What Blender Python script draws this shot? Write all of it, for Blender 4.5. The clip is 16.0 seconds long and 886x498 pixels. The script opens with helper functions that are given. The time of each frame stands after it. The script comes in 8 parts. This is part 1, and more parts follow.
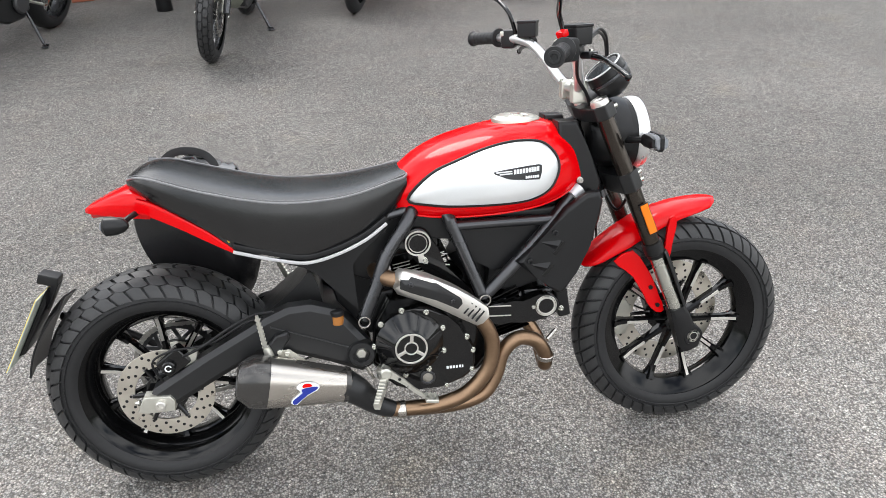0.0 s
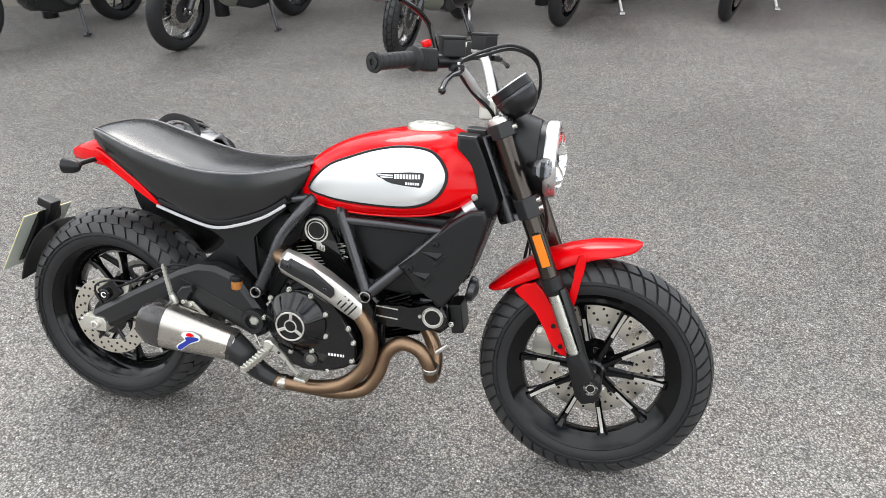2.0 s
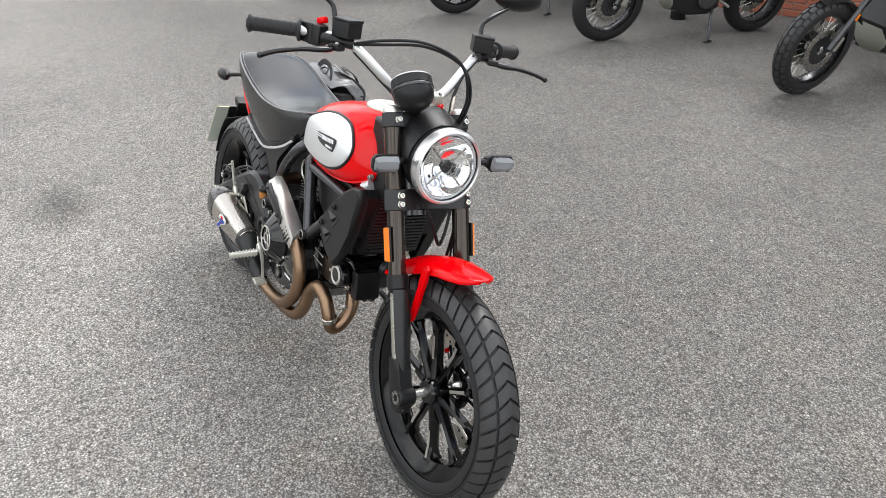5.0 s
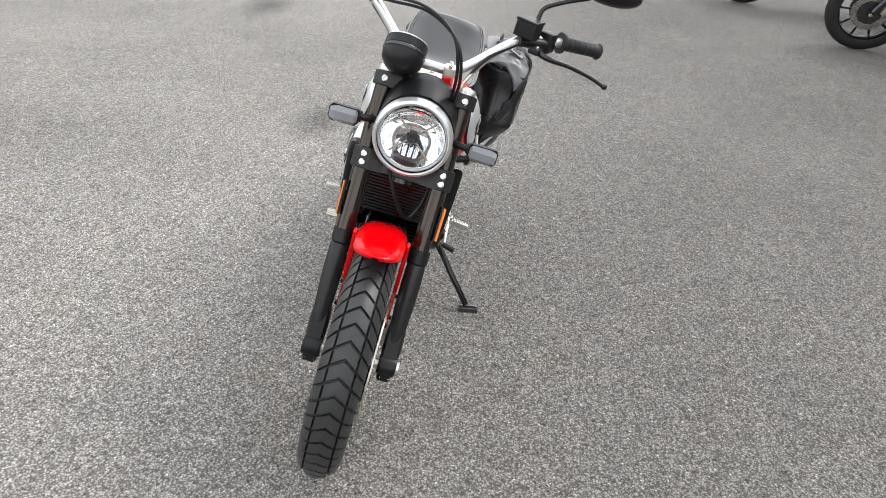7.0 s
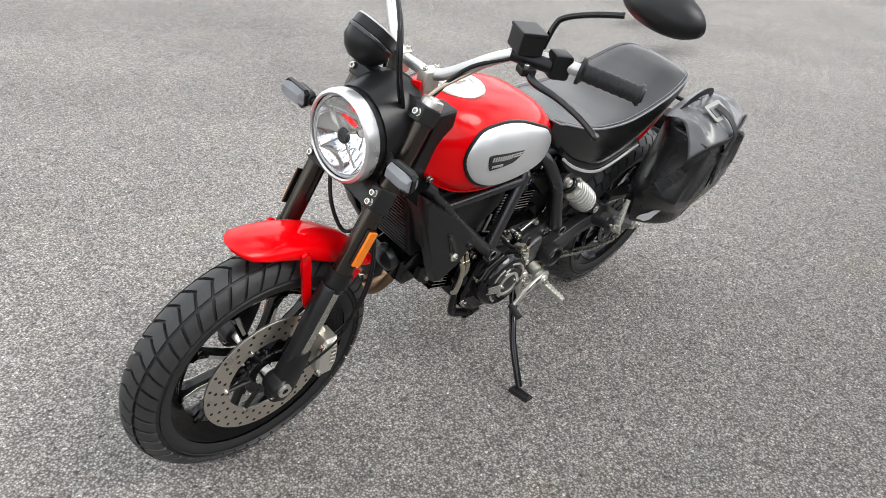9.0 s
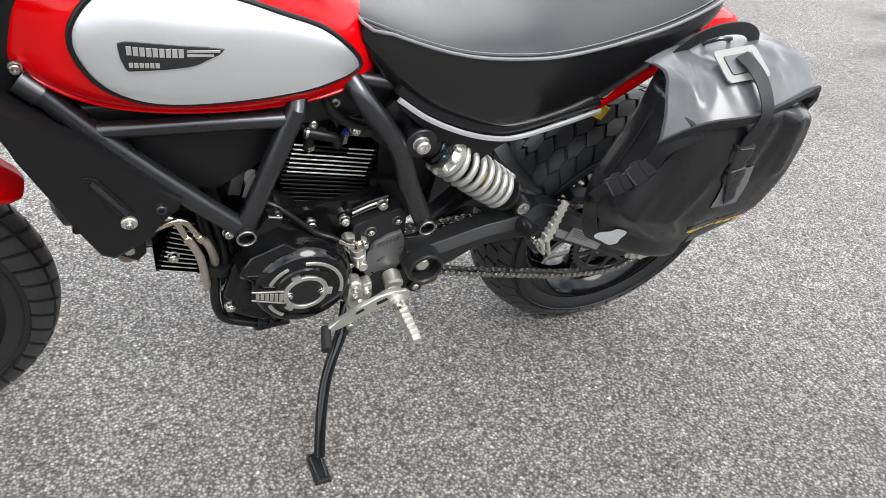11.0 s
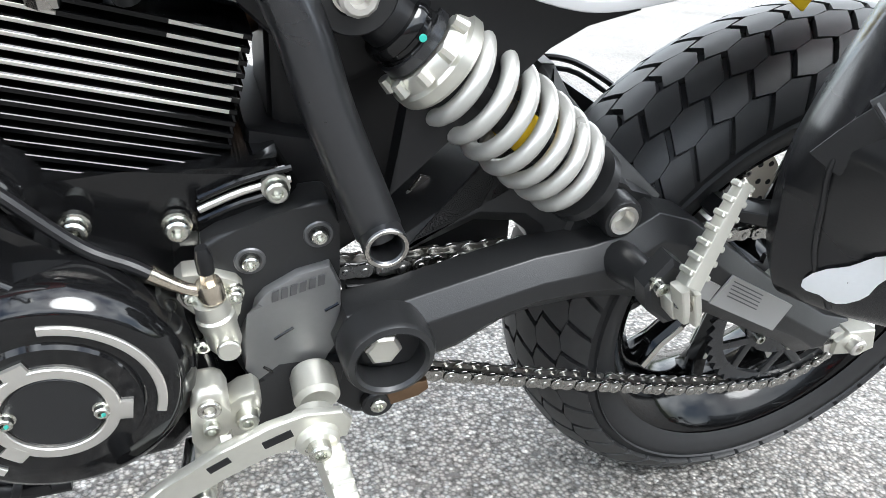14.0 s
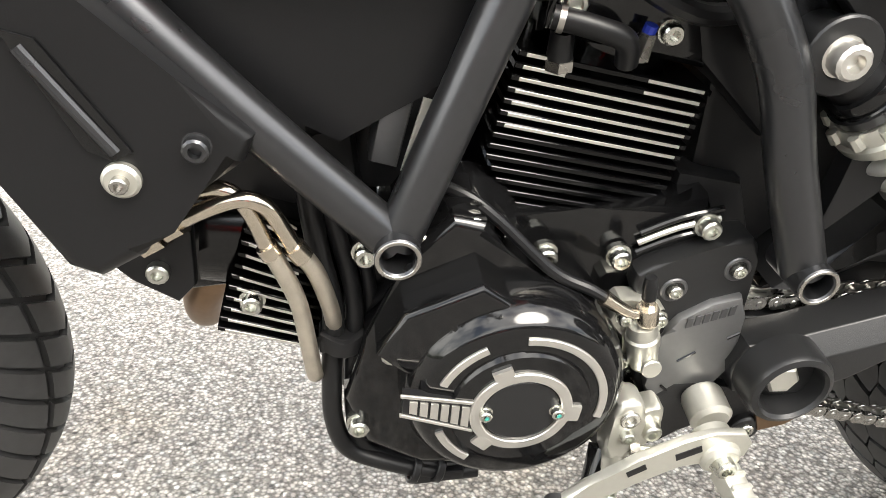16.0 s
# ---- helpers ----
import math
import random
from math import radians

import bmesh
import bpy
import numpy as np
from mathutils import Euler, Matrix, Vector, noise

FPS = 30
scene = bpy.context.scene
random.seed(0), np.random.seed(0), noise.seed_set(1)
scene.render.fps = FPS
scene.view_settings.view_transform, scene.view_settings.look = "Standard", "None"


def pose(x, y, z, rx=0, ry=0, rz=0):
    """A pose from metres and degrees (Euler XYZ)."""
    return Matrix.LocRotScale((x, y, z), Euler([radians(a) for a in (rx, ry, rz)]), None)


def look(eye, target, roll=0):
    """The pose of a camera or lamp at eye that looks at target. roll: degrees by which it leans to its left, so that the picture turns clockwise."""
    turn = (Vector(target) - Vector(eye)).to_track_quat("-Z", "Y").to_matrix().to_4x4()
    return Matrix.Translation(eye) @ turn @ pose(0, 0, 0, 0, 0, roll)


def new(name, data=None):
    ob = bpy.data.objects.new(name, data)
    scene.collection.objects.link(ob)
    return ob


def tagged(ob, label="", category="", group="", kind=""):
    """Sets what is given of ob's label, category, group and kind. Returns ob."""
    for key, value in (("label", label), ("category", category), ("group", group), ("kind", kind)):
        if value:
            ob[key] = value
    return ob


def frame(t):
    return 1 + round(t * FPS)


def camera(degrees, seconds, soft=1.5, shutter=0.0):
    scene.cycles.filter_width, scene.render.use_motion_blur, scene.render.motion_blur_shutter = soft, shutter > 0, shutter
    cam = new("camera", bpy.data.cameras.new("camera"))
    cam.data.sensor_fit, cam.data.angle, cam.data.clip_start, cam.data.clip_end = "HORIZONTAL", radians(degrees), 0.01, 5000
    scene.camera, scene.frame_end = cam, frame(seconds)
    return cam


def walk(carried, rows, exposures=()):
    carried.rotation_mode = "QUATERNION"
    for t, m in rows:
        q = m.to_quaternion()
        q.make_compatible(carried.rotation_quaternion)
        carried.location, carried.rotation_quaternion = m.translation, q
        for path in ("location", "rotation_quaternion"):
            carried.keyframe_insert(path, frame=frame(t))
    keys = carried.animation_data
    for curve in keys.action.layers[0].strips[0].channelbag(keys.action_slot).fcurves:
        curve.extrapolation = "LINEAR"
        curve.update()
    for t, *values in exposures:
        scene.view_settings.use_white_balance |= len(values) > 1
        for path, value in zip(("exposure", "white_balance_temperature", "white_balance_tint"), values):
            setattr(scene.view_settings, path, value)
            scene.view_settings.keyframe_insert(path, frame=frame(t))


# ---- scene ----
from mathutils.bvhtree import BVHTree
cam = camera(62.3, 16.0, 0.6)
PATH = [
    (0, (0.491, -1.588, 1.62), (0.768, 0.109, 0.598), -0.6),
    (0.5, (0.693, -1.575, 1.619), (0.837, 0.141, 0.601), -0.5),
    (1, (0.953, -1.618, 1.615), (0.919, 0.111, 0.609), -0.5),
    (1.5, (1.206, -1.646, 1.612), (0.992, 0.076, 0.618), -0.4),
    (2, (1.446, -1.591, 1.599), (1.027, 0.099, 0.614), -0.7),
    (2.5, (1.678, -1.506, 1.607), (1.063, 0.127, 0.63), -0.9),
    (3, (1.988, -1.413, 1.606), (1.185, 0.138, 0.632), -1.0),
    (3.5, (2.215, -1.302, 1.595), (1.231, 0.143, 0.623), -0.8),
    (4, (2.422, -1.129, 1.597), (1.256, 0.172, 0.623), -0.5),
    (4.2, (2.498, -1.063, 1.595), (1.262, 0.173, 0.622), -0.3),
    (6.3, (3.005, -0.011, 1.572), (1.291, 0.273, 0.581), 2.6),
    (6.5, (3.018, 0.107, 1.566), (1.292, 0.287, 0.571), 3.0),
    (7, (2.951, 0.361, 1.533), (1.226, 0.269, 0.524), 4.2),
    (7.5, (2.809, 0.618, 1.521), (1.125, 0.242, 0.51), 5.1),
    (8, (2.626, 0.899, 1.482), (1.022, 0.242, 0.483), 5.8),
    (8.2, (2.559, 1.0, 1.468), (0.996, 0.232, 0.484), 5.9),
    (10.3, (1.371, 1.445, 1.229), (0.54, -0.058, 0.205), 5.0),
    (10.5, (1.243, 1.395, 1.187), (0.439, -0.116, 0.152), 5.4),
    (11, (1.017, 1.267, 1.097), (0.244, -0.248, 0.044), 7.0),
    (11.5, (0.799, 1.079, 0.972), (0.067, -0.468, -0.064), 8.0),
    (12, (0.651, 0.868, 0.807), (-0.081, -0.739, -0.132), 7.0),
    (12.5, (0.568, 0.731, 0.681), (-0.149, -0.896, -0.236), 6.1),
    (13, (0.573, 0.709, 0.625), (-0.168, -0.955, -0.202), 5.3),
    (13.5, (0.613, 0.711, 0.625), (-0.142, -0.976, -0.14), 5.2),
    (14, (0.675, 0.701, 0.634), (-0.02, -1.017, -0.118), 4.9),
    (14.5, (0.741, 0.701, 0.635), (0.124, -1.056, -0.094), 4.5),
    (15, (0.802, 0.7, 0.646), (0.301, -1.098, -0.073), 3.9),
    (15.5, (0.854, 0.697, 0.651), (0.459, -1.125, -0.073), 3.6),
    (16, (0.891, 0.705, 0.656), (0.603, -1.129, -0.086), 3.1),
]
walk(cam, [(t, look(e, l, r)) for t, e, l, r in PATH],
     [(0, 0.32, 6450, 10), (2, 0.32, 6450, 10), (4, 0.25, 6500, 10), (7, 0.11, 6500, 10), (8, 0.08, 6500, 10), (10.3, 0.28, 6450, 10), (11.5, 0.62, 6250, 9),
      (12.5, 0.96, 6050, 7), (13.5, 1.10, 6050, 7), (14.5, 1.20, 6300, 8), (15.5, 1.26, 6800, 9), (16, 1.31, 6950, 9)])

# ---- light ----
SUN_ELEV, SUN_ROT = 50.0, -22.0
world = bpy.data.worlds.new("sky")
scene.world = world
world.use_nodes = True
wn, wl = world.node_tree.nodes, world.node_tree.links
wn.clear()
w_out = wn.new("ShaderNodeOutputWorld")
w_bg = wn.new("ShaderNodeBackground")
w_sky = wn.new("ShaderNodeTexSky")
w_sky.sky_type = 'NISHITA'
w_sky.sun_disc = False
w_sky.sun_elevation = radians(SUN_ELEV)
w_sky.sun_rotation = radians(SUN_ROT)
w_sky.air_density, w_sky.dust_density = 1.2, 2.0
w_tc = wn.new("ShaderNodeTexCoord")
w_noise = wn.new("ShaderNodeTexNoise")
w_noise.inputs["Scale"].default_value = 2.6
w_noise.inputs["Detail"].default_value = 7.0
w_noise.inputs["Roughness"].default_value = 0.55
w_ramp = wn.new("ShaderNodeValToRGB")
w_ramp.color_ramp.elements[0].position = 0.36
w_ramp.color_ramp.elements[1].position = 0.56
w_mix = wn.new("ShaderNodeMix")
w_mix.data_type = 'RGBA'
w_mix.inputs["B"].default_value = (17.8, 18.0, 18.2, 1)
wl.new(w_tc.outputs["Generated"], w_noise.inputs["Vector"])
wl.new(w_noise.outputs["Fac"], w_ramp.inputs["Fac"])
wl.new(w_ramp.outputs["Color"], w_mix.inputs["Factor"])
wl.new(w_sky.outputs["Color"], w_mix.inputs["A"])
w_sep = wn.new("ShaderNodeSeparateXYZ")
wl.new(w_tc.outputs["Generated"], w_sep.inputs["Vector"])
w_rise = wn.new("ShaderNodeMapRange")
w_rise.inputs["From Min"].default_value, w_rise.inputs["From Max"].default_value = 0.0, 0.9
w_rise.inputs["To Min"].default_value, w_rise.inputs["To Max"].default_value = 0.92, 1.05
wl.new(w_sep.outputs["Z"], w_rise.inputs["Value"])
w_dim = wn.new("ShaderNodeMix")
w_dim.data_type, w_dim.blend_type = 'RGBA', 'MULTIPLY'
w_dim.inputs["Factor"].default_value = 1
wl.new(w_mix.outputs["Result"], w_dim.inputs["A"])
wl.new(w_rise.outputs["Result"], w_dim.inputs["B"])
wl.new(w_dim.outputs["Result"], w_bg.inputs["Color"])
wl.new(w_bg.outputs["Background"], w_out.inputs["Surface"])
w_bg.inputs["Strength"].default_value = 0.132
sun_data = bpy.data.lights.new("sun", 'SUN')
sun_data.energy, sun_data.angle, sun_data.color = 2.2, radians(30), (1.0, 0.98, 0.95)
sun = new("sun", sun_data)
_az, _el = radians(SUN_ROT), radians(SUN_ELEV)
_from = Vector((math.sin(_az) * math.cos(_el), math.cos(_az) * math.cos(_el), math.sin(_el)))
sun.matrix_world = look(_from * 20, (0, 0, 0))


# ---- materials ----
def material(name, color, rough=0.5, metal=0.0, vary=0.12, scale=40.0, bump=0.0, bump_scale=300.0,
             coat=0.0, rough_vary=0.08, transmission=0.0, ior=1.45, stretch=(1, 1, 1), spec=0.5):
    m = bpy.data.materials.new(name)
    m.use_nodes = True
    n, l = m.node_tree.nodes, m.node_tree.links
    b = n["Principled BSDF"]
    tc = n.new("ShaderNodeTexCoord")
    mp = n.new("ShaderNodeMapping")
    mp.inputs["Scale"].default_value = stretch
    l.new(tc.outputs["Object"], mp.inputs["Vector"])
    big = n.new("ShaderNodeTexNoise")
    big.inputs["Scale"].default_value = scale * 0.22
    big.inputs["Detail"].default_value = 4
    fine = n.new("ShaderNodeTexNoise")
    fine.inputs["Scale"].default_value = scale * 4
    fine.inputs["Detail"].default_value = 3
    for t in (big, fine):
        l.new(mp.outputs["Vector"], t.inputs["Vector"])
    add = n.new("ShaderNodeMath")
    add.operation = 'ADD'
    l.new(big.outputs["Fac"], add.inputs[0])
    l.new(fine.outputs["Fac"], add.inputs[1])
    half = n.new("ShaderNodeMath")
    half.operation = 'MULTIPLY'
    half.inputs[1].default_value = 0.5
    l.new(add.outputs[0], half.inputs[0])
    mix = n.new("ShaderNodeMix")
    mix.data_type = 'RGBA'
    c = Vector(color)
    mix.inputs["A"].default_value = (*(c * (1 - vary)), 1)
    mix.inputs["B"].default_value = (*[min(1, v) for v in c * (1 + vary)], 1)
    l.new(half.outputs[0], mix.inputs["Factor"])
    l.new(mix.outputs["Result"], b.inputs["Base Color"])
    rr = n.new("ShaderNodeMapRange")
    rr.inputs["From Min"].default_value, rr.inputs["From Max"].default_value = 0.3, 0.7
    rr.inputs["To Min"].default_value = max(0.0, rough - rough_vary)
    rr.inputs["To Max"].default_value = min(1, rough + rough_vary)
    l.new(big.outputs["Fac"], rr.inputs["Value"])
    l.new(rr.outputs["Result"], b.inputs["Roughness"])
    b.inputs["Metallic"].default_value = metal
    b.inputs["Coat Weight"].default_value = coat
    b.inputs["Coat Roughness"].default_value = 0.03
    b.inputs["Transmission Weight"].default_value = transmission
    b.inputs["IOR"].default_value = ior
    b.inputs["Specular IOR Level"].default_value = spec
    if bump:
        bt = n.new("ShaderNodeTexNoise")
        bt.inputs["Scale"].default_value = bump_scale
        bt.inputs["Detail"].default_value = 2
        l.new(mp.outputs["Vector"], bt.inputs["Vector"])
        bp = n.new("ShaderNodeBump")
        bp.inputs["Strength"].default_value = bump
        bp.inputs["Distance"].default_value = 0.00012
        l.new(bt.outputs["Fac"], bp.inputs["Height"])
        l.new(bp.outputs["Normal"], b.inputs["Normal"])
    return m


FORKTUBE = material("dark_bronze_fork_tube", (0.062, 0.053, 0.046), 0.18, 0.85, 0.06, 40)
RED = material("red_paint", (0.64, 0.0004, 0.0025), 0.22, 0.0, 0.04, 30, coat=0.42, spec=0.05, rough_vary=0.03)
SILVER_PANEL = material("silver_paint", (0.72, 0.73, 0.735), 0.38, 0.75, 0.04, 60, coat=0.15, rough_vary=0.04)
MATTE = material("matte_black_plastic", (0.0082, 0.0082, 0.0088), 0.36, 0.0, 0.2, 30, 0.4, 900, spec=0.36, rough_vary=0.05)
SATIN = material("satin_black_steel", (0.074, 0.075, 0.079), 0.28, 0.85, 0.1, 40, 0.12, 900, rough_vary=0.05)
GLOSS = material("gloss_black_engine", (0.005, 0.005, 0.0053), 0.09, 0.0, 0.2, 40, spec=0.55, rough_vary=0.05)
CAST = material("black_cast_aluminium", (0.026, 0.0262, 0.027), 0.34, 0.45, 0.16, 60, 0.8, 1200, spec=0.5, rough_vary=0.06)
GREYCAST = material("dark_grey_cover", (0.12, 0.12, 0.124), 0.44, 0.8, 0.12, 50, 0.5, 1100, spec=0.6)
MACHINED = material("machined_aluminium", (0.68, 0.66, 0.62), 0.36, 0.9, 0.05, 30, rough_vary=0.04)
ALU = material("cast_aluminium", (0.60, 0.59, 0.53), 0.36, 0.8, 0.10, 40, 0.35, 900, rough_vary=0.06)
CHROME = material("zinc_plated_steel", (0.60, 0.60, 0.55), 0.26, 1.0, 0.06, 60, rough_vary=0.08)
DISC = material("brake_disc_steel", (0.66, 0.62, 0.55), 0.34, 1.0, 0.1, 60)
STEEL = material("steel", (0.46, 0.44, 0.41), 0.28, 1.0, 0.2, 150)
SPRING = material("silver_spring_paint", (0.46, 0.455, 0.43), 0.34, 0.55, 0.06, 80)
RUBBER = material("tyre_rubber", (0.020, 0.020, 0.0208), 0.48, 0.0, 0.3, 25, 0.3, 500, spec=0.30)
TREAD = material("tyre_tread_rubber", (0.026, 0.026, 0.0265), 0.44, 0.0, 0.5, 25, 0.5, 600, spec=0.5)
VINYL = material("seat_vinyl", (0.0078, 0.0078, 0.0083), 0.22, 0.0, 0.15, 30, 0.22, 700, spec=0.75, rough_vary=0.05)
PIPING = material("grey_piping", (0.17, 0.17, 0.175), 0.40, 0.0, 0.08, 60)
BRONZE = material("heat_stained_steel", (0.25, 0.165, 0.105), 0.38, 1.0, 0.28, 24, rough_vary=0.1)
TITAN = material("brushed_titanium", (0.50, 0.47, 0.43), 0.28, 1.0, 0.14, 60, 0.08, 500, stretch=(0.15, 1, 1), rough_vary=0.08)
RIMBLACK = material("black_wheel_paint", (0.0025, 0.0025, 0.0027), 0.10, 0.0, 0.15, 40, spec=0.34, rough_vary=0.04)
HEADRIM = material("brushed_headlight_rim", (0.70, 0.70, 0.70), 0.32, 0.85, 0.06, 60)
CHAINSTEEL = material("oiled_chain_steel", (0.40, 0.39, 0.37), 0.30, 1.0, 0.35, 150)
LIGHTCOVER = material("grey_cover_step", (0.21, 0.21, 0.212), 0.46, 0.8, 0.12, 50, 0.5, 1100)
CARBON = material("carbon_fibre", (0.03, 0.028, 0.026), 0.22, 0.0, 0.5, 90, coat=0.5)
BARGREY = material("silver_handlebar", (0.62, 0.62, 0.61), 0.35, 0.8, 0.06, 60)
ORANGE = material("orange_reflector", (0.75, 0.19, 0.01), 0.18, 0.0, 0.12, 200, 0.6, 900)
BROWNFLUID = material("brake_fluid_amber", (0.33, 0.13, 0.03), 0.12, 0.0, 0.2, 60)
LENS = material("clear_lens", (0.95, 0.95, 0.95), 0.04, 0.0, 0.0, 20, transmission=1.0, ior=1.2, rough_vary=0.02)
SMOKE = material("smoked_lens", (0.46, 0.48, 0.51), 0.08, 0.0, 0.05, 20, 0.2, 700, transmission=0.6, ior=1.3)
REFLECTOR = material("lamp_reflector", (0.9, 0.9, 0.9), 0.06, 1.0, 0.02, 60, rough_vary=0.03)
DRL = material("white_light_guide", (0.62, 0.64, 0.66), 0.16, 0.1, 0.03, 40)
BRAID = material("braided_steel_hose", (0.56, 0.51, 0.43), 0.36, 0.9, 0.45, 350, 0.8, 1500)
BAGVINYL = material("black_bag_tarpaulin", (0.0115, 0.0115, 0.0125), 0.27, 0.0, 0.3, 14, 0.5, 420, spec=0.55, rough_vary=0.08)
BAGTOP = material("grey_bag_tarpaulin", (0.112, 0.113, 0.117), 0.26, 0.0, 0.25, 14, 0.4, 420, spec=0.6)
WEBBING = material("woven_webbing", (0.014, 0.014, 0.015), 0.6, 0.0, 0.3, 300, 0.8, 1600)
BUCKLE = material("buckle_plastic", (0.024, 0.024, 0.025), 0.33, 0.0, 0.1, 60)
WHITE = material("white_reflective_patch", (0.75, 0.76, 0.77), 0.4, 0.0, 0.05, 60)
YELLOW = material("yellow_label", (0.75, 0.50, 0.01), 0.45, 0.0, 0.06, 60)
LABELGREY = material("grey_sticker", (0.36, 0.355, 0.34), 0.45, 0.1, 0.1, 200)
BLUE = material("blue_badge", (0.015, 0.03, 0.26), 0.3, 0.0, 0.05, 60)
PLATE = material("number_plate_back", (0.50, 0.54, 0.47), 0.35, 0.0, 0.05, 30)
PLATEYELLOW = material("number_plate_yellow", (0.75, 0.58, 0.05), 0.35, 0.0, 0.05, 30)
BADGE = material("dark_badge", (0.018, 0.018, 0.019), 0.4, 0.0, 0.1, 60)
GREEN = material("green_paint_mark", (0.03, 0.30, 0.25), 0.4, 0.0, 0.1, 60)
PIPEWHITE = material("silver_trim", (0.60, 0.60, 0.61), 0.32, 0.5, 0.04, 20, rough_vary=0.03)

PIPE = material("brassy_plated_steel", (0.66, 0.59, 0.49), 0.22, 1.0, 0.12, 60)

def asphalt():
    """Worn stone mastic: 6 mm chippings with dark gaps between them, mottled by patches of pink, green and ochre stone."""
    m = bpy.data.materials.new("asphalt")
    m.use_nodes = True
    n, l = m.node_tree.nodes, m.node_tree.links
    b = n["Principled BSDF"]
    tc = n.new("ShaderNodeTexCoord")
    at = tc.outputs["Object"]

    def noise_at(scale, detail, rough=0.6):
        t = n.new("ShaderNodeTexNoise")
        t.inputs["Scale"].default_value, t.inputs["Detail"].default_value, t.inputs["Roughness"].default_value = scale, detail, rough
        l.new(at, t.inputs["Vector"])
        return t

    def span(src, f0, f1, t0, t1, smooth=False):
        r = n.new("ShaderNodeMapRange")
        if smooth:
            r.interpolation_type = 'SMOOTHSTEP'
        for key, v in (("From Min", f0), ("From Max", f1), ("To Min", t0), ("To Max", t1)):
            r.inputs[key].default_value = v
        l.new(src, r.inputs["Value"])
        return r.outputs["Result"]

    def times(a, c):
        x = n.new("ShaderNodeMix")
        x.data_type, x.blend_type = 'RGBA', 'MULTIPLY'
        x.inputs["Factor"].default_value = 1
        l.new(a, x.inputs["A"])
        l.new(c, x.inputs["B"])
        return x.outputs["Result"]

    warp = noise_at(300, 2)
    push = n.new("ShaderNodeMix")
    push.data_type, push.blend_type = 'RGBA', 'LINEAR_LIGHT'
    push.inputs["Factor"].default_value = 0.0016
    l.new(at, push.inputs["A"])
    l.new(warp.outputs["Color"], push.inputs["B"])
    stones = n.new("ShaderNodeTexVoronoi")
    stones.inputs["Scale"].default_value = 165
    l.new(push.outputs["Result"], stones.inputs["Vector"])
    sep = n.new("ShaderNodeSeparateColor")
    l.new(stones.outputs["Color"], sep.inputs["Color"])
    ramp = n.new("ShaderNodeValToRGB")
    e = ramp.color_ramp.elements
    e[0].position, e[0].color = 0.0, (0.146, 0.140, 0.135, 1)
    e[1].position, e[1].color = 0.55, (0.268, 0.258, 0.248, 1)
    for k, c in ((0.90, (0.318, 0.306, 0.292, 1)), (0.965, (0.36, 0.348, 0.33, 1)), (1.0, (0.46, 0.445, 0.42, 1))):
        e.new(k).color = c
    l.new(sep.outputs["Red"], ramp.inputs["Fac"])
    tint = n.new("ShaderNodeValToRGB")
    g = tint.color_ramp.elements
    g[0].position, g[0].color = 0.0, (1.03, 0.99, 0.965, 1)
    g[1].position, g[1].color = 1.0, (0.975, 1.0, 1.015, 1)
    g.new(0.5).color = (1.02, 1.0, 0.96, 1)
    l.new(sep.outputs["Green"], tint.inputs["Fac"])
    col = times(ramp.outputs["Color"], tint.outputs["Color"])
    col = times(col, span(stones.outputs["Distance"], 0.30, 0.65, 1.12, 0.44))
    # scattered pale chippings and pits, each about a centimetre
    chips = n.new("ShaderNodeTexVoronoi")
    chips.inputs["Scale"].default_value = 78
    l.new(push.outputs["Result"], chips.inputs["Vector"])
    pick = n.new("ShaderNodeSeparateColor")
    l.new(chips.outputs["Color"], pick.inputs["Color"])
    core = span(chips.outputs["Distance"], 0.30, 0.42, 1.0, 0.0)
    for lo_, hi_, gain in ((0.955, 0.985, 0.75), (0.10, 0.03, -0.45)):
        hit = n.new("ShaderNodeMath")
        hit.operation = 'MULTIPLY'
        l.new(core, hit.inputs[0])
        l.new(span(pick.outputs["Blue"], lo_, hi_, 0.0, gain), hit.inputs[1])
        one = n.new("ShaderNodeMath")
        one.operation = 'ADD'
        one.inputs[1].default_value = 1.0
        l.new(hit.outputs[0], one.inputs[0])
        col = times(col, one.outputs[0])
    grit = noise_at(900, 3, 0.75)
    col = times(col, span(grit.outputs["Fac"], 0.3, 0.7, 0.78, 1.22))
    clump = noise_at(46, 5, 0.72)
    col = times(col, span(clump.outputs["Fac"], 0.3, 0.7, 0.72, 1.30))
    broad = noise_at(13, 6, 0.7)
    col = times(col, span(broad.outputs["Fac"], 0.3, 0.7, 0.84, 1.15))
    patch = noise_at(4.5, 4, 0.6)
    hue = n.new("ShaderNodeValToRGB")
    h = hue.color_ramp.elements
    h[0].position, h[0].color = 0.34, (0.99, 1.005, 1.0, 1)
    h[1].position, h[1].color = 0.66, (1.015, 0.995, 0.985, 1)
    h.new(0.5).color = (1.0, 1.0, 1.0, 1)
    l.new(patch.outputs["Fac"], hue.inputs["Fac"])
    col = times(col, hue.outputs["Color"])
    ochre = noise_at(2.3, 3, 0.5)
    yel = n.new("ShaderNodeValToRGB")
    y = yel.color_ramp.elements
    y[0].position, y[0].color = 0.60, (1, 1, 1, 1)
    y[1].position, y[1].color = 0.74, (1.02, 1.0, 0.94, 1)
    l.new(ochre.outputs["Fac"], yel.inputs["Fac"])
    col = times(col, yel.outputs["Color"])
    big = noise_at(0.55, 6, 0.6)
    col = times(col, span(big.outputs["Fac"], 0.3, 0.7, 0.78, 1.18))
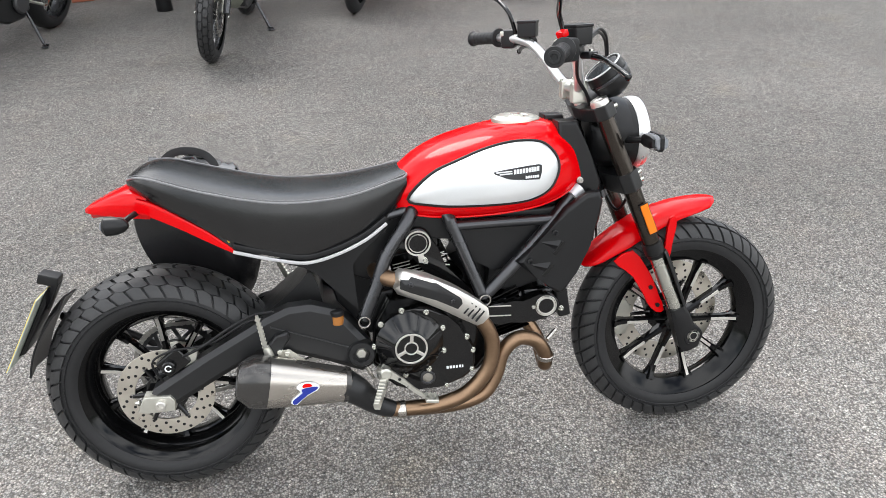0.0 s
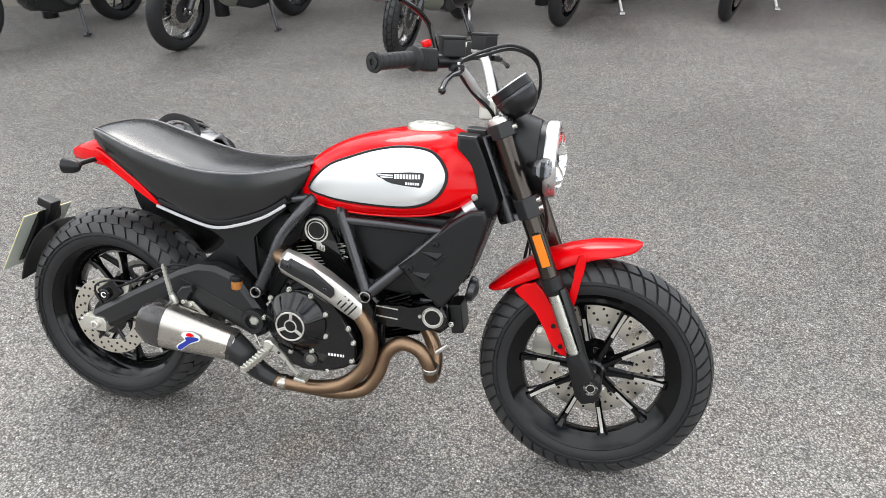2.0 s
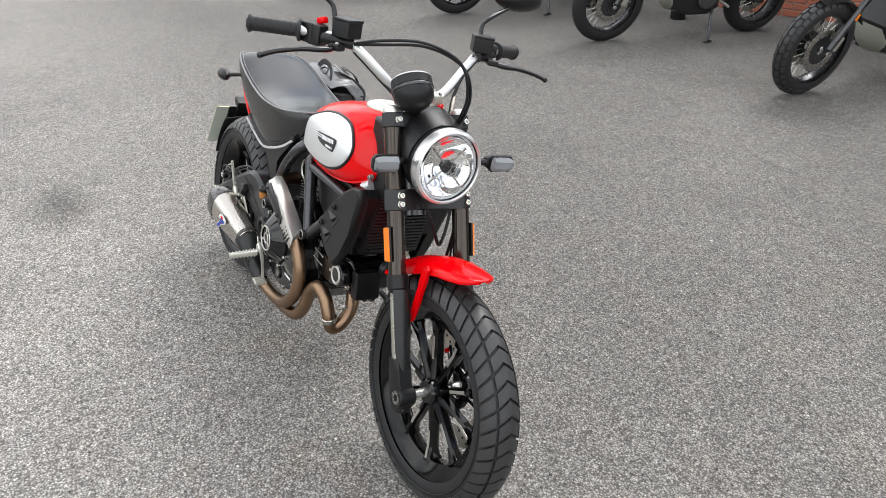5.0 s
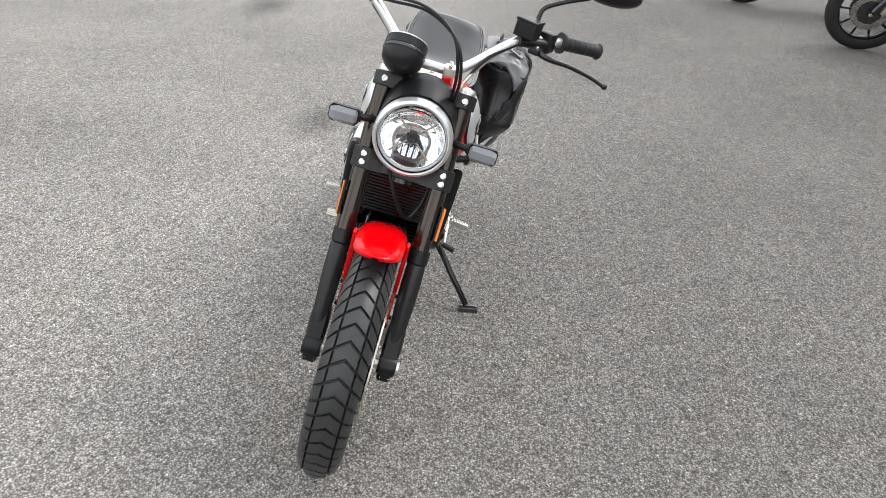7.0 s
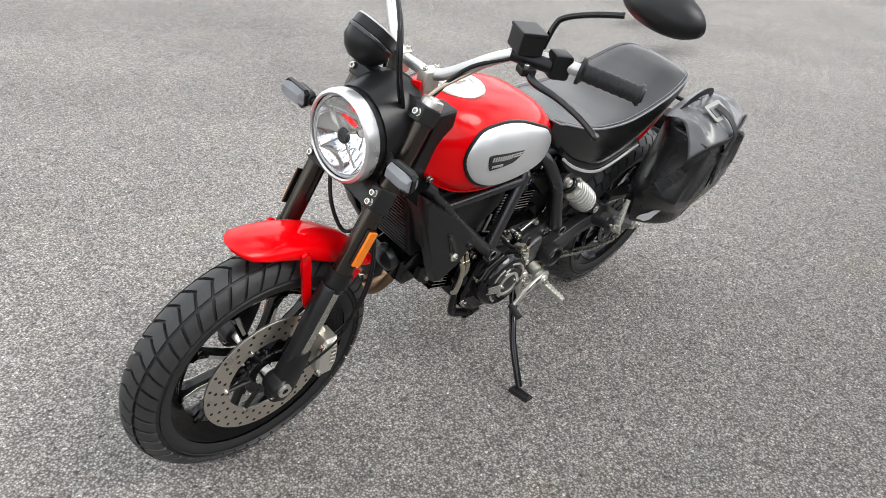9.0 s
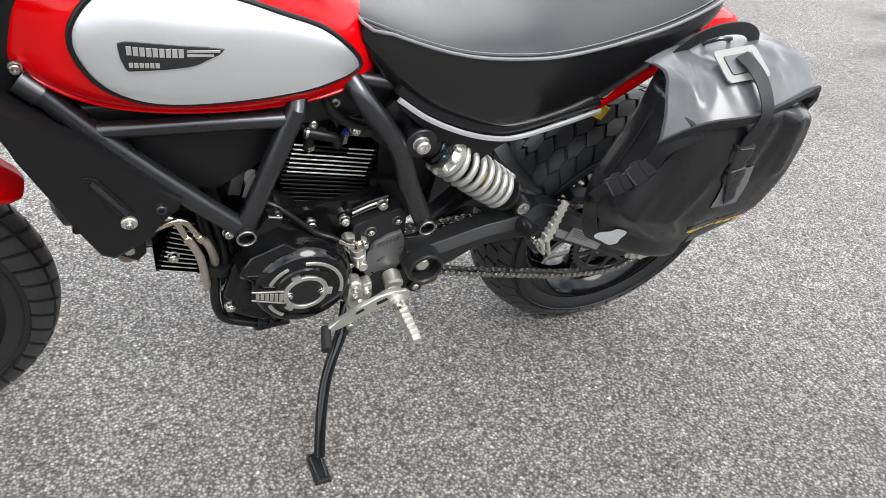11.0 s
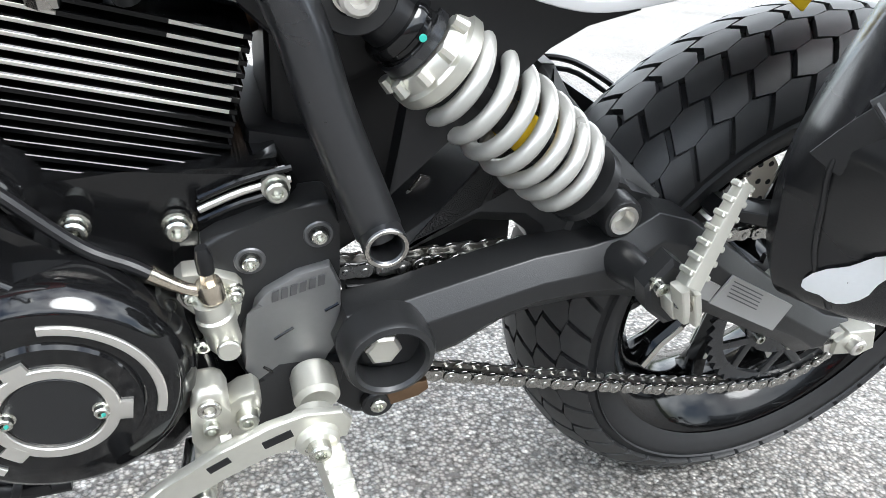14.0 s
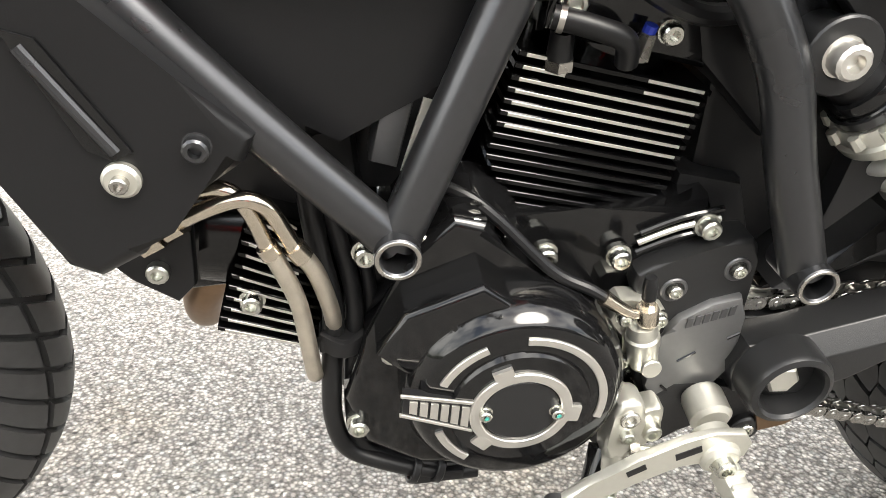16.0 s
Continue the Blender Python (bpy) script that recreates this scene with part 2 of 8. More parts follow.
    # Shade towards the shop front put into the colour: darker with +y, edge wandering.
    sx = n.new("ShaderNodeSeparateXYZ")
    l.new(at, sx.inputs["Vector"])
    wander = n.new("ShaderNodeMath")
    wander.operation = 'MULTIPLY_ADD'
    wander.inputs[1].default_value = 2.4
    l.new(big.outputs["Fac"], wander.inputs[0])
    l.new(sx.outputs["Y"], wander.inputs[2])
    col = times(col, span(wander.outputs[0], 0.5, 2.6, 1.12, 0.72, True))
    # old oil stains: centre and radii in metres
    for cx, cy, rx, ry, k in STAINS:
        mp = n.new("ShaderNodeMapping")
        mp.inputs["Location"].default_value = (-cx / rx, -cy / ry, 0)
        mp.inputs["Scale"].default_value = (1 / rx, 1 / ry, 0)
        l.new(at, mp.inputs["Vector"])
        far = n.new("ShaderNodeVectorMath")
        far.operation = 'LENGTH'
        l.new(mp.outputs["Vector"], far.inputs[0])
        ad = n.new("ShaderNodeMath")
        ad.operation = 'ADD'
        l.new(far.outputs["Value"], ad.inputs[0])
        l.new(clump.outputs["Fac"], ad.inputs[1])
        col = times(col, span(ad.outputs[0], 0.7, 1.6, k, 1.0))
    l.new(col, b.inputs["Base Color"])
    b.inputs["Roughness"].default_value = 0.74
    b.inputs["Specular IOR Level"].default_value = 0.14
    low = n.new("ShaderNodeBump")
    low.inputs["Strength"].default_value = 0.75
    low.inputs["Distance"].default_value = 0.0045
    low.invert = True
    l.new(stones.outputs["Distance"], low.inputs["Height"])
    fine = n.new("ShaderNodeBump")
    fine.inputs["Strength"].default_value = 0.35
    fine.inputs["Distance"].default_value = 0.0012
    l.new(grit.outputs["Fac"], fine.inputs["Height"])
    l.new(low.outputs["Normal"], fine.inputs["Normal"])
    l.new(fine.outputs["Normal"], b.inputs["Normal"])
    return m


STAINS = [(-0.98, -0.62, 0.30, 0.17, 0.55), (-3.65, -1.72, 0.55, 0.24, 0.5), (-4.6, -2.5, 0.5, 0.2, 0.55)]


# ---- mesh helpers ----
def V(*a):
    return Vector(a)


def link(name, bm, mat, parent=None, label="", angle=35, normals=True):
    if normals:
        bmesh.ops.recalc_face_normals(bm, faces=bm.faces)
    lim = radians(angle)
    for f in bm.faces:
        f.smooth = True
    for e in bm.edges:
        e.smooth = len(e.link_faces) == 2 and e.calc_face_angle(0) < lim
    me = bpy.data.meshes.new(name)
    bm.to_mesh(me)
    bm.free()
    me.materials.append(mat)
    ob = new(name, me)
    if name not in ("brick", "chain_link", "window"):
        flat = ob.modifiers.new("weighted", 'WEIGHTED_NORMAL')
        flat.keep_sharp = True
    if parent:
        ob.parent = parent
    if label:
        tagged(ob, label)
    return ob


def part(name, bm, mat, parent, label="", angle=35):
    return link(name, bm, mat, parent, label, angle)


def again(ob, m, parent=None):
    """One more piece on the mesh of ob."""
    o = ob.copy()
    scene.collection.objects.link(o)
    o.parent = parent or ob.parent
    o.matrix_basis = m
    return o


def curve_points(pts, n=6, closed=False):
    pts = [Vector(p) for p in pts]
    if n <= 1:
        return pts
    out, k = [], len(pts)
    for i in range(k if closed else k - 1):
        g = lambda j: pts[j % k] if closed else pts[max(0, min(k - 1, j))]
        p0, p1, p2, p3 = g(i - 1), g(i), g(i + 1), g(i + 2)
        for s in range(n):
            t = s / n
            out.append(0.5 * ((2 * p1) + (p2 - p0) * t + (2 * p0 - 5 * p1 + 4 * p2 - p3) * t * t + (3 * p1 - p0 - 3 * p2 + p3) * t ** 3))
    if not closed:
        out.append(pts[-1])
    return out


def skin(bm, rings, closed_ring=True, loop=False, caps=True):
    vs = [[bm.verts.new(p) for p in r] for r in rings]
    k = len(vs[0])
    for i in range(len(vs) if loop else len(vs) - 1):
        a, b = vs[i], vs[(i + 1) % len(vs)]
        for j in range(k if closed_ring else k - 1):
            q = (j + 1) % k
            bm.faces.new((a[j], a[q], b[q], b[j]))
    if caps and closed_ring and not loop:
        bm.faces.new(vs[0][::-1])
        bm.faces.new(vs[-1])
    return vs


def loft(rings, loop=False, caps=True, closed_ring=True):
    bm = bmesh.new()
    skin(bm, rings, closed_ring, loop, caps)
    return bm


def tube(pts, r, seg=10, n=6, closed=False, bm=None, caps=True, section=None, up=None):
    """A sweep along a smooth path. r: one radius or one for each given point. section: (half width, half height) of a rounded strip."""
    bm = bm or bmesh.new()
    path = curve_points(pts, n, closed)
    rs = [r] * len(pts) if not isinstance(r, (list, tuple)) else list(r)
    nn = max(n, 1)
    rings, nrm = [], None
    for i, p in enumerate(path):
        a = path[(i - 1) % len(path)] if closed else path[max(0, i - 1)]
        b = path[(i + 1) % len(path)] if closed else path[min(len(path) - 1, i + 1)]
        t = (b - a).normalized()
        if up is not None:
            nrm = (Vector(up) - t * Vector(up).dot(t)).normalized()
        elif nrm is None:
            nrm = t.orthogonal().normalized()
        else:
            nrm = (nrm - t * nrm.dot(t)).normalized()
        bi = t.cross(nrm)
        f = i / nn
        j = min(int(f), len(rs) - 1)
        rad = rs[j] + (rs[min(j + 1, len(rs) - 1)] - rs[j]) * (f - j)
        ring = []
        for q in range(seg):
            an = 2 * math.pi * (q + 0.5) / seg
            cx, cy = math.cos(an), math.sin(an)
            if section:
                ex = 0.45
                cx = math.copysign(abs(cx) ** ex, cx) * section[0]
                cy = math.copysign(abs(cy) ** ex, cy) * section[1]
                ring.append(p + (bi * cx + nrm * cy) * rad)
            else:
                ring.append(p + (nrm * cx + bi * cy) * rad)
        rings.append(ring)
    skin(bm, rings, True, closed, caps)
    return bm


def basis(axis):
    a = Vector(axis).normalized()
    u = a.orthogonal().normalized()
    if abs(a.y) > 0.9:
        u = Vector((1, 0, 0))
        u = (u - a * u.dot(a)).normalized()
    return a, u, a.cross(u)


def lathe(profile, o, axis=(0, 1, 0), seg=32, closed=False, bm=None, start=0.0, sweep=360.0, caps=False):
    """Turns (radius, height) pairs round an axis through o."""
    bm = bm or bmesh.new()
    a, u, w = basis(axis)
    o = Vector(o)
    full = sweep > 359
    rings = []
    for i in range(seg if full else seg + 1):
        an = radians(start + sweep * i / seg)
        d = u * math.cos(an) + w * math.sin(an)
        rings.append([o + d * max(r, 1e-5) + a * h for r, h in profile])
    skin(bm, rings, closed, full, caps)
    if full:
        bmesh.ops.remove_doubles(bm, verts=bm.verts, dist=2e-5)
    return bm


def disc(o, axis, r, h, bevel=0.002, seg=28, bm=None):
    b = min(bevel, r * 0.45, h * 0.45)
    return lathe([(0, 0), (r - b, 0), (r, b), (r, h - b), (r - b, h), (0, h)], o, axis, seg, bm=bm)


def ring(o, axis, r0, r1, h, bevel=0.001, seg=32, bm=None, start=0.0, sweep=360.0):
    b = min(bevel, (r1 - r0) * 0.4, h * 0.4)
    return lathe([(r0 + b, 0), (r1 - b, 0), (r1, b), (r1, h - b), (r1 - b, h), (r0 + b, h), (r0, h - b), (r0, b)],
                 o, axis, seg, True, bm, start, sweep, caps=sweep < 359)


def slab(poly, d0, d1, m=None, bevel=0.003, smooth=1, seg=2):
    """A plate: an outline in x and z, from y = d0 to y = d1, with rounded edges; m moves it."""
    pts = [Vector((p[0], 0, p[1])) for p in poly]
    if smooth > 1:
        pts = curve_points(pts, smooth, True)
    bm = bmesh.new()
    a = [bm.verts.new((p.x, d0, p.z)) for p in pts]
    b = [bm.verts.new((p.x, d1, p.z)) for p in pts]
    k = len(pts)
    fa = bm.faces.new(a)
    fb = bm.faces.new(b[::-1])
    for i in range(k):
        j = (i + 1) % k
        bm.faces.new((a[j], a[i], b[i], b[j]))
    if bevel:
        es = [e for e in bm.edges if fa in e.link_faces or fb in e.link_faces]
        bmesh.ops.bevel(bm, geom=es, offset=bevel, segments=seg, profile=0.5, affect='EDGES', clamp_overlap=True)
    if m is not None:
        bmesh.ops.transform(bm, matrix=m, verts=bm.verts)
    return bm


def plate(poly, back, front, chamfer, m=None):
    """A plate in x and z from y = back to y = front, whose front edge has a chamfer of that width with softened corners."""
    k = len(poly)
    area = sum(poly[i][0] * poly[(i + 1) % k][1] - poly[(i + 1) % k][0] * poly[i][1] for i in range(k))
    turn = 1 if area > 0 else -1
    inward = []
    for i in range(k):
        p, q, r = (Vector(poly[(i + j) % k]) for j in (-1, 0, 1))
        a, b = (q - p).normalized(), (r - q).normalized()
        na, nb = Vector((-a.y, a.x)) * turn, Vector((-b.y, b.x)) * turn
        inward.append((na + nb) / max(0.55, 1 + na.dot(nb)) * chamfer)
    step = math.copysign(chamfer * 0.8, front - back)
    rings = [[V(p[0], back, p[1]) for p in poly]]
    for f, g in ((0, 1.12), (0.02, 1.0), (0.07, 0.93), (0.93, 0.07), (1.0, 0.02), (1.1, 0)):
        rings.append([V(p[0] + n.x * f, front - step * g, p[1] + n.y * f) for p, n in zip(poly, inward)])
    bm = loft(rings)
    if m is not None:
        bmesh.ops.transform(bm, matrix=m, verts=bm.verts)
    return bm


def box(c, size, rot=(0, 0, 0), bevel=0.003, seg=2, taper=(1, 1)):
    bm = bmesh.new()
    bmesh.ops.create_cube(bm, size=1)
    for v in bm.verts:
        if v.co.z > 0:
            v.co.x *= taper[0]
            v.co.y *= taper[1]
        v.co = Vector((v.co.x * size[0], v.co.y * size[1], v.co.z * size[2]))
    if bevel:
        bmesh.ops.bevel(bm, geom=bm.edges[:], offset=bevel, segments=seg, profile=0.5, affect='EDGES', clamp_overlap=True)
    bmesh.ops.transform(bm, matrix=pose(*c, *rot), verts=bm.verts)
    return bm


def merge(*bms):
    out = bms[0]
    for b in bms[1:]:
        me = bpy.data.meshes.new("tmp")
        b.to_mesh(me)
        b.free()
        out.from_mesh(me)
        bpy.data.meshes.remove(me)
    return out


def lerp_table(tab, x):
    """A smooth curve through (x, value) pairs."""
    k = len(tab)
    if x <= tab[0][0]:
        return tab[0][1]
    for i in range(k - 1):
        (a, va), (b, vb) = tab[i], tab[i + 1]
        if x <= b:
            h, t = b - a, (x - a) / (b - a)
            da = (vb - tab[max(0, i - 1)][1]) / (b - tab[max(0, i - 1)][0])
            nb = tab[min(k - 1, i + 2)]
            db = (nb[1] - va) / (nb[0] - a)
            t2, t3 = t * t, t * t * t
            return va * (2 * t3 - 3 * t2 + 1) + da * h * (t3 - 2 * t2 + t) + vb * (3 * t2 - 2 * t3) + db * h * (t3 - t2)
    return tab[-1][1]


def bolt(c, axis, parent, r=0.006, mat=None, h=None, name="bolt"):
    h = h or r * 0.9
    bm = lathe([(0, -h), (r * 1.25, -h), (r * 1.25, -h * 0.3), (r, -h * 0.25), (r, h * 0.8), (r * 0.82, h), (r * 0.52, h), (r * 0.5, h * 0.25), (0, h * 0.25)], c, axis, 12)
    return part(name, bm, mat or CHROME, parent)

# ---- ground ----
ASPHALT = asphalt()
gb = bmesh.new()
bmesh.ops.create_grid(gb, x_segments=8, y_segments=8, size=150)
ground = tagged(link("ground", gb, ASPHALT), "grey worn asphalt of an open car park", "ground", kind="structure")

# ---- the motorcycle: x ahead, y to its left, z up; it leans on its side stand ----
LEAN = Matrix.Translation((0, -0.008, 0.002)) @ pose(0, 0, 0, -12)
bike = new("motorcycle")
bike.matrix_basis = LEAN
tagged(bike, "red and silver retro motorcycle leaning on its side stand on asphalt", "motorcycle")

FW, RW = V(1.458, 0, 0.317), V(0.012, 0, 0.315)


def tyre_profile(half, r0, rise, rim, n=22, inset=0.0):
    out = []
    for i in range(n + 1):
        f = -118 + 236 * i / n
        a = radians(f)
        r = r0 + (rise - inset) * math.cos(a) if abs(f) < 90 else r0 + (r0 - rim) * math.cos(a) / abs(math.cos(radians(118)))
        out.append((r, (half - inset * 0.6) * math.sin(a)))
    return out


def tread_blocks(c, half, r0, rise, rows, pitches, chev, groove, depth, limit, hexed):
    """Tread blocks: each is a small solid set on the carcass. rows: edges across the tyre, from -1 to 1."""
    bm = bmesh.new()

    def at(u, v, lift):
        a = radians(v * limit)
        r = r0 + (rise - depth + lift) * math.cos(a)
        y = (half - depth * 0.6 + lift * 0.8) * math.sin(a)
        return c + V(r * math.cos(u), y, r * math.sin(u))

    step = 2 * math.pi / pitches
    gu, gv = groove / (r0 + rise) / 2, groove / half / 2 / radians(limit)
    for k in range(pitches):
        for j, (va, vb, cut) in enumerate(rows):
            for h in range(cut):
                u0 = step * (k + h / cut) + gu
                u1 = step * (k + (h + 1) / cut) - gu
                odd = 0.5 * step if hexed and j % 2 else 0.0
                nv = 4
                grid = []
                for lift in (0.0, depth):
                    tight = 0.0 if lift == 0 else 0.0012 / (r0 + rise)
                    lay = []
                    for a in range(nv + 1):
                        v = va + gv + (vb - va - 2 * gv) * a / nv
                        sh = chev * abs(v) * step + odd
                        lay.append((at(u0 + sh + tight, v, lift), at((u0 + u1) / 2 + sh, v + ((0.045 if a == nv else -0.035) if hexed and a in (0, nv) and abs(v) < 0.8 else 0), lift), at(u1 + sh - tight, v, lift)))
                    grid.append(lay)
                vs = [[[bm.verts.new(p) for p in r] for r in lay] for lay in grid]
                lo, hi = vs
                for a in range(nv):
                    for b in range(2):
                        bm.faces.new((hi[a][b], hi[a][b + 1], hi[a + 1][b + 1], hi[a + 1][b]))
                    bm.faces.new((lo[a][0], lo[a + 1][0], hi[a + 1][0], hi[a][0]))
                    bm.faces.new((lo[a][2], hi[a][2], hi[a + 1][2], lo[a + 1][2]))
                for b in range(2):
                    bm.faces.new((lo[0][b], hi[0][b], hi[0][b + 1], lo[0][b + 1]))
                    bm.faces.new((lo[nv][b], lo[nv][b + 1], hi[nv][b + 1], hi[nv][b]))
    return bm


def wheel(name, c, half, r0, rise, rim, rim_half, rows, pitches, chev, phase, hub_r, hub_half, label):
    w = part(name, disc(c + V(0, -hub_half, 0), (0, 1, 0), hub_r, 2 * hub_half, 0.006, 28), GLOSS, bike, label)
    depth = 0.0075
    ty = part("tyre", lathe(tyre_profile(half, r0, rise, rim, 26, depth), c, (0, 1, 0), 96, caps=False), RUBBER, w, "black rubber tyre with block tread")
    part("tread", tread_blocks(c, half, r0, rise, rows, pitches, chev, 0.0064 if half < 0.07 else 0.0056, depth, 78, half > 0.07), TREAD, w, "grey-black dusty tread blocks", 50)
    h = rim_half
    prof = [(rim - 0.012, -h + 0.004), (rim + 0.010, -h - 0.004), (rim + 0.013, -h + 0.001), (rim + 0.008, -h + 0.009), (rim - 0.008, -h + 0.016), (rim - 0.026, -h * 0.45), (rim - 0.032, 0),
            (rim - 0.026, h * 0.45), (rim - 0.008, h - 0.016), (rim + 0.008, h - 0.009), (rim + 0.013, h - 0.001), (rim + 0.010, h + 0.004), (rim - 0.012, h - 0.004), (rim - 0.040, h * 0.4), (rim - 0.044, 0), (rim - 0.040, -h * 0.4)]
    part("rim", lathe(prof, c, (0, 1, 0), 72, True), RIMBLACK, w, "gloss black alloy rim")
    for s in (-1, 1):
        part("rim_lip", lathe([(rim + 0.0128, s * (h + 0.0030)), (rim + 0.0150, s * (h + 0.0052)), (rim + 0.0172, s * (h + 0.0040)), (rim + 0.0160, s * (h + 0.0010))], c, (0, 1, 0), 72, True), SATIN, w)
        part("sidewall_ridge", lathe([(r0 + 0.004 + q, s * (half - 0.0030 - 0.0008 * k)) for k, q in enumerate((0.0, 0.0016, 0.0032))] + [(r0 + 0.0056, s * (half - 0.0008))], c, (0, 1, 0), 72, True), RUBBER, w)
    ro = rim - 0.036
    for k in range(10):
        an = radians(phase + 36 * k)
        d, q = V(math.cos(an), 0, math.sin(an)), V(-math.sin(an), 0, math.cos(an))
        rings = []
        for f, wd, th in ((0.0, 0.012, 0.020), (0.35, 0.0085, 0.015), (0.75, 0.0085, 0.014), (0.93, 0.012, 0.02), (1.0, 0.02, 0.026)):
            p = c + d * (hub_r * 0.8 + (ro - hub_r * 0.8) * f)
            rings.append([p + q * wd * x + V(0, th * y, 0) for x, y in ((-1, -0.55), (-0.45, -1), (0.45, -1), (1, -0.55), (1, 0.55), (0.45, 1), (-0.45, 1), (-1, 0.55))])
        sp = part("spoke", loft(rings), RIMBLACK, w)
        lo, hi = (0.50, 0.98) if k % 2 == 0 else (0.36, 0.74)
        for s in (-1, 1):
            rr = []
            for f in (lo, (lo + hi) / 2, hi):
                p = c + d * (hub_r * 0.8 + (ro - hub_r * 0.8) * f) + V(0, s * 0.0152, 0)
                if f > 0.9:
                    p = p + V(0, s * 0.007, 0)
                rr.append([p + q * x + V(0, s * y, 0) for x, y in ((-0.0042, 0), (0.0042, 0), (0.0042, 0.0012), (-0.0042, 0.0012))])
            part("machined_stripe", loft(rr), MACHINED, sp, "bright machined strip")
    return w


fw = wheel("front_wheel", FW, 0.056, 0.254, 0.063, 0.232, 0.040, [(-1, -0.42, 1), (-0.42, 0.42, 1), (0.42, 1, 1)], 48, -1.25, -76, 0.036, 0.034, "black ten-spoke front wheel with machined strips")
rw = wheel("rear_wheel", RW, 0.090, 0.246, 0.070, 0.222, 0.072, [(-1, -0.66, 1), (-0.66, -0.40, 1), (-0.40, -0.13, 1), (-0.13, 0.13, 1), (0.13, 0.40, 1), (0.40, 0.66, 1), (0.66, 1, 1)], 42, -1.5, -50, 0.045, 0.05, "black ten-spoke rear wheel with machined strips")


def rotor(name, c, r0, r1, holes, parent, carrier_r):
    bm = ring(c, (0, 1, 0), r0, r1, 0.005, 0.0006, 72)
    rt = part(name, bm, DISC, parent, "drilled steel brake disc")
    hb = bmesh.new()
    for k in range(holes):
        for row, off in ((0.25, 0), (0.55, 0.33), (0.82, 0.66)):
            an = 2 * math.pi * (k + off) / holes
            rr = r0 + (r1 - r0) * row
            o = c + V(rr * math.cos(an), -0.0006, rr * math.sin(an))
            disc(o, (0, 1, 0), 0.0042, 0.0062, 0.0003, 8, hb)
    part("drilled_hole", hb, MATTE, rt)
    for k in range(6):
        an = 2 * math.pi * k / 6
        d = V(math.cos(an), 0, math.sin(an))
        part("carrier_arm", tube([c + d * carrier_r * 0.5 + V(0, 0.002, 0), c + d * (r0 + 0.006) + V(0, 0.002, 0)], 0.006, 8, 1), GLOSS, rt)
        bolt(c + d * (r0 + 0.005) + V(0, 0.005, 0), (0, 1, 0), rt, 0.006, STEEL)
    part("carrier", ring(c, (0, 1, 0), carrier_r * 0.35, carrier_r * 0.62, 0.006, 0.001, 36), GLOSS, rt)
    return rt


rotor("front_brake_disc", FW + V(0, 0.060, 0), 0.105, 0.165, 24, fw, 0.10)
rotor("rear_brake_disc", RW + V(0, -0.098, 0), 0.078, 0.122, 18, rw, 0.09)

# valve and axle pieces
part("front_axle", merge(lathe([(0.010, -0.125), (0.019, -0.125), (0.019, -0.112), (0.012, -0.110), (0.012, 0.12), (0.017, 0.122), (0.017, 0.132), (0.008, 0.132)], FW, (0, 1, 0), 24), disc(FW + V(0, -0.112, 0), (0, 1, 0), 0.011, 0.004, 0.001)), MACHINED, bike, "bright hollow front axle")
part("rear_axle", merge(lathe([(0, -0.150), (0.014, -0.150), (0.016, -0.142), (0.016, -0.136), (0.012, -0.135), (0.012, 0.14), (0.016, 0.141), (0.016, 0.152), (0, 0.152)], RW, (0, 1, 0), 6)), MACHINED, bike)

# ---- tank ----
T_TOP = [(0.0, 0.830), (0.06, 0.852), (0.14, 0.878), (0.28, 0.908), (0.45, 0.929), (0.62, 0.943), (0.76, 0.950), (0.88, 0.946), (1.0, 0.928)]
T_BOT = [(0.0, 0.738), (0.1, 0.720), (0.3, 0.711), (0.55, 0.713), (0.78, 0.726), (0.92, 0.746), (1.0, 0.766)]
T_WID = [(0.0, 0.070), (0.08, 0.096), (0.25, 0.134), (0.5, 0.157), (0.72, 0.158), (0.88, 0.134), (1.0, 0.096)]


def tank_section(u):
    zt, zb, w = lerp_table(T_TOP, u), lerp_table(T_BOT, u), lerp_table(T_WID, u)
    return zt, zb, w


def tank_point(u, a):
    """u along the tank, a round it: 0 at the side, 90 on top."""
    zt, zb, w = tank_section(u)
    zc = zb + (zt - zb) * 0.40
    ca, sa = math.cos(a), math.sin(a)
    y = w * math.copysign(abs(ca) ** 0.72, ca)
    z = zc + (zt - zc) * math.copysign(abs(sa) ** 0.80, sa) if sa >= 0 else zc - (zc - zb) * abs(sa) ** 0.62
    f = (z - zb) / max(1e-6, zt - zb)
    xt, xb = 0.640 + 0.452 * u, 0.628 + 0.508 * u
    return V(xb + (xt - xb) * f, y, z)


def tank_y(x, z):
    """The half width of the tank at a place on its side."""
    u = min(0.995, max(0.005, (x - 0.634) / 0.48))
    for _ in range(5):
        zt, zb, w = tank_section(u)
        f = (z - zb) / (zt - zb)
        xb, xt = 0.628, 0.640
        base = xb + (xt - xb) * f
        span = 0.508 + (0.452 - 0.508) * f
        u = min(0.995, max(0.005, (x - base) / span))
    zt, zb, w = tank_section(u)
    zc = zb + (zt - zb) * 0.40
    if z >= zc:
        sa = min(0.999, (z - zc) / (zt - zc)) ** (1 / 0.80)
    else:
        sa = min(0.999, (zc - z) / (zc - zb)) ** (1 / 0.62)
    return w * (1 - sa * sa) ** 0.36


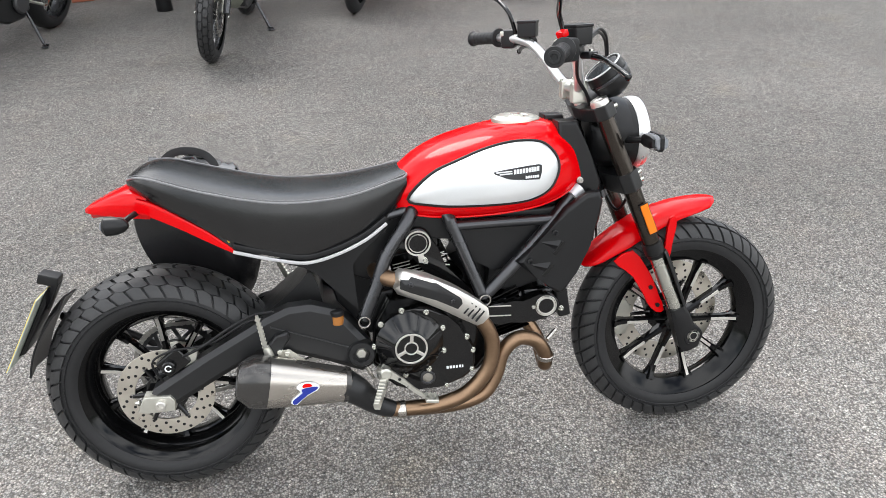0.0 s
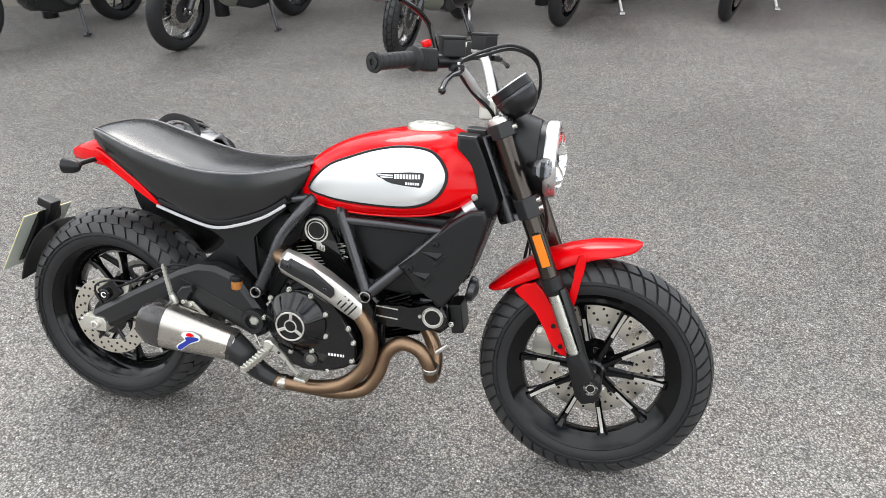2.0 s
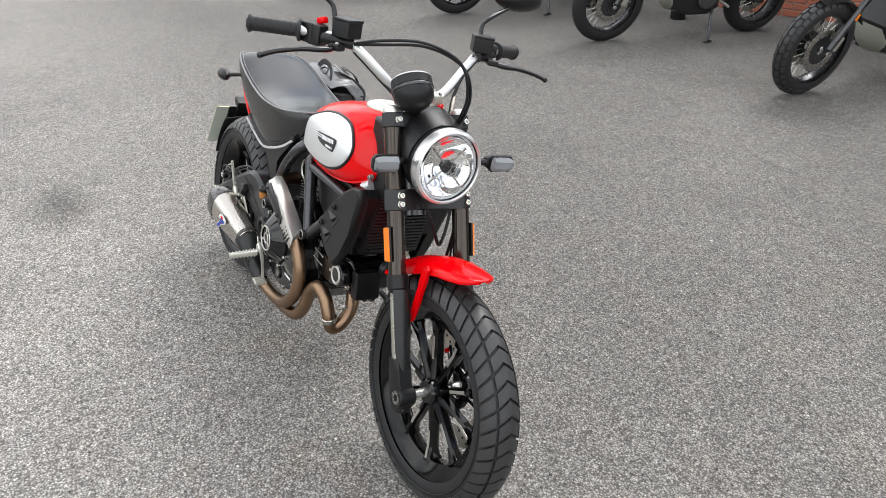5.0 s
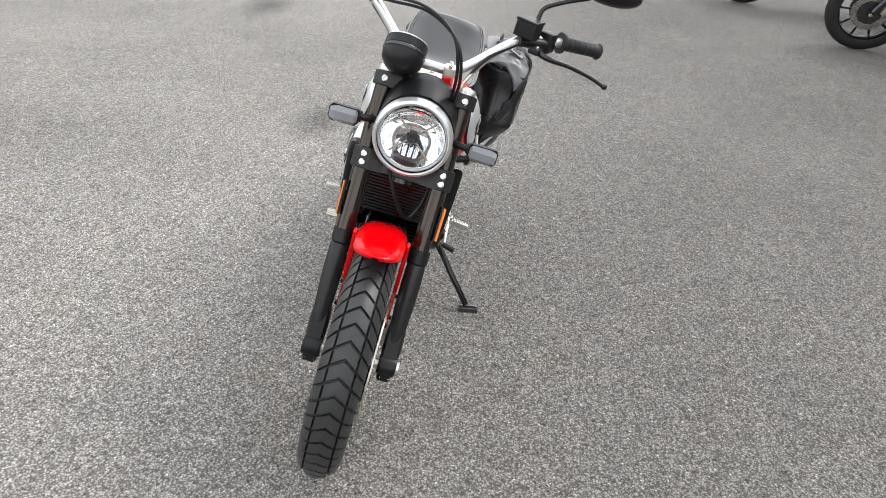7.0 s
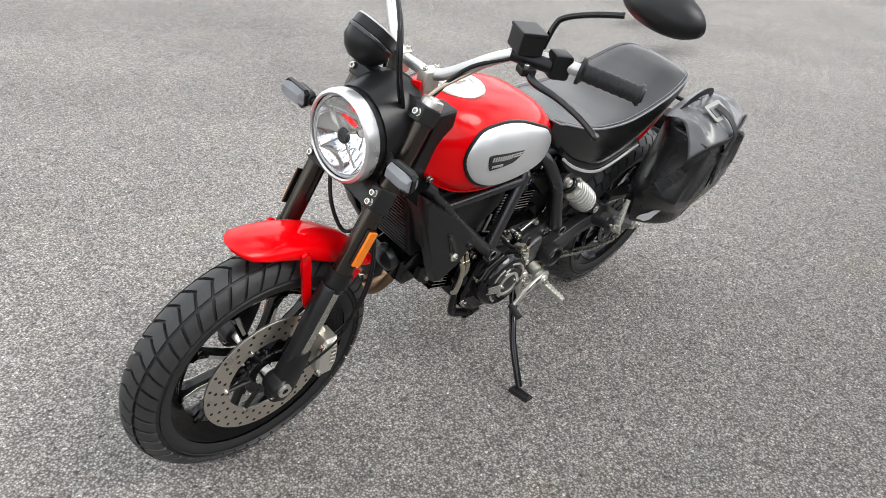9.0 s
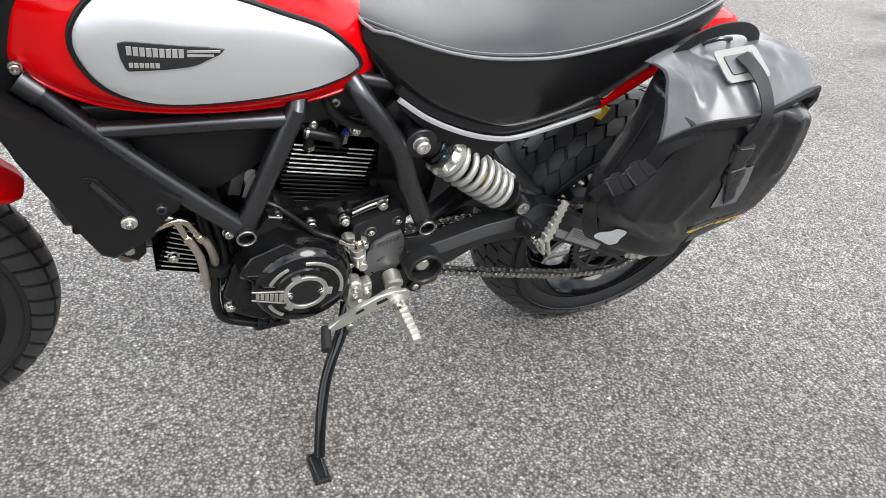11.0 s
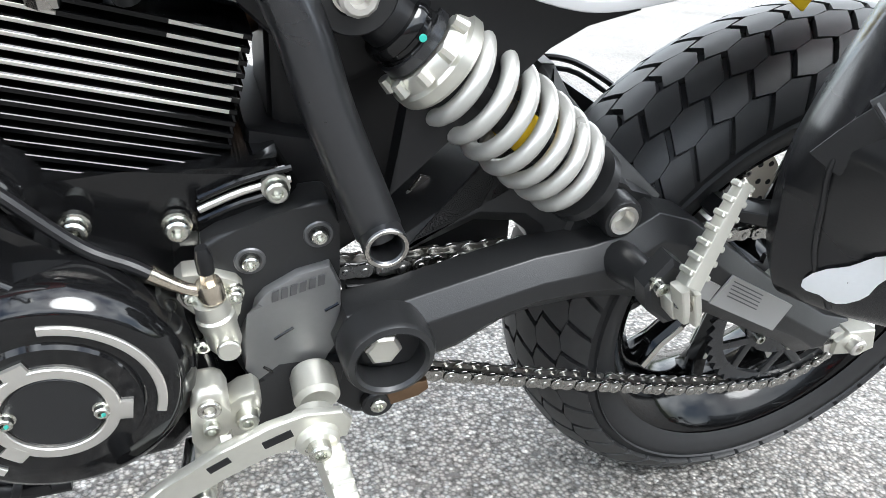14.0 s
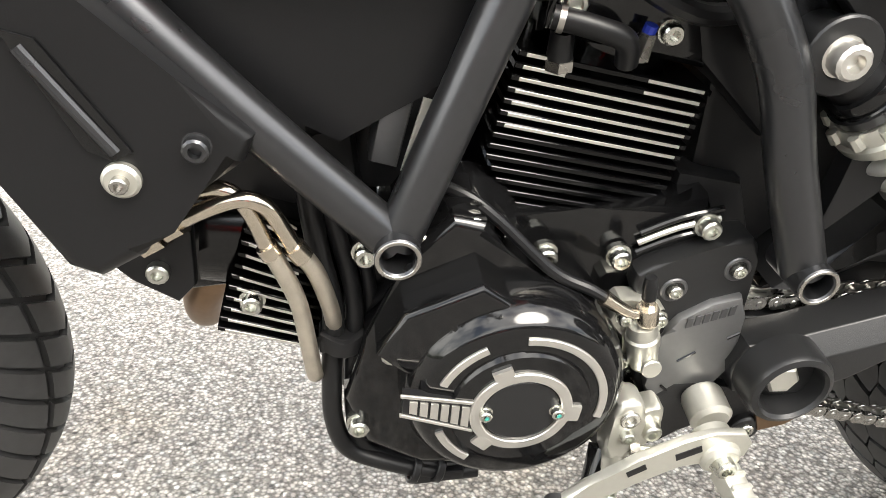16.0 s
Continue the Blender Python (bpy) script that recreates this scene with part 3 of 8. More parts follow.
rings = []
for i in range(41):
    u = i / 40
    rings.append([tank_point(u, 2 * math.pi * k / 48) for k in range(48)])
c0 = sum(rings[0], Vector()) / 48
c1 = sum(rings[-1], Vector()) / 48
tank_rings = [[c0 + (p - c0) * s + V(-o, 0, 0) for p in rings[0]] for s, o in ((0.55, 0.010), (0.82, 0.007), (0.95, 0.003))] + rings + [[c1 + (p - c1) * s + V(o, 0, 0) for p in rings[-1]] for s, o in ((0.96, 0.003), (0.85, 0.006), (0.6, 0.008))]
tank = part("fuel_tank", loft(tank_rings), RED, bike, "glossy red teardrop fuel tank", 40)
for s in (-1, 1):
    part("tank_seam", tube([V(*p) for p in [(0.640 + 0.0475 * k * 1.0, s * (tank_y(0.640 + 0.0475 * k, lerp_table(T_BOT, k / 10) + 0.018) + 0.001), lerp_table(T_BOT, k / 10) + 0.016) for k in range(11)]], 0.0028, 6, 4), RED, tank)

PANEL = [(0.674, 0.779), (0.731, 0.842), (0.805, 0.876), (0.877, 0.900), (0.949, 0.911), (1.010, 0.904), (1.044, 0.872), (1.052, 0.836), (1.032, 0.797), (0.994, 0.774), (0.936, 0.764), (0.804, 0.763), (0.725, 0.767)]


def side_patch(outline, s, rise, inset, smooth=6, rows=9, lift=0.0):
    pts = [Vector((p[0], 0, p[1])) for p in outline]
    pts = curve_points(pts, smooth, True)
    c = sum(pts, Vector()) / len(pts)
    rings = []
    for k in range(rows + 1):
        f = 1 - (k / rows) ** 1.0 * 0.985
        if k == 0:
            h = 0.0
        elif k == 1:
            f, h = 1 - inset, rise
        else:
            h = rise
        rings.append([V(c.x + (p.x - c.x) * f, s * (tank_y(c.x + (p.x - c.x) * f, c.z + (p.z - c.z) * f) + h + lift), c.z + (p.z - c.z) * f) for p in pts])
    return loft(rings)


BADGE_R = [(0.878, 0.845), (0.935, 0.853), (0.994, 0.857), (1.003, 0.848), (0.997, 0.822), (0.985, 0.820), (0.922, 0.825), (0.900, 0.833)]
for s in (-1, 1):
    pn = part("tank_panel", side_patch(PANEL, s, 0.0065, 0.045, lift=0.0016), SILVER_PANEL, tank, "silver-white oval side panel", 50)
    pts = curve_points([Vector((p[0], 0, p[1])) for p in PANEL], 4, True)
    cc = sum(pts, Vector()) / len(pts)
    gp = []
    for p in pts:
        q = cc + (p - cc) * 1.012
        gp.append(V(q.x, s * (tank_y(q.x, q.z) + 0.0012), q.z))
    part("gasket", tube(gp, 0.0042, 8, 1, True), MATTE, pn, "black rubber edging")
    bd = part("badge", side_patch(BADGE_R, s, 0.0015, 0.02, 2, 4, 0.0090), BADGE, pn, "dark wing-shaped badge")
    for (xa, za, xb, zb, wd) in ((0.885, 0.8445, 0.925, 0.8455, 0.0016), (0.893, 0.8395, 0.925, 0.8405, 0.0016), *[(0.929 + 0.0074 * k, 0.8436 + 0.0004 * k, 0.9348 + 0.0074 * k, 0.8439 + 0.0004 * k, 0.0058) for k in range(9)], *[(0.958 + 0.0060 * k, 0.8285, 0.9627 + 0.0060 * k, 0.8287, 0.0032) for k in range(6)]):
        y = tank_y((xa + xb) / 2, (za + zb) / 2) + 0.0106
        part("lettering_bar", slab([(xa, za - wd), (xb, zb - wd), (xb, zb + wd), (xa, za + wd)], s * y, s * (y + 0.0012), None, 0.0002), WHITE if s < 0 else LABELGREY, bd)
    bolt(V(1.121, s * (tank_y(1.108, 0.793) + 0.001), 0.793), (0, s, 0), tank, 0.007, STEEL)
cap = part("filler_cap", lathe([(0, 0.010), (0.020, 0.010), (0.022, 0.008), (0.032, 0.008), (0.034, 0.010), (0.046, 0.011), (0.050, 0.009), (0.054, 0.006), (0.060, 0.006), (0.063, 0.003), (0.064, -0.008), (0, -0.008)], (0.978, 0, 0.9465), (0.03, 0, 1), 48), ALU, tank, "round brushed aluminium filler cap")
part("lock_cover", box((0.978, 0, 0.958), (0.03, 0.012, 0.004), (0, 0, 0), 0.0015), CHROME, cap)

# ---- seat ----
S_PIPE = [(-0.008, 0.868), (0.02, 0.883), (0.05, 0.886), (0.085, 0.879), (0.13, 0.864), (0.18, 0.848), (0.23, 0.834), (0.278, 0.821), (0.36, 0.806), (0.445, 0.803), (0.52, 0.807), (0.586, 0.818), (0.672, 0.838)]
S_TOP = [(-0.008, 0.874), (0.02, 0.892), (0.05, 0.898), (0.085, 0.893), (0.13, 0.879), (0.18, 0.863), (0.278, 0.836), (0.36, 0.820), (0.445, 0.816), (0.52, 0.819), (0.586, 0.829), (0.672, 0.849)]
S_BOT = [(-0.008, 0.858), (0.025, 0.848), (0.06, 0.828), (0.12, 0.794), (0.18, 0.752), (0.24, 0.713), (0.31, 0.680), (0.385, 0.660), (0.433, 0.660), (0.50, 0.677), (0.56, 0.702), (0.61, 0.733), (0.640, 0.762), (0.672, 0.800)]
S_WID = [(-0.008, 0.006), (-0.005, 0.040), (0.002, 0.062), (0.014, 0.084), (0.032, 0.104), (0.06, 0.121), (0.10, 0.133), (0.15, 0.140), (0.2, 0.143), (0.3, 0.144), (0.42, 0.142), (0.52, 0.133), (0.6, 0.113), (0.672, 0.088)]
top_rings, side_rings, pipe = [], [], {-1: [], 1: []}
for i in range(45):
    x = -0.008 + 0.680 * (i / 44) ** 1.35
    zp, zt, zb, w = (lerp_table(t, x) for t in (S_PIPE, S_TOP, S_BOT, S_WID))
    zp = min(zp, zt - 0.004)
    arc = [V(x, w * k / 10, zp + (zt - zp) * (1 - abs(k / 10) ** 2.6)) for k in range(-10, 11)]
    top_rings.append(arc + [V(x, w * 0.97 * k / 4, zp - 0.012) for k in (4, 2, 0, -2, -4)])
    sd = []
    for s in (1, -1):
        col = [V(x, s * (w * (1.0 - 0.10 * f ** 2) + 0.006 * math.sin(math.pi * f)), zp - 0.001 + (zb - zp) * f) for f in (0, 0.12, 0.3, 0.5, 0.7, 0.88, 1.0)]
        sd += col if s > 0 else col[::-1]
    side_rings.append(sd)
    for s in (-1, 1):
        pipe[s].append(V(x, s * (w + 0.0015), zp + 0.001))
seat = part("seat", loft(top_rings), VINYL, bike, "black vinyl seat with light grey piping", 50)
part("seat_side", loft(side_rings), VINYL, seat, "smooth black seat skirt", 50)
part("piping", tube(pipe[-1][::2] + pipe[1][::-2], 0.0028, 8, 3), PIPING, seat, "light grey piping")
part("stitching", tube([p + V(0, -0.010 if p.y > 0 else 0.010, 0.0035) for p in pipe[-1][2::2]], 0.0010, 5, 2), PIPING, seat)
part("stitching", tube([p + V(0, -0.010, 0.0035) for p in pipe[1][2::2]], 0.0010, 5, 2), PIPING, seat)
for k in range(5):
    x = 0.47 + 0.030 * k
    zp, zt, w = lerp_table(S_PIPE, x), lerp_table(S_TOP, x), lerp_table(S_WID, x)
    zp = min(zp, zt - 0.004)
    part("pleat", tube([V(x, w * f, zp + (zt - zp) * (1 - abs(f) ** 2.6) - 0.0004) for f in (-0.78, -0.5, -0.2, 0.2, 0.5, 0.78)], 0.0006, 6, 3), VINYL, seat)
for s in (-1, 1):
    st = [(0.235, 0.695), (0.308, 0.672), (0.385, 0.652), (0.433, 0.652), (0.496, 0.669), (0.559, 0.694), (0.612, 0.728)]
    part("seat_trim", tube([V(x, s * (0.140 - max(0, x - 0.5) * 0.16), z) for x, z in st], 1.0, 12, 5, section=(0.003, 0.0042), up=(0, 0, 1)), PIPEWHITE, bike, "slim silver trim under the seat")
    part("under_seat_edge", tube([V(x, s * (0.128 - max(0, x - 0.5) * 0.16), z + 0.012) for x, z in st], 1.0, 12, 5, section=(0.007, 0.007), up=(0, 0, 1)), MATTE, bike)
    part("side_cover", slab([(0.300, 0.668), (0.39, 0.646), (0.433, 0.646), (0.50, 0.665), (0.615, 0.722), (0.606, 0.708), (0.542, 0.656), (0.514, 0.630), (0.522, 0.550), (0.527, 0.497), (0.517, 0.512), (0.463, 0.572), (0.427, 0.618), (0.40, 0.636), (0.36, 0.645)], s * 0.126, s * 0.108, None, 0.006, 1), MATTE, bike, "matte black plastic side cover")

# ---- tail ----
TAIL = [(-0.122, 0.014, 0.800, 0.789), (-0.105, 0.034, 0.812, 0.790), (-0.07, 0.056, 0.828, 0.788), (-0.03, 0.074, 0.843, 0.786), (0.01, 0.088, 0.852, 0.782), (0.045, 0.098, 0.846, 0.780)]
tail = part("tail_fender", loft([[V(x, w * a, zl + (zu - zl) * b) for a, b in ((-0.90, 0.0), (-1.0, 0.25), (-0.97, 0.75), (-0.82, 0.95), (-0.4, 1.0), (0.4, 1.0), (0.82, 0.95), (0.97, 0.75), (1.0, 0.25), (0.90, 0.0))] for x, w, zu, zl in TAIL]), RED, bike, "red tail fairing under the seat", 50)
for s in (-1, 1):
    part("tail_side", tube([V(x, s * y, z) for x, y, z in ((0.238, 0.127, 0.690), (0.205, 0.125, 0.714), (0.172, 0.122, 0.738), (0.124, 0.116, 0.769), (0.06, 0.103, 0.804), (0.02, 0.090, 0.816))], [0.25, 0.6, 0.85, 1.0, 1.25, 1.3], 14, 5, section=(0.006, 0.0145), up=(0, 0, 1)), RED, tail)
    part("tail_vent", tube([V(x, s * (y + 0.004), z) for x, y, z in ((0.06, 0.105, 0.836), (0.11, 0.119, 0.808), (0.16, 0.127, 0.776))], 1.0, 10, 4, section=(0.003, 0.006), up=(0, 0, 1)), MATTE, tail)
part("tail_light", box((-0.082, 0, 0.786), (0.05, 0.06, 0.016), (0, 0, 0), 0.006), material("tail_lamp_red", (0.35, 0.005, 0.008), 0.1, coat=1), tail)
for s in (-1, 1):
    ind = part("rear_indicator", loft([[V(x + 0.036, s * (0.150 + w * math.cos(a)), 0.787 + h * math.sin(a)) for a in [2 * math.pi * k / 16 for k in range(16)]] for x, w, h in ((-0.082, 0.015, 0.017), (-0.076, 0.021, 0.023), (-0.050, 0.020, 0.021), (-0.034, 0.014, 0.015), (-0.026, 0.006, 0.006))]), MATTE, bike, "black rear indicator")
    part("stalk", tube([V(-0.005, s * 0.146, 0.789), V(0.004, s * 0.12, 0.795), V(0.02, s * 0.085, 0.80)], 0.007, 10, 4), MATTE, ind)
    part("lens", disc(V(-0.045, s * 0.150, 0.787), (-1, 0, 0), 0.0135, 0.006, 0.003, 18), SMOKE, ind)

# ---- number plate carrier on the swing arm ----
hug = part("plate_carrier", tube([V(-0.02, 0.125, 0.335), V(-0.12, 0.125, 0.40), V(-0.20, 0.09, 0.46), V(-0.255, 0.05, 0.50)], 0.011, 10, 5), MATTE, bike, "black number plate carrier")
PM = Matrix.Translation((-0.300, 0.0, 0.512)) @ pose(0, 0, 0, 0, 30, 0)
part("number_plate", slab([(-0.0012, -0.105), (0.0012, -0.105), (0.0012, 0.105), (-0.0012, 0.105)], -0.10, 0.10, PM, 0.0005), PLATE, hug, "pale back of a number plate")
part("plate_face", slab([(-0.0026, -0.105), (-0.0013, -0.105), (-0.0013, 0.105), (-0.0026, 0.105)], -0.10, 0.10, PM, 0.0003), PLATEYELLOW, hug)
part("plate_bracket", slab([(0.002, -0.085), (0.014, -0.07), (0.016, 0.08), (0.002, 0.11)], -0.05, 0.05, PM, 0.003), MATTE, hug)
part("plate_lamp", box((-0.243, 0.0, 0.625), (0.05, 0.045, 0.028), (0, 20, 0), 0.005), MATTE, hug)
part("plate_lamp_arm", slab([(0.004, 0.06), (0.02, 0.05), (0.02, 0.125), (0.004, 0.125)], -0.02, 0.02, PM, 0.003), MATTE, hug)
part("mud_flap", loft([[RW + V(-math.cos(radians(a)) * r, y, math.sin(radians(a)) * r) for r, y in ((0.338, -0.07), (0.348, 0), (0.338, 0.07), (0.333, 0.07), (0.343, 0), (0.333, -0.07))] for a in range(12, 52, 4)]), MATTE, hug)

# ---- frame ----
N1, N2 = (0.850, 0.137, 0.508), (0.535, 0.140, 0.483)
for s in (-1, 1):
    m = lambda p: V(p[0], s * p[1], p[2])
    part("frame_tube", tube([m(N1), m((0.94, 0.128, 0.590)), m((1.03, 0.116, 0.678)), m((1.115, 0.092, 0.765))], 0.0165, 14, 4), SATIN, bike)
    part("frame_tube", tube([m(N1), m((0.772, 0.122, 0.722)), m((0.756, 0.070, 0.765))], 0.0165, 14, 1), SATIN, bike)
    part("frame_tube", tube([m(N2), m((0.575, 0.136, 0.57)), m((0.605, 0.128, 0.645)), m((0.665, 0.112, 0.725)), m((0.695, 0.060, 0.765))], 0.0175, 14, 5), SATIN, bike)
    part("frame_tube", tube([m((0.775, 0.122, 0.705)), m((0.90, 0.118, 0.703)), m((1.045, 0.112, 0.697))], 0.0135, 12, 3), SATIN, bike)
    part("frame_tube", tube([m((0.30, 0.085, 0.71)), m((0.45, 0.085, 0.705)), m((0.665, 0.085, 0.745)), m((0.775, 0.085, 0.748)), m((1.10, 0.06, 0.80))], 0.013, 12, 4), SATIN, bike)
    for nx, ny, nz in (N1, N2):
        fb = part("frame_boss", ring(V(nx, s * (ny - 0.028), nz), (0, s, 0), 0.0118, 0.0162, 0.052, 0.0015, 28), SATIN, bike)
        part("boss_edge", ring(V(nx, s * (ny + 0.0235), nz), (0, s, 0), 0.0128, 0.0158, 0.0014, 0.0005, 28), STEEL, fb)
        part("boss_plug", disc(V(nx, s * (ny - 0.012), nz), (0, s, 0), 0.0121, 0.004), MATTE, fb)
    part("frame_end_cap", tube([m((1.098, 0.104, 0.752)), m((1.122, 0.095, 0.770))], 0.0185, 14, 1), PIPEWHITE if s < 0 else SATIN, bike)
# Dark block added under the tank so bright ground doesn't show through.
part("under_tank_filler", slab([(0.58, 0.715), (0.63, 0.670), (0.82, 0.650), (0.84, 0.70), (1.06, 0.712), (1.09, 0.76), (1.02, 0.79), (0.60, 0.79)], -0.078, 0.078, None, 0.010, 1, 2), MATTE, bike, "black block added under the tank to close the gap")
part("head_tube", tube([V(1.118, 0, 0.93), V(1.205, 0, 0.715)], 0.032, 20, 1), SATIN, bike)
for s in (-1, 1):
    part("tank_front_cover", slab([(1.066, 0.946), (1.118, 0.944), (1.152, 0.86), (1.186, 0.780), (1.176, 0.748), (1.120, 0.728), (1.075, 0.735), (1.070, 0.85)], s * 0.092, s * 0.030, None, 0.010, 1, 3), MATTE, bike, "matte black cover ahead of the tank")

# ---- engine ----
eng = part("engine", slab([(0.545, 0.33), (0.56, 0.45), (0.60, 0.52), (0.70, 0.50), (0.84, 0.505), (0.885, 0.46), (0.89, 0.33), (0.84, 0.275), (0.70, 0.250), (0.60, 0.268)], -0.098, 0.098, None, 0.012, 1, 3), GLOSS, bike, "black air-cooled twin-cylinder engine")
# upright cylinder, leaning back
UP = pose(0.706, 0, 0.482, 0, -10, 0)
for k in range(15):
    z = 0.004 + 0.0090 * k
    g = min(1.0, k / 5)
    xa, xb = -0.038 - 0.030 * g, 0.052 + 0.032 * g
    m = UP @ Matrix.Translation((0, 0, z))
    f = part("cooling_fin", slab([(xa, -0.0021), (xb, -0.0021), (xb, 0.0021), (xa, 0.0021)], -0.078, 0.078, m, 0.0006, 1, 1), RIMBLACK, eng)
    spans = [(xa + 0.006, xb - 0.006)] if 8 <= k <= 12 else [(0.046, xb - 0.006), (xa + 0.006, -0.016)] if k in (13, 14) else []
    for s in (-1, 1):
        for ea, eb in spans:
            part("machined_edge", slab([(ea, -0.0013), (eb, -0.0013), (eb, 0.0013), (ea, 0.0013)], s * 0.0776, s * 0.0788, m, 0.0002, 1, 1), MACHINED, f)
part("cylinder", tube([UP @ V(0, 0, -0.02), UP @ V(0, 0, 0.15)], 0.058, 24, 1), GLOSS, eng)
part("cylinder_head", slab([(-0.068, 0.143), (0.072, 0.143), (0.076, 0.175), (0.060, 0.225), (-0.045, 0.235), (-0.070, 0.20)], -0.072, 0.072, UP, 0.012, 1, 3), GLOSS, eng)
for x, z in ((-0.045, 0.205), (0.03, 0.215), (-0.02, 0.165), (0.055, 0.17)):
    p = UP @ V(x, 0.074, z)
    bolt(p, (0, 1, 0), eng, 0.008)
part("spark_plug_lead", tube([UP @ V(-0.06, 0.080, 0.19), UP @ V(-0.02, 0.090, 0.185), UP @ V(0.03, 0.088, 0.20), UP @ V(0.06, 0.07, 0.24)], 0.008, 10, 5), MATTE, eng)
bh = part("breather_hose", tube([V(0.748, 0.084, 0.652), V(0.722, 0.090, 0.648), V(0.697, 0.091, 0.640), V(0.690, 0.084, 0.622)], 0.0085, 12, 6), MATTE, eng, "black breather hose")
part("hose_clip", tube([V(0.744, 0.085, 0.651), V(0.740, 0.086, 0.6505)], 0.0096, 12, 1), STEEL, bh)
cn = part("sensor", tube([V(0.680, 0.078, 0.624), V(0.678, 0.082, 0.644)], [0.0085, 0.0065], 6, 1), STEEL, eng, "plated sensor with a blue tip")
part("sensor_tip", tube([V(0.678, 0.082, 0.643), V(0.677, 0.083, 0.649)], 0.0050, 10, 1), BLUE, cn)
part("plug_cap", tube([V(0.736, 0.076, 0.618), V(0.738, 0.080, 0.642)], [0.010, 0.0085], 12, 1), MATTE, eng)
part("plug_nut", tube([V(0.7355, 0.076, 0.614), V(0.7362, 0.077, 0.622)], 0.0110, 6, 1), STEEL, eng)
# forward cylinder
for k in range(12):
    z = 0.364 + 0.0104 * k
    x1 = 0.986 - 0.0030 * k
    f = part("cooling_fin", slab([(0.885, z - 0.0021), (x1, z - 0.0021 + 0.029), (x1, z + 0.0021 + 0.029), (0.885, z + 0.0021)], -0.090, 0.090, None, 0.0006, 1, 1), RIMBLACK, eng)
    part("machined_edge", slab([(0.920, z + 0.0088), (x1 - 0.006, z - 0.0012 + 0.0275), (x1 - 0.006, z + 0.0012 + 0.0275), (0.920, z + 0.0112)], 0.0896, 0.0906, None, 0.0002, 1, 1), MACHINED, f)
part("cylinder", tube([V(0.86, 0, 0.43), V(1.0, 0, 0.445)], 0.058, 24, 1), GLOSS, eng)
part("cylinder_head", slab([(0.975, 0.40), (1.04, 0.39), (1.07, 0.42), (1.065, 0.48), (1.03, 0.495), (0.975, 0.49)], -0.075, 0.045, None, 0.012, 1, 3), GLOSS, eng)
bolt(V(0.957, 0.092, 0.421), (0, 1, 0), eng, 0.0085)
bolt(V(1.022, 0.097, 0.456), (0, 1, 0), eng, 0.0085)

# clutch cover and right engine case
rc = part("clutch_case", slab([(0.565, 0.365), (0.575, 0.44), (0.610, 0.487), (0.66, 0.500), (0.704, 0.500), (0.752, 0.470), (0.805, 0.405), (0.822, 0.355), (0.812, 0.300), (0.760, 0.272), (0.70, 0.266), (0.63, 0.270), (0.585, 0.300)], -0.150, -0.09, None, 0.010, 2, 3), GLOSS, eng, "gloss black clutch-side case")
CC = V(0.648, -0.150, 0.408)
cl = part("clutch_cover", lathe([(0.088, 0), (0.088, 0.006), (0.078, 0.014), (0.052, 0.036), (0.044, 0.040), (0.043, 0.036), (0.0, 0.036)], CC, (0, -1, 0), 48), GLOSS, rc, "domed gloss clutch cover")
part("clutch_ring", ring(CC + V(0, -0.038, 0), (0, -1, 0), 0.0375, 0.0425, 0.004, 0.0008, 48), MACHINED, cl)
part("clutch_hub", ring(CC + V(0, -0.036, 0), (0, -1, 0), 0.0150, 0.0185, 0.004, 0.0008, 36), MACHINED, cl)
for k in range(3):
    an = radians(85 + 120 * k)
    d = V(math.cos(an), 0, math.sin(an))
    part("clutch_spoke", tube([CC + d * 0.018 + V(0, -0.0385, 0), CC + d * 0.038 + V(0, -0.0385, 0)], 1.0, 8, 1, section=(0.0045, 0.0022), up=(0, 1, 0)), MACHINED, cl)
for k in range(7):
    an = radians(-30 + 300 * k / 6)
    d = V(math.cos(an), 0, math.sin(an))
    part("cover_rib", tube([CC + d * 0.050 + V(0, -0.0375, 0), CC + d * 0.084 + V(0, -0.012, 0)], 0.0016, 6, 1), GLOSS, cl)
for k in range(9):
    an = radians(20 + 40 * k)
    bolt(CC + V(0.094 * math.cos(an), -0.006, 0.094 * math.sin(an)), (0, -1, 0), rc, 0.006)
for x, z in ((0.800, 0.405), (0.815, 0.365), (0.81, 0.31), (0.74, 0.27)):
    bolt(V(x, -0.150, z), (0, -1, 0), rc, 0.0065)
part("oil_level_window", ring(V(0.690, -0.150, 0.300), (0, -1, 0), 0.014, 0.021, 0.006, 0.001, 28), SATIN, rc)
part("oil_level_glass", disc(V(0.690, -0.150, 0.300), (0, -1, 0), 0.0145, 0.004), STEEL, rc)
for k, w in enumerate((0.006, 0.006, 0.006, 0.005, 0.0055, 0.003)):
    x = 0.742 + 0.0085 * k
    part("lettering_bar", slab([(x, 0.318), (x + w, 0.318), (x + w, 0.3255), (x, 0.3255)], -0.1512, -0.1495, None, 0.0002), WHITE, rc)

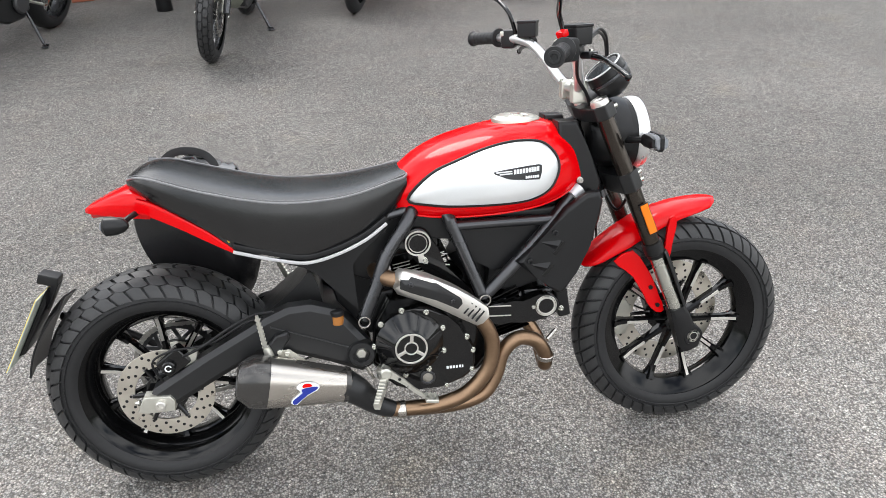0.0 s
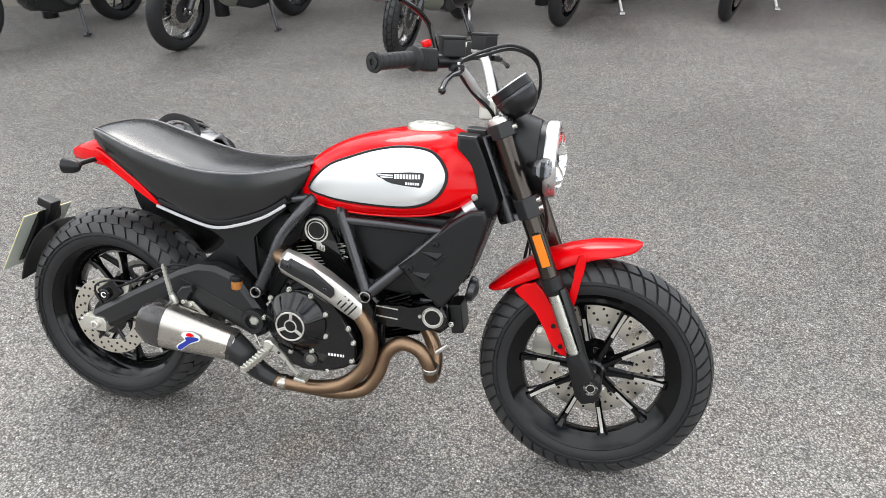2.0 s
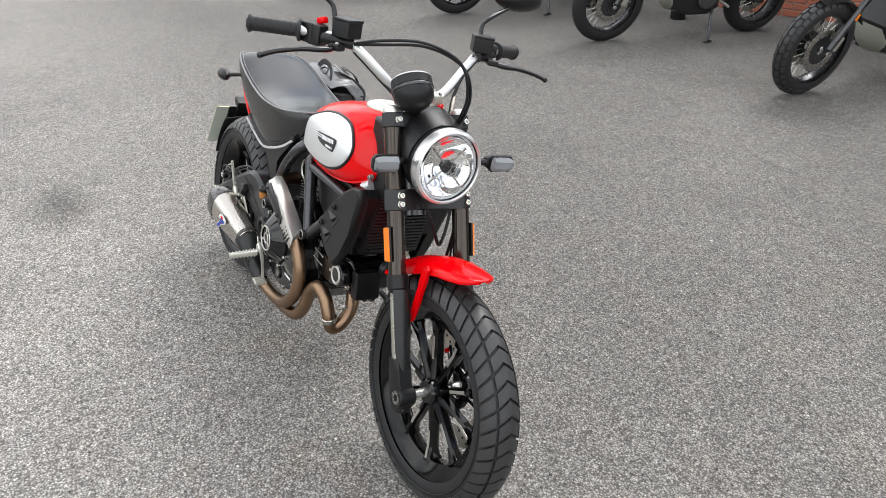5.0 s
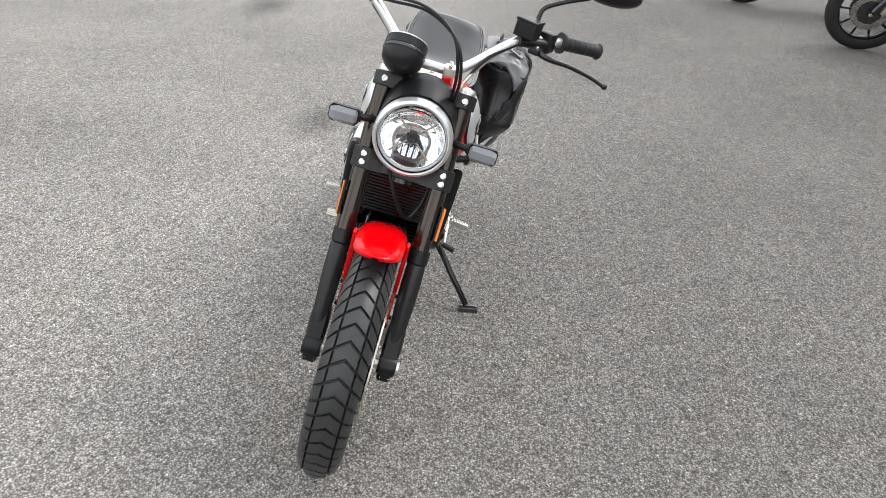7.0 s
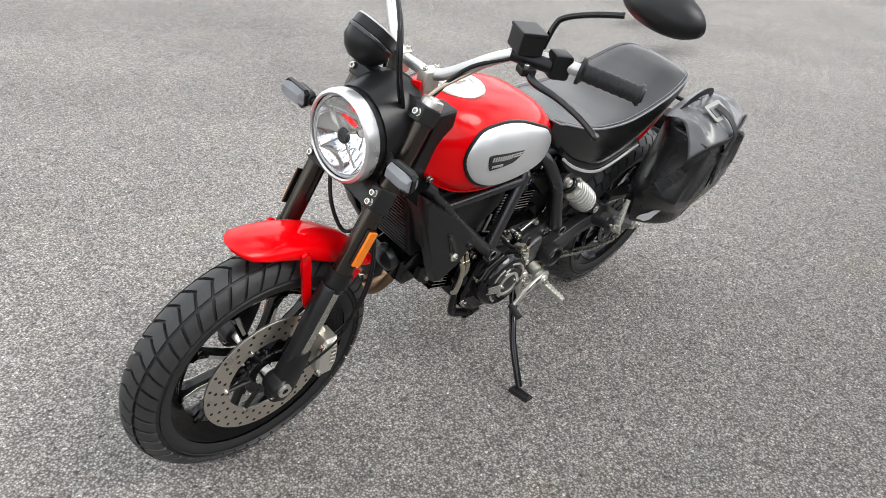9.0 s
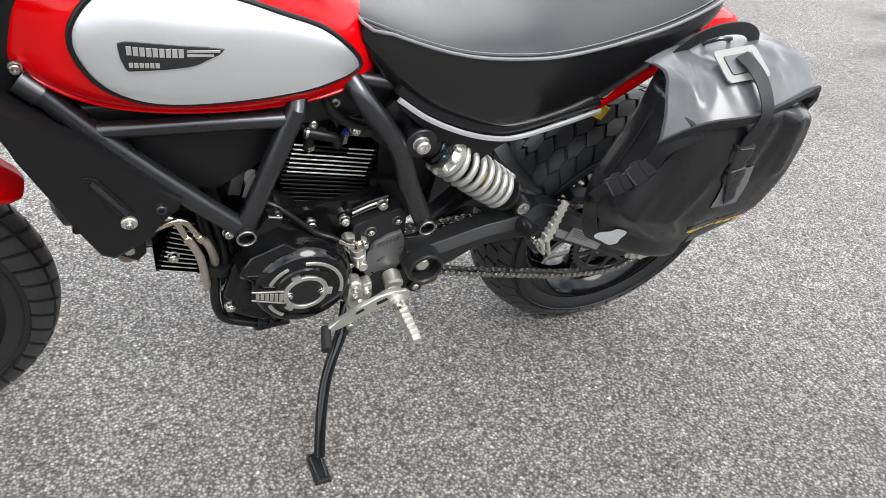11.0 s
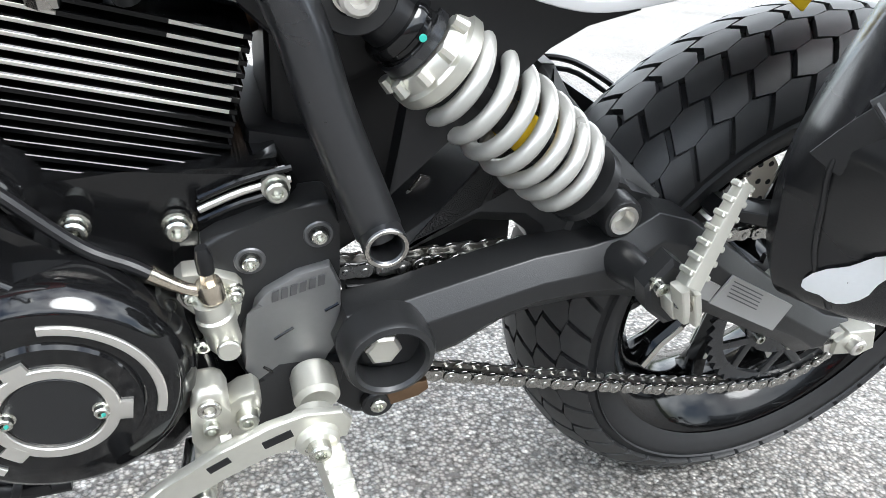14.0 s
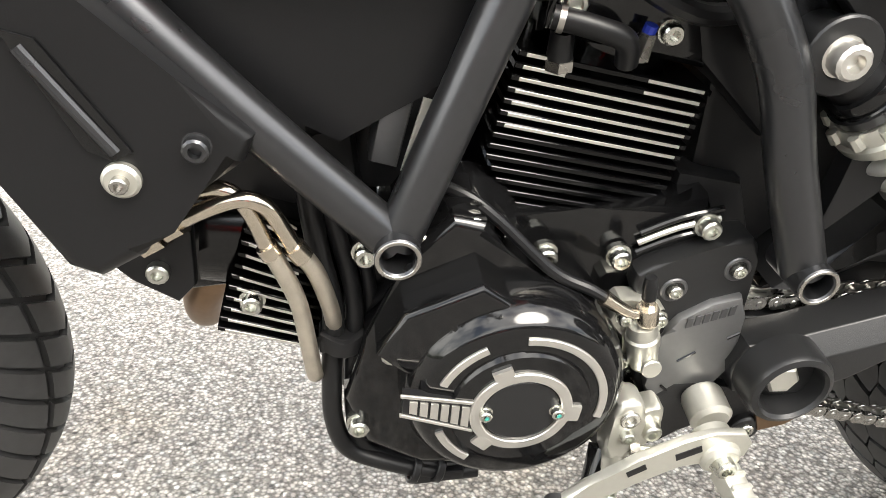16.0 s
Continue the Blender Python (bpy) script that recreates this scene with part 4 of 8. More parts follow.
# belt covers on the right
bc = part("belt_cover", slab([(0.655, 0.690), (0.700, 0.700), (0.728, 0.672), (0.745, 0.61), (0.80, 0.545), (0.835, 0.50), (0.80, 0.475), (0.745, 0.52), (0.690, 0.600), (0.660, 0.640)], -0.096, -0.07, None, 0.008, 3, 3), GLOSS, eng, "black belt cover")
part("belt_ring", ring(V(0.690, -0.096, 0.659), (0, -1, 0), 0.0225, 0.0250, 0.004, 0.0008, 40), MACHINED, bc)
part("belt_ring", ring(V(0.690, -0.096, 0.659), (0, -1, 0), 0.0295, 0.0345, 0.003, 0.0008, 40), MACHINED, bc)
part("ring_plate", disc(V(0.690, -0.096, 0.659), (0, -1, 0), 0.0225, 0.003), GLOSS, bc)
part("ring_tail", slab([(0.688, 0.630), (0.700, 0.630), (0.715, 0.607), (0.712, 0.600), (0.690, 0.607)], -0.0985, -0.096, None, 0.0008), MACHINED, bc)
bolt(V(0.706, -0.098, 0.612), (0, -1, 0), bc, 0.006)
lc = part("belt_cover", slab([(0.857, 0.415), (0.862, 0.462), (0.885, 0.476), (0.94, 0.470), (0.985, 0.480), (1.03, 0.492), (1.062, 0.470), (1.066, 0.440), (1.03, 0.416), (0.96, 0.412), (0.90, 0.420)], -0.115, -0.085, None, 0.008, 2, 3), GLOSS, eng, "gloss black belt cover")
part("belt_ring", ring(V(1.027, -0.115, 0.455), (0, -1, 0), 0.021, 0.0265, 0.004, 0.0008, 40), MACHINED, lc)
part("belt_ring", ring(V(1.027, -0.115, 0.455), (0, -1, 0), 0.0275, 0.030, 0.003, 0.0008, 40), MACHINED, lc)
part("ring_plate", disc(V(1.027, -0.115, 0.455), (0, -1, 0), 0.0215, 0.003), GLOSS, lc)
for za in (0.468, 0.440):
    part("machined_edge", slab([(0.868, za), (0.93, za - 0.004), (0.93, za - 0.0005), (0.868, za + 0.0035)], -0.1166, -0.1148, None, 0.0003), MACHINED, lc)
bolt(V(0.992, -0.116, 0.455), (0, -1, 0), lc, 0.005)
bolt(V(1.075, -0.10, 0.435), (0, -1, 0), lc, 0.006)
for k in range(6):
    p = UP @ V(0.045 + 0.006 * (k % 2), -0.080, 0.05 + 0.016 * k)
    part("machined_edge", slab([(p.x + 0.02, p.z - 0.0016), (p.x + 0.035, p.z - 0.003), (p.x + 0.035, p.z + 0.0002), (p.x + 0.02, p.z + 0.0016)], -0.080, -0.0785, None, 0.0003), MACHINED, eng)

# alternator cover and left case
AC = V(0.752, 0.112, 0.380)
ac = part("alternator_cover", lathe([(0.0, 0.066), (0.054, 0.066), (0.056, 0.062), (0.074, 0.061), (0.080, 0.058), (0.088, 0.046), (0.091, 0.030), (0.092, 0.0), (0.0, 0.0)], AC, (0, 1, 0), 56), GLOSS, eng, "round gloss black alternator cover")
part("cover_ring", ring(AC + V(0, 0.064, 0), (0, 1, 0), 0.0315, 0.0400, 0.005, 0.0008, 48), MACHINED, ac)
part("cover_plate", disc(AC + V(0, 0.064, 0), (0, 1, 0), 0.0305, 0.003), CAST, ac)
for an in (65, 185, -50):
    d = V(math.cos(radians(an)), 0, math.sin(radians(an)))
    part("ring_lug", tube([AC + d * 0.036 + V(0, 0.067, 0), AC + d * 0.047 + V(0, 0.067, 0)], 1.0, 8, 1, section=(0.008, 0.0022), up=(0, 1, 0)), MACHINED, ac)
for a0, a1 in ((168, 272), (-62, -22), (22, 56)):
    part("machined_arc", ring(AC + V(0, 0.0600, 0), (0, 1, 0), 0.0625, 0.0690, 0.0036, 0.0006, 24, None, a0 - 0, a1 - a0), MACHINED, ac)
for x in (0.780, 0.724):
    sb = bolt(V(x, 0.181, 0.380), (0, 1, 0), ac, 0.005)
    part("paint_mark", disc(V(x - 0.0015, 0.1838, 0.3785), (0, 1, 0), 0.0022, 0.0012), GREEN, sb)
lb = part("letter_plate", slab([(0.790, 0.3605), (0.843, 0.3800), (0.843, 0.4005), (0.790, 0.3900)], 0.170, 0.1785, None, 0.001), MATTE, ac, "black name plate with bright letters")
for za, zb, zc in ((0.3885, 0.3985, 0.0030), (0.3595, 0.3790, 0.0030)):
    part("plate_edge", slab([(0.788, za), (0.845, zb), (0.845, zb + zc), (0.788, za + zc)], 0.1780, 0.1800, None, 0.0004), MACHINED, lb)
for k in range(6):
    x, f = 0.838 - 0.0080 * k, k / 6
    zl, zh = 0.3825 - 0.0180 * f, 0.3945 - 0.0090 * f
    part("lettering_bar", slab([(x, zl), (x - 0.0060, zl - 0.002), (x - 0.0060, zh - 0.001), (x, zh)], 0.1783, 0.1798, None, 0.0002), MACHINED, lb)
cr = part("case_roof", slab([(0.843, 0.458), (0.788, 0.484), (0.742, 0.452), (0.720, 0.42), (0.76, 0.39), (0.84, 0.40), (0.862, 0.42)], 0.160, 0.120, None, 0.007, 1, 3), GLOSS, eng, "ridged gloss black upper case")
for xa, za, xb, zb in ((0.815, 0.468, 0.800, 0.435), (0.775, 0.472, 0.768, 0.440), (0.752, 0.456, 0.748, 0.430)):
    part("case_rib", tube([V(xa, 0.150, za), V(xb, 0.163, zb)], 0.0035, 8, 1), GLOSS, cr)
bs = part("case_boss", tube([V(0.797, 0.088, 0.512), V(0.797, 0.118, 0.509)], [0.026, 0.021], 24, 1), GLOSS, eng)
part("case_shoulder", loft([[V(0.797 + rx * math.cos(radians(a)), y, 0.492 + rz * math.sin(radians(a))) for a in range(0, 360, 20)] for y, rx, rz in ((0.060, 0.050, 0.040), (0.095, 0.046, 0.036), (0.112, 0.036, 0.028), (0.120, 0.020, 0.014))]), GLOSS, eng)
part("left_case", slab([(0.835, 0.50), (0.846, 0.478), (0.868, 0.42), (0.885, 0.35), (0.868, 0.300), (0.82, 0.270), (0.75, 0.262), (0.68, 0.275), (0.64, 0.33), (0.66, 0.41), (0.70, 0.455), (0.757, 0.475), (0.785, 0.520), (0.81, 0.525)], 0.135, 0.085, None, 0.010, 1, 3), GLOSS, eng, "gloss black left engine case")
for x, y, z in ((0.794, 0.122, 0.513), (0.849, 0.136, 0.405), (0.873, 0.136, 0.325), (0.670, 0.108, 0.473), (0.603, 0.108, 0.501), (0.733, 0.115, 0.480), (0.829, 0.122, 0.498), (0.870, 0.115, 0.482)):
    bolt(V(x, y, z), (0, 1, 0), eng, 0.0085)
for k in range(3):
    part("case_rib", tube([V(0.655, 0.102, 0.474 + 0.009 * k), V(0.625, 0.102, 0.488 + 0.009 * k), V(0.592, 0.102, 0.497 + 0.009 * k)], 0.0028, 8, 3), MACHINED if k == 1 else GLOSS, eng)
sc = part("sprocket_cover", slab([(0.655, 0.462), (0.628, 0.476), (0.593, 0.490), (0.567, 0.496), (0.558, 0.475), (0.554, 0.415), (0.549, 0.376), (0.560, 0.331), (0.580, 0.310), (0.610, 0.314), (0.630, 0.345), (0.636, 0.381), (0.628, 0.406), (0.630, 0.432), (0.650, 0.436)], 0.118, 0.085, None, 0.005, 2, 3), CAST, eng, "dark grey sprocket cover")
part("cover_step", slab([(0.612, 0.423), (0.564, 0.445), (0.552, 0.394), (0.564, 0.340), (0.584, 0.316), (0.610, 0.320), (0.626, 0.350), (0.630, 0.381), (0.620, 0.404)], 0.1265, 0.110, None, 0.005, 2, 2), LIGHTCOVER, sc)
for xa, za, xb, zb in ((0.566, 0.402, 0.556, 0.408), (0.604, 0.378, 0.590, 0.388), (0.612, 0.350, 0.603, 0.342)):
    part("cover_slot", tube([V(xa, 0.1262, za), V(xb, 0.1262, zb)], 0.0014, 6, 1), GLOSS, sc)
for k in range(6):
    x = 0.607 - 0.0068 * k
    part("lettering_bar", slab([(x, 0.4150 + 0.0024 * k), (x - 0.0050, 0.4165 + 0.0024 * k), (x - 0.0050, 0.4260 + 0.0024 * k), (x, 0.4245 + 0.0024 * k)], 0.1262, 0.1276, None, 0.0002), GREYCAST, sc)
for x, z in ((0.622, 0.448), (0.573, 0.468)):
    part("bolt_recess", ring(V(x, 0.1165, z), (0, 1, 0), 0.0075, 0.0115, 0.003, 0.001, 24), GREYCAST, sc)
    bolt(V(x, 0.119, z), (0, 1, 0), sc, 0.0062)
# clutch slave cylinder and hose
sl = part("clutch_slave", lathe([(0.0, -0.004), (0.0105, -0.003), (0.0125, 0.002), (0.0130, 0.020), (0.0142, 0.022), (0.0142, 0.030), (0.0125, 0.032), (0.0120, 0.044), (0.0, 0.046)], V(0.641, 0.136, 0.388), (0.25, 0.03, 1), 22), ALU, eng, "bare metal clutch slave cylinder")
part("slave_flange", slab([(0.674, 0.440), (0.660, 0.446), (0.632, 0.438), (0.628, 0.424), (0.634, 0.392), (0.648, 0.376), (0.664, 0.380), (0.670, 0.410)], 0.128, 0.106, None, 0.005, 2), ALU, sl)
part("banjo_union", lathe([(0.0, -0.008), (0.0085, -0.008), (0.0095, -0.005), (0.0095, 0.005), (0.0085, 0.008), (0.0, 0.008)], V(0.651, 0.140, 0.441), (0.25, 0.0, 1), 18), PIPE, sl, "brassy banjo union")
part("bleed_nipple", tube([V(0.652, 0.140, 0.446), V(0.6535, 0.140, 0.459)], [0.0055, 0.0045], 6, 1), PIPE, sl)
part("nipple_cap", tube([V(0.6535, 0.140, 0.457), V(0.6550, 0.140, 0.468), V(0.6565, 0.140, 0.477)], [0.0058, 0.0060, 0.0042], 14, 2), MATTE, sl, "black rubber cap")
for x, z in ((0.664, 0.430), (0.634, 0.428), (0.657, 0.384)):
    bolt(V(x, 0.131, z), (0, 1, 0), sl, 0.0058)
part("slave_cap", disc(V(0.640, 0.149, 0.393), (0, 1, 0.1), 0.0085, 0.004, 0.001, 20), ALU, sl)
part("clutch_hose", tube([V(0.686, 0.140, 0.456), V(0.70, 0.136, 0.463), V(0.73, 0.128, 0.475), V(0.775, 0.12, 0.515), V(0.80, 0.11, 0.53), V(0.835, 0.09, 0.535)], [0.004, 0.0048, 0.0048, 0.0048, 0.0048, 0.0048], 10, 5), MATTE, eng, "black hose with metal end")
part("hose_end", tube([V(0.652, 0.140, 0.441), V(0.668, 0.141, 0.445), V(0.690, 0.139, 0.458)], [0.0042, 0.0046, 0.0068], 12, 3), PIPE, eng)
# cables down the front of the case
for k, (dx, y, r) in enumerate(((0.0, 0.112, 0.0085), (0.017, 0.108, 0.0070), (0.030, 0.102, 0.0055))):
    part("engine_cable", tube([V(0.912 - dx * 0.6, y - 0.012, 0.530), V(0.904 - dx, y - 0.004, 0.480), V(0.894 - dx, y, 0.430), V(0.895 - dx, y, 0.360), V(0.894 - dx, y, 0.310), V(0.882 - dx * 0.8, y, 0.272), V(0.850 - dx * 0.4, y + 0.004, 0.256), V(0.800, y + 0.006, 0.241 + dx * 0.3), V(0.762, y + 0.004, 0.239 + dx * 0.3)], r, 12, 6), MATTE, eng)
part("cable_tie", tube([V(0.905, 0.118, 0.405), V(0.885, 0.124, 0.398), V(0.866, 0.114, 0.404)], 1.0, 10, 4, section=(0.004, 0.008), up=(0, 0, 1)), MATTE, eng)
for x in (0.818, 0.796):
    part("cable_tie", ring(V(x, 0.116, 0.246), (1, 0, 0.3), 0.013, 0.0165, 0.007, 0.001, 18), MATTE, eng)
part("cable_clip", box((0.80, 0.118, 0.240), (0.05, 0.016, 0.014), (0, 6, 0), 0.003), MATTE, eng)
part("cable_clip", box((0.89, 0.11, 0.40), (0.03, 0.028, 0.014), (0, 0, 0), 0.003), MATTE, eng)
# oil cooler lines
for pipe, hose in (([(1.010, 0.130, 0.510), (0.987, 0.134, 0.526), (0.956, 0.136, 0.540), (0.938, 0.136, 0.536), (0.927, 0.134, 0.517), (0.918, 0.132, 0.495)], [(0.919, 0.132, 0.499), (0.906, 0.130, 0.478), (0.896, 0.124, 0.442), (0.892, 0.108, 0.405), (0.890, 0.090, 0.385)]),
                   ([(1.012, 0.122, 0.520), (0.985, 0.128, 0.540), (0.963, 0.132, 0.545), (0.949, 0.132, 0.530), (0.937, 0.132, 0.497)], [(0.938, 0.132, 0.500), (0.930, 0.132, 0.483), (0.919, 0.131, 0.452), (0.913, 0.128, 0.412), (0.909, 0.122, 0.374), (0.908, 0.112, 0.362)])):
    part("oil_line", tube([V(*p) for p in pipe], 0.0060, 12, 6), PIPE, eng, "bent plated oil pipe")
    part("braided_hose", tube([V(*p) for p in hose], 0.0068, 12, 8), BRAID, eng, "braided steel hose")
    part("hose_ferrule", tube([V(*hose[0]) + (V(*hose[0]) - V(*hose[1])) * 0.1, V(*hose[0]) * 0.6 + V(*hose[1]) * 0.4], 0.0080, 12, 1), PIPE, eng)
    a, b = V(*pipe[0]), V(*pipe[1])
    part("union_nut", tube([a + (a - b) * 0.5, a + (b - a) * 0.15], 0.0120, 6, 1), PIPE, eng, "brassy hexagon union nut")
    part("union_nut", tube([a + (b - a) * 0.25, a + (b - a) * 0.75], 0.0098, 6, 1), PIPE, eng)

# ---- air box panel and dark core behind the tubes ----
part("airbox", slab([(0.80, 0.655), (0.80, 0.612), (0.83, 0.602), (0.895, 0.576), (0.910, 0.562), (1.0, 0.615), (1.06, 0.68), (1.06, 0.73), (0.80, 0.73)], -0.100, 0.100, None, 0.012, 1, 3), MATTE, bike, "black air box")
part("intake", tube([V(0.81, 0, 0.62), V(0.86, 0, 0.55), V(0.87, 0, 0.50)], 0.045, 20, 4), MATTE, bike)
part("control_unit", slab([(0.868, 0.548), (0.848, 0.543), (0.838, 0.596), (0.860, 0.600)], 0.098, 0.060, None, 0.005, 1), GREYCAST, bike, "small grey control unit")
part("unit_bracket", slab([(0.846, 0.545), (0.838, 0.543), (0.826, 0.598), (0.833, 0.600)], 0.104, 0.100, None, 0.001, 1), ALU, bike)
# Dark filler added between shroud and cylinder to close the bright gap.
part("front_gap_filler", slab([(0.87, 0.50), (0.88, 0.57), (0.96, 0.60), (1.03, 0.57), (1.02, 0.51), (0.95, 0.49)], -0.075, 0.070, None, 0.012, 1, 2), MATTE, bike)
part("rear_case_wall", slab([(0.52, 0.43), (0.56, 0.52), (0.62, 0.53), (0.62, 0.42), (0.56, 0.40)], -0.07, 0.070, None, 0.010, 1, 2), MATTE, bike)
part("inner_fender", slab([(0.43, 0.67), (0.61, 0.67), (0.60, 0.52), (0.565, 0.45), (0.52, 0.44), (0.47, 0.50)], -0.055, 0.050, None, 0.01, 1), MATTE, bike, "black inner mudguard")
part("rear_exhaust_pipe", tube([V(0.640, 0.0, 0.585), V(0.600, -0.01, 0.600), V(0.575, -0.07, 0.590), V(0.60, -0.14, 0.590), V(0.650, -0.166, 0.583)], 0.021, 18, 6), BRONZE, bike)
part("exhaust_shield_plate", slab([(0.510, 0.412), (0.499, 0.437), (0.475, 0.478), (0.436, 0.468), (0.440, 0.450), (0.456, 0.446), (0.500, 0.402)], 0.0535, 0.0500, None, 0.001, 1), TITAN, bike, "thin bright shield plate")
part("battery_tray", slab([(0.42, 0.66), (0.62, 0.70), (0.66, 0.70), (0.63, 0.62), (0.56, 0.56), (0.46, 0.60)], -0.075, 0.075, None, 0.01, 1), MATTE, bike)

# ---- oil cooler and its shrouds ----
for s in (-1, 1):
    sh = part("radiator_shroud", slab([(1.150, 0.768), (1.105, 0.735), (1.040, 0.685), (0.980, 0.630), (0.939, 0.592), (0.946, 0.574), (1.002, 0.535), (1.012, 0.507), (1.042, 0.489), (1.062, 0.498), (1.085, 0.558), (1.140, 0.690), (1.168, 0.750), (1.175, 0.785)] if s > 0 else [(1.159, 0.772), (1.121, 0.768), (1.069, 0.734), (1.029, 0.686), (0.980, 0.637), (0.936, 0.601), (0.988, 0.555), (1.018, 0.531), (1.046, 0.502), (1.066, 0.505), (1.098, 0.557), (1.134, 0.630), (1.160, 0.700), (1.168, 0.745)], s * 0.156, s * 0.122, None, 0.012, 1, 3), MATTE, bike, "matte black cooler shroud")
    part("shroud_front", slab([(1.150, 0.768), (1.060, 0.690), (1.075, 0.600), (1.108, 0.610), (1.140, 0.690), (1.168, 0.750)], s * 0.140, s * 0.085, None, 0.012, 1, 3), MATTE, sh)
    if s < 0:
        for px, pz in ((1.020, 0.574), (1.049, 0.632)):
            part("shroud_slot", slab([(px - 0.018, pz - 0.014), (px + 0.010, pz + 0.018), (px + 0.018, pz + 0.012), (px - 0.008, pz - 0.020)], s * 0.1575, s * 0.1540, None, 0.0008), GLOSS, sh)
            part("shroud_rib", loft([[V(px - 0.046, s * 0.155, pz + 0.016), V(px - 0.046, s * 0.157, pz + 0.018), V(px - 0.044, s * 0.155, pz + 0.022)], [V(px - 0.012, s * 0.155, pz - 0.004), V(px - 0.004, s * 0.166, pz + 0.008), V(px + 0.008, s * 0.155, pz + 0.022)]]), MATTE, sh)
        bolt(V(1.038, -0.156, 0.674), (0, -1, 0), sh, 0.008, MATTE)
        bolt(V(0.972, -0.156, 0.602), (0, -1, 0), sh, 0.008, MATTE)
    else:
        bolt(V(0.972, 0.158, 0.588), (0, 1, 0), sh, 0.008, SATIN)
lg = part("shroud_lug", disc(V(1.017, 0.150, 0.566), (0, 1, 0), 0.0115, 0.012, 0.002, 28), ALU, bike, "grey shroud mounting lug")
bolt(V(1.017, 0.163, 0.566), (0, 1, 0), lg, 0.0055, STEEL)
part("shroud_opening", slab([(1.066, 0.655), (1.048, 0.650), (1.008, 0.584), (1.020, 0.578), (1.034, 0.585)], 0.1585, 0.150, None, 0.001, 1), GLOSS, bike, "dark slot in the shroud")
part("shroud_hose", tube([V(1.058, 0.158, 0.645), V(1.036, 0.159, 0.612), V(1.018, 0.158, 0.584)], 0.0040, 10, 5), SATIN, bike, "dark hose end in the slot")
cool = part("oil_cooler", box((1.118, 0, 0.655), (0.035, 0.19, 0.20), (0, 18, 0), 0.004), MATTE, bike, "black finned oil cooler")
for k in range(16):
    m = pose(1.137, 0, 0.655, 0, 18, 0) @ Matrix.Translation((0, 0, -0.09 + 0.012 * k))
    part("cooler_fin", slab([(-0.002, -0.003), (0.004, -0.003), (0.004, 0.003), (-0.002, 0.003)], -0.085, 0.085, m, 0.0008, 1, 1), SATIN, cool)
part("horn", lathe([(0, 0), (0.036, 0), (0.038, 0.006), (0.034, 0.02), (0.012, 0.03), (0, 0.03)], V(1.095, 0.02, 0.50), (1, 0, -0.2), 28), SATIN, bike, "round black horn")
part("head_bracket", slab([(0.995, 0.490), (1.050, 0.495), (1.056, 0.460), (1.043, 0.445), (1.011, 0.424), (0.997, 0.440)], 0.080, 0.096, None, 0.004), MATTE, bike)
part("regulator", box((1.085, -0.045, 0.445), (0.035, 0.08, 0.085), (0, -8, 0), 0.006), MATTE, bike)

# ---- exhaust ----
ex = part("exhaust_header", tube([V(0.640, -0.165, 0.585), V(0.72, -0.168, 0.560), V(0.79, -0.165, 0.510), V(0.838, -0.160, 0.455), V(0.866, -0.156, 0.390), V(0.855, -0.156, 0.310), V(0.795, -0.158, 0.245), V(0.72, -0.162, 0.222), V(0.64, -0.166, 0.222), V(0.560, -0.170, 0.232)], 0.0205, 20, 7), BRONZE, bike, "heat-browned steel exhaust header")
part("exhaust_header", tube([V(0.99, -0.03, 0.385), V(1.02, -0.045, 0.33), V(1.028, -0.075, 0.285), V(1.026, -0.105, 0.275), V(1.022, -0.118, 0.315), V(0.995, -0.122, 0.358), V(0.945, -0.125, 0.372), V(0.902, -0.128, 0.338), V(0.878, -0.132, 0.27), V(0.838, -0.138, 0.222), V(0.76, -0.142, 0.204), V(0.66, -0.155, 0.214)], 0.0205, 20, 7), BRONZE, bike, "heat-browned steel exhaust header")
for p, d in (((1.0245, -0.112, 0.298), (0.05, -0.3, 0.9)), ((0.625, -0.166, 0.2225), (-1, 0, 0))):
    part("exhaust_clamp", ring(V(*p), d, 0.019, 0.0235, 0.016 if p[0] > 1 else 0.024, 0.002, 28), TITAN, ex)
part("lambda_sensor", tube([V(1.035, -0.10, 0.345), V(1.065, -0.085, 0.365)], 0.007, 8, 1), STEEL, ex)
hs = part("heat_shield", loft([[c + V(*o) for o in ((-0.010 * k, 0.018, 0.034 * k), (0, -0.008, 0.038 * k), (0.012 * k, -0.026, 0.026 * k), (0.012, -0.032, 0.0), (-0.006 * k, -0.028, -0.022 * k), (-0.02 * k, -0.012, -0.036 * k), (-0.02 * k, 0.016, -0.034 * k))] for c, k in ((V(0.622, -0.165, 0.590), 0.45), (V(0.640, -0.168, 0.588), 0.85), (V(0.70, -0.170, 0.569), 1.0), (V(0.76, -0.168, 0.535), 1.0), (V(0.81, -0.164, 0.500), 0.95), (V(0.842, -0.160, 0.475), 0.85))]), MACHINED, bike, "silver exhaust heat shield with black insert", 50)
part("shield_insert", loft([[c + V(*o) for o in ((-0.004 * k, -0.0240, 0.030 * k), (0.008 * k, -0.0345, 0.014 * k), (0.008, -0.0365, 0.0), (-0.004, -0.034, -0.018 * k), (-0.004, -0.024, -0.018 * k))] for c, k in ((V(0.632, -0.166, 0.588), 0.5), (V(0.66, -0.169, 0.582), 0.9), (V(0.72, -0.170, 0.559), 1.0), (V(0.775, -0.167, 0.524), 0.8))]), CAST, hs)
for x, z in ((0.655, 0.588), (0.758, 0.535)):
    bolt(V(x, -0.2045, z), (0, -1, 0), hs, 0.006, SATIN)
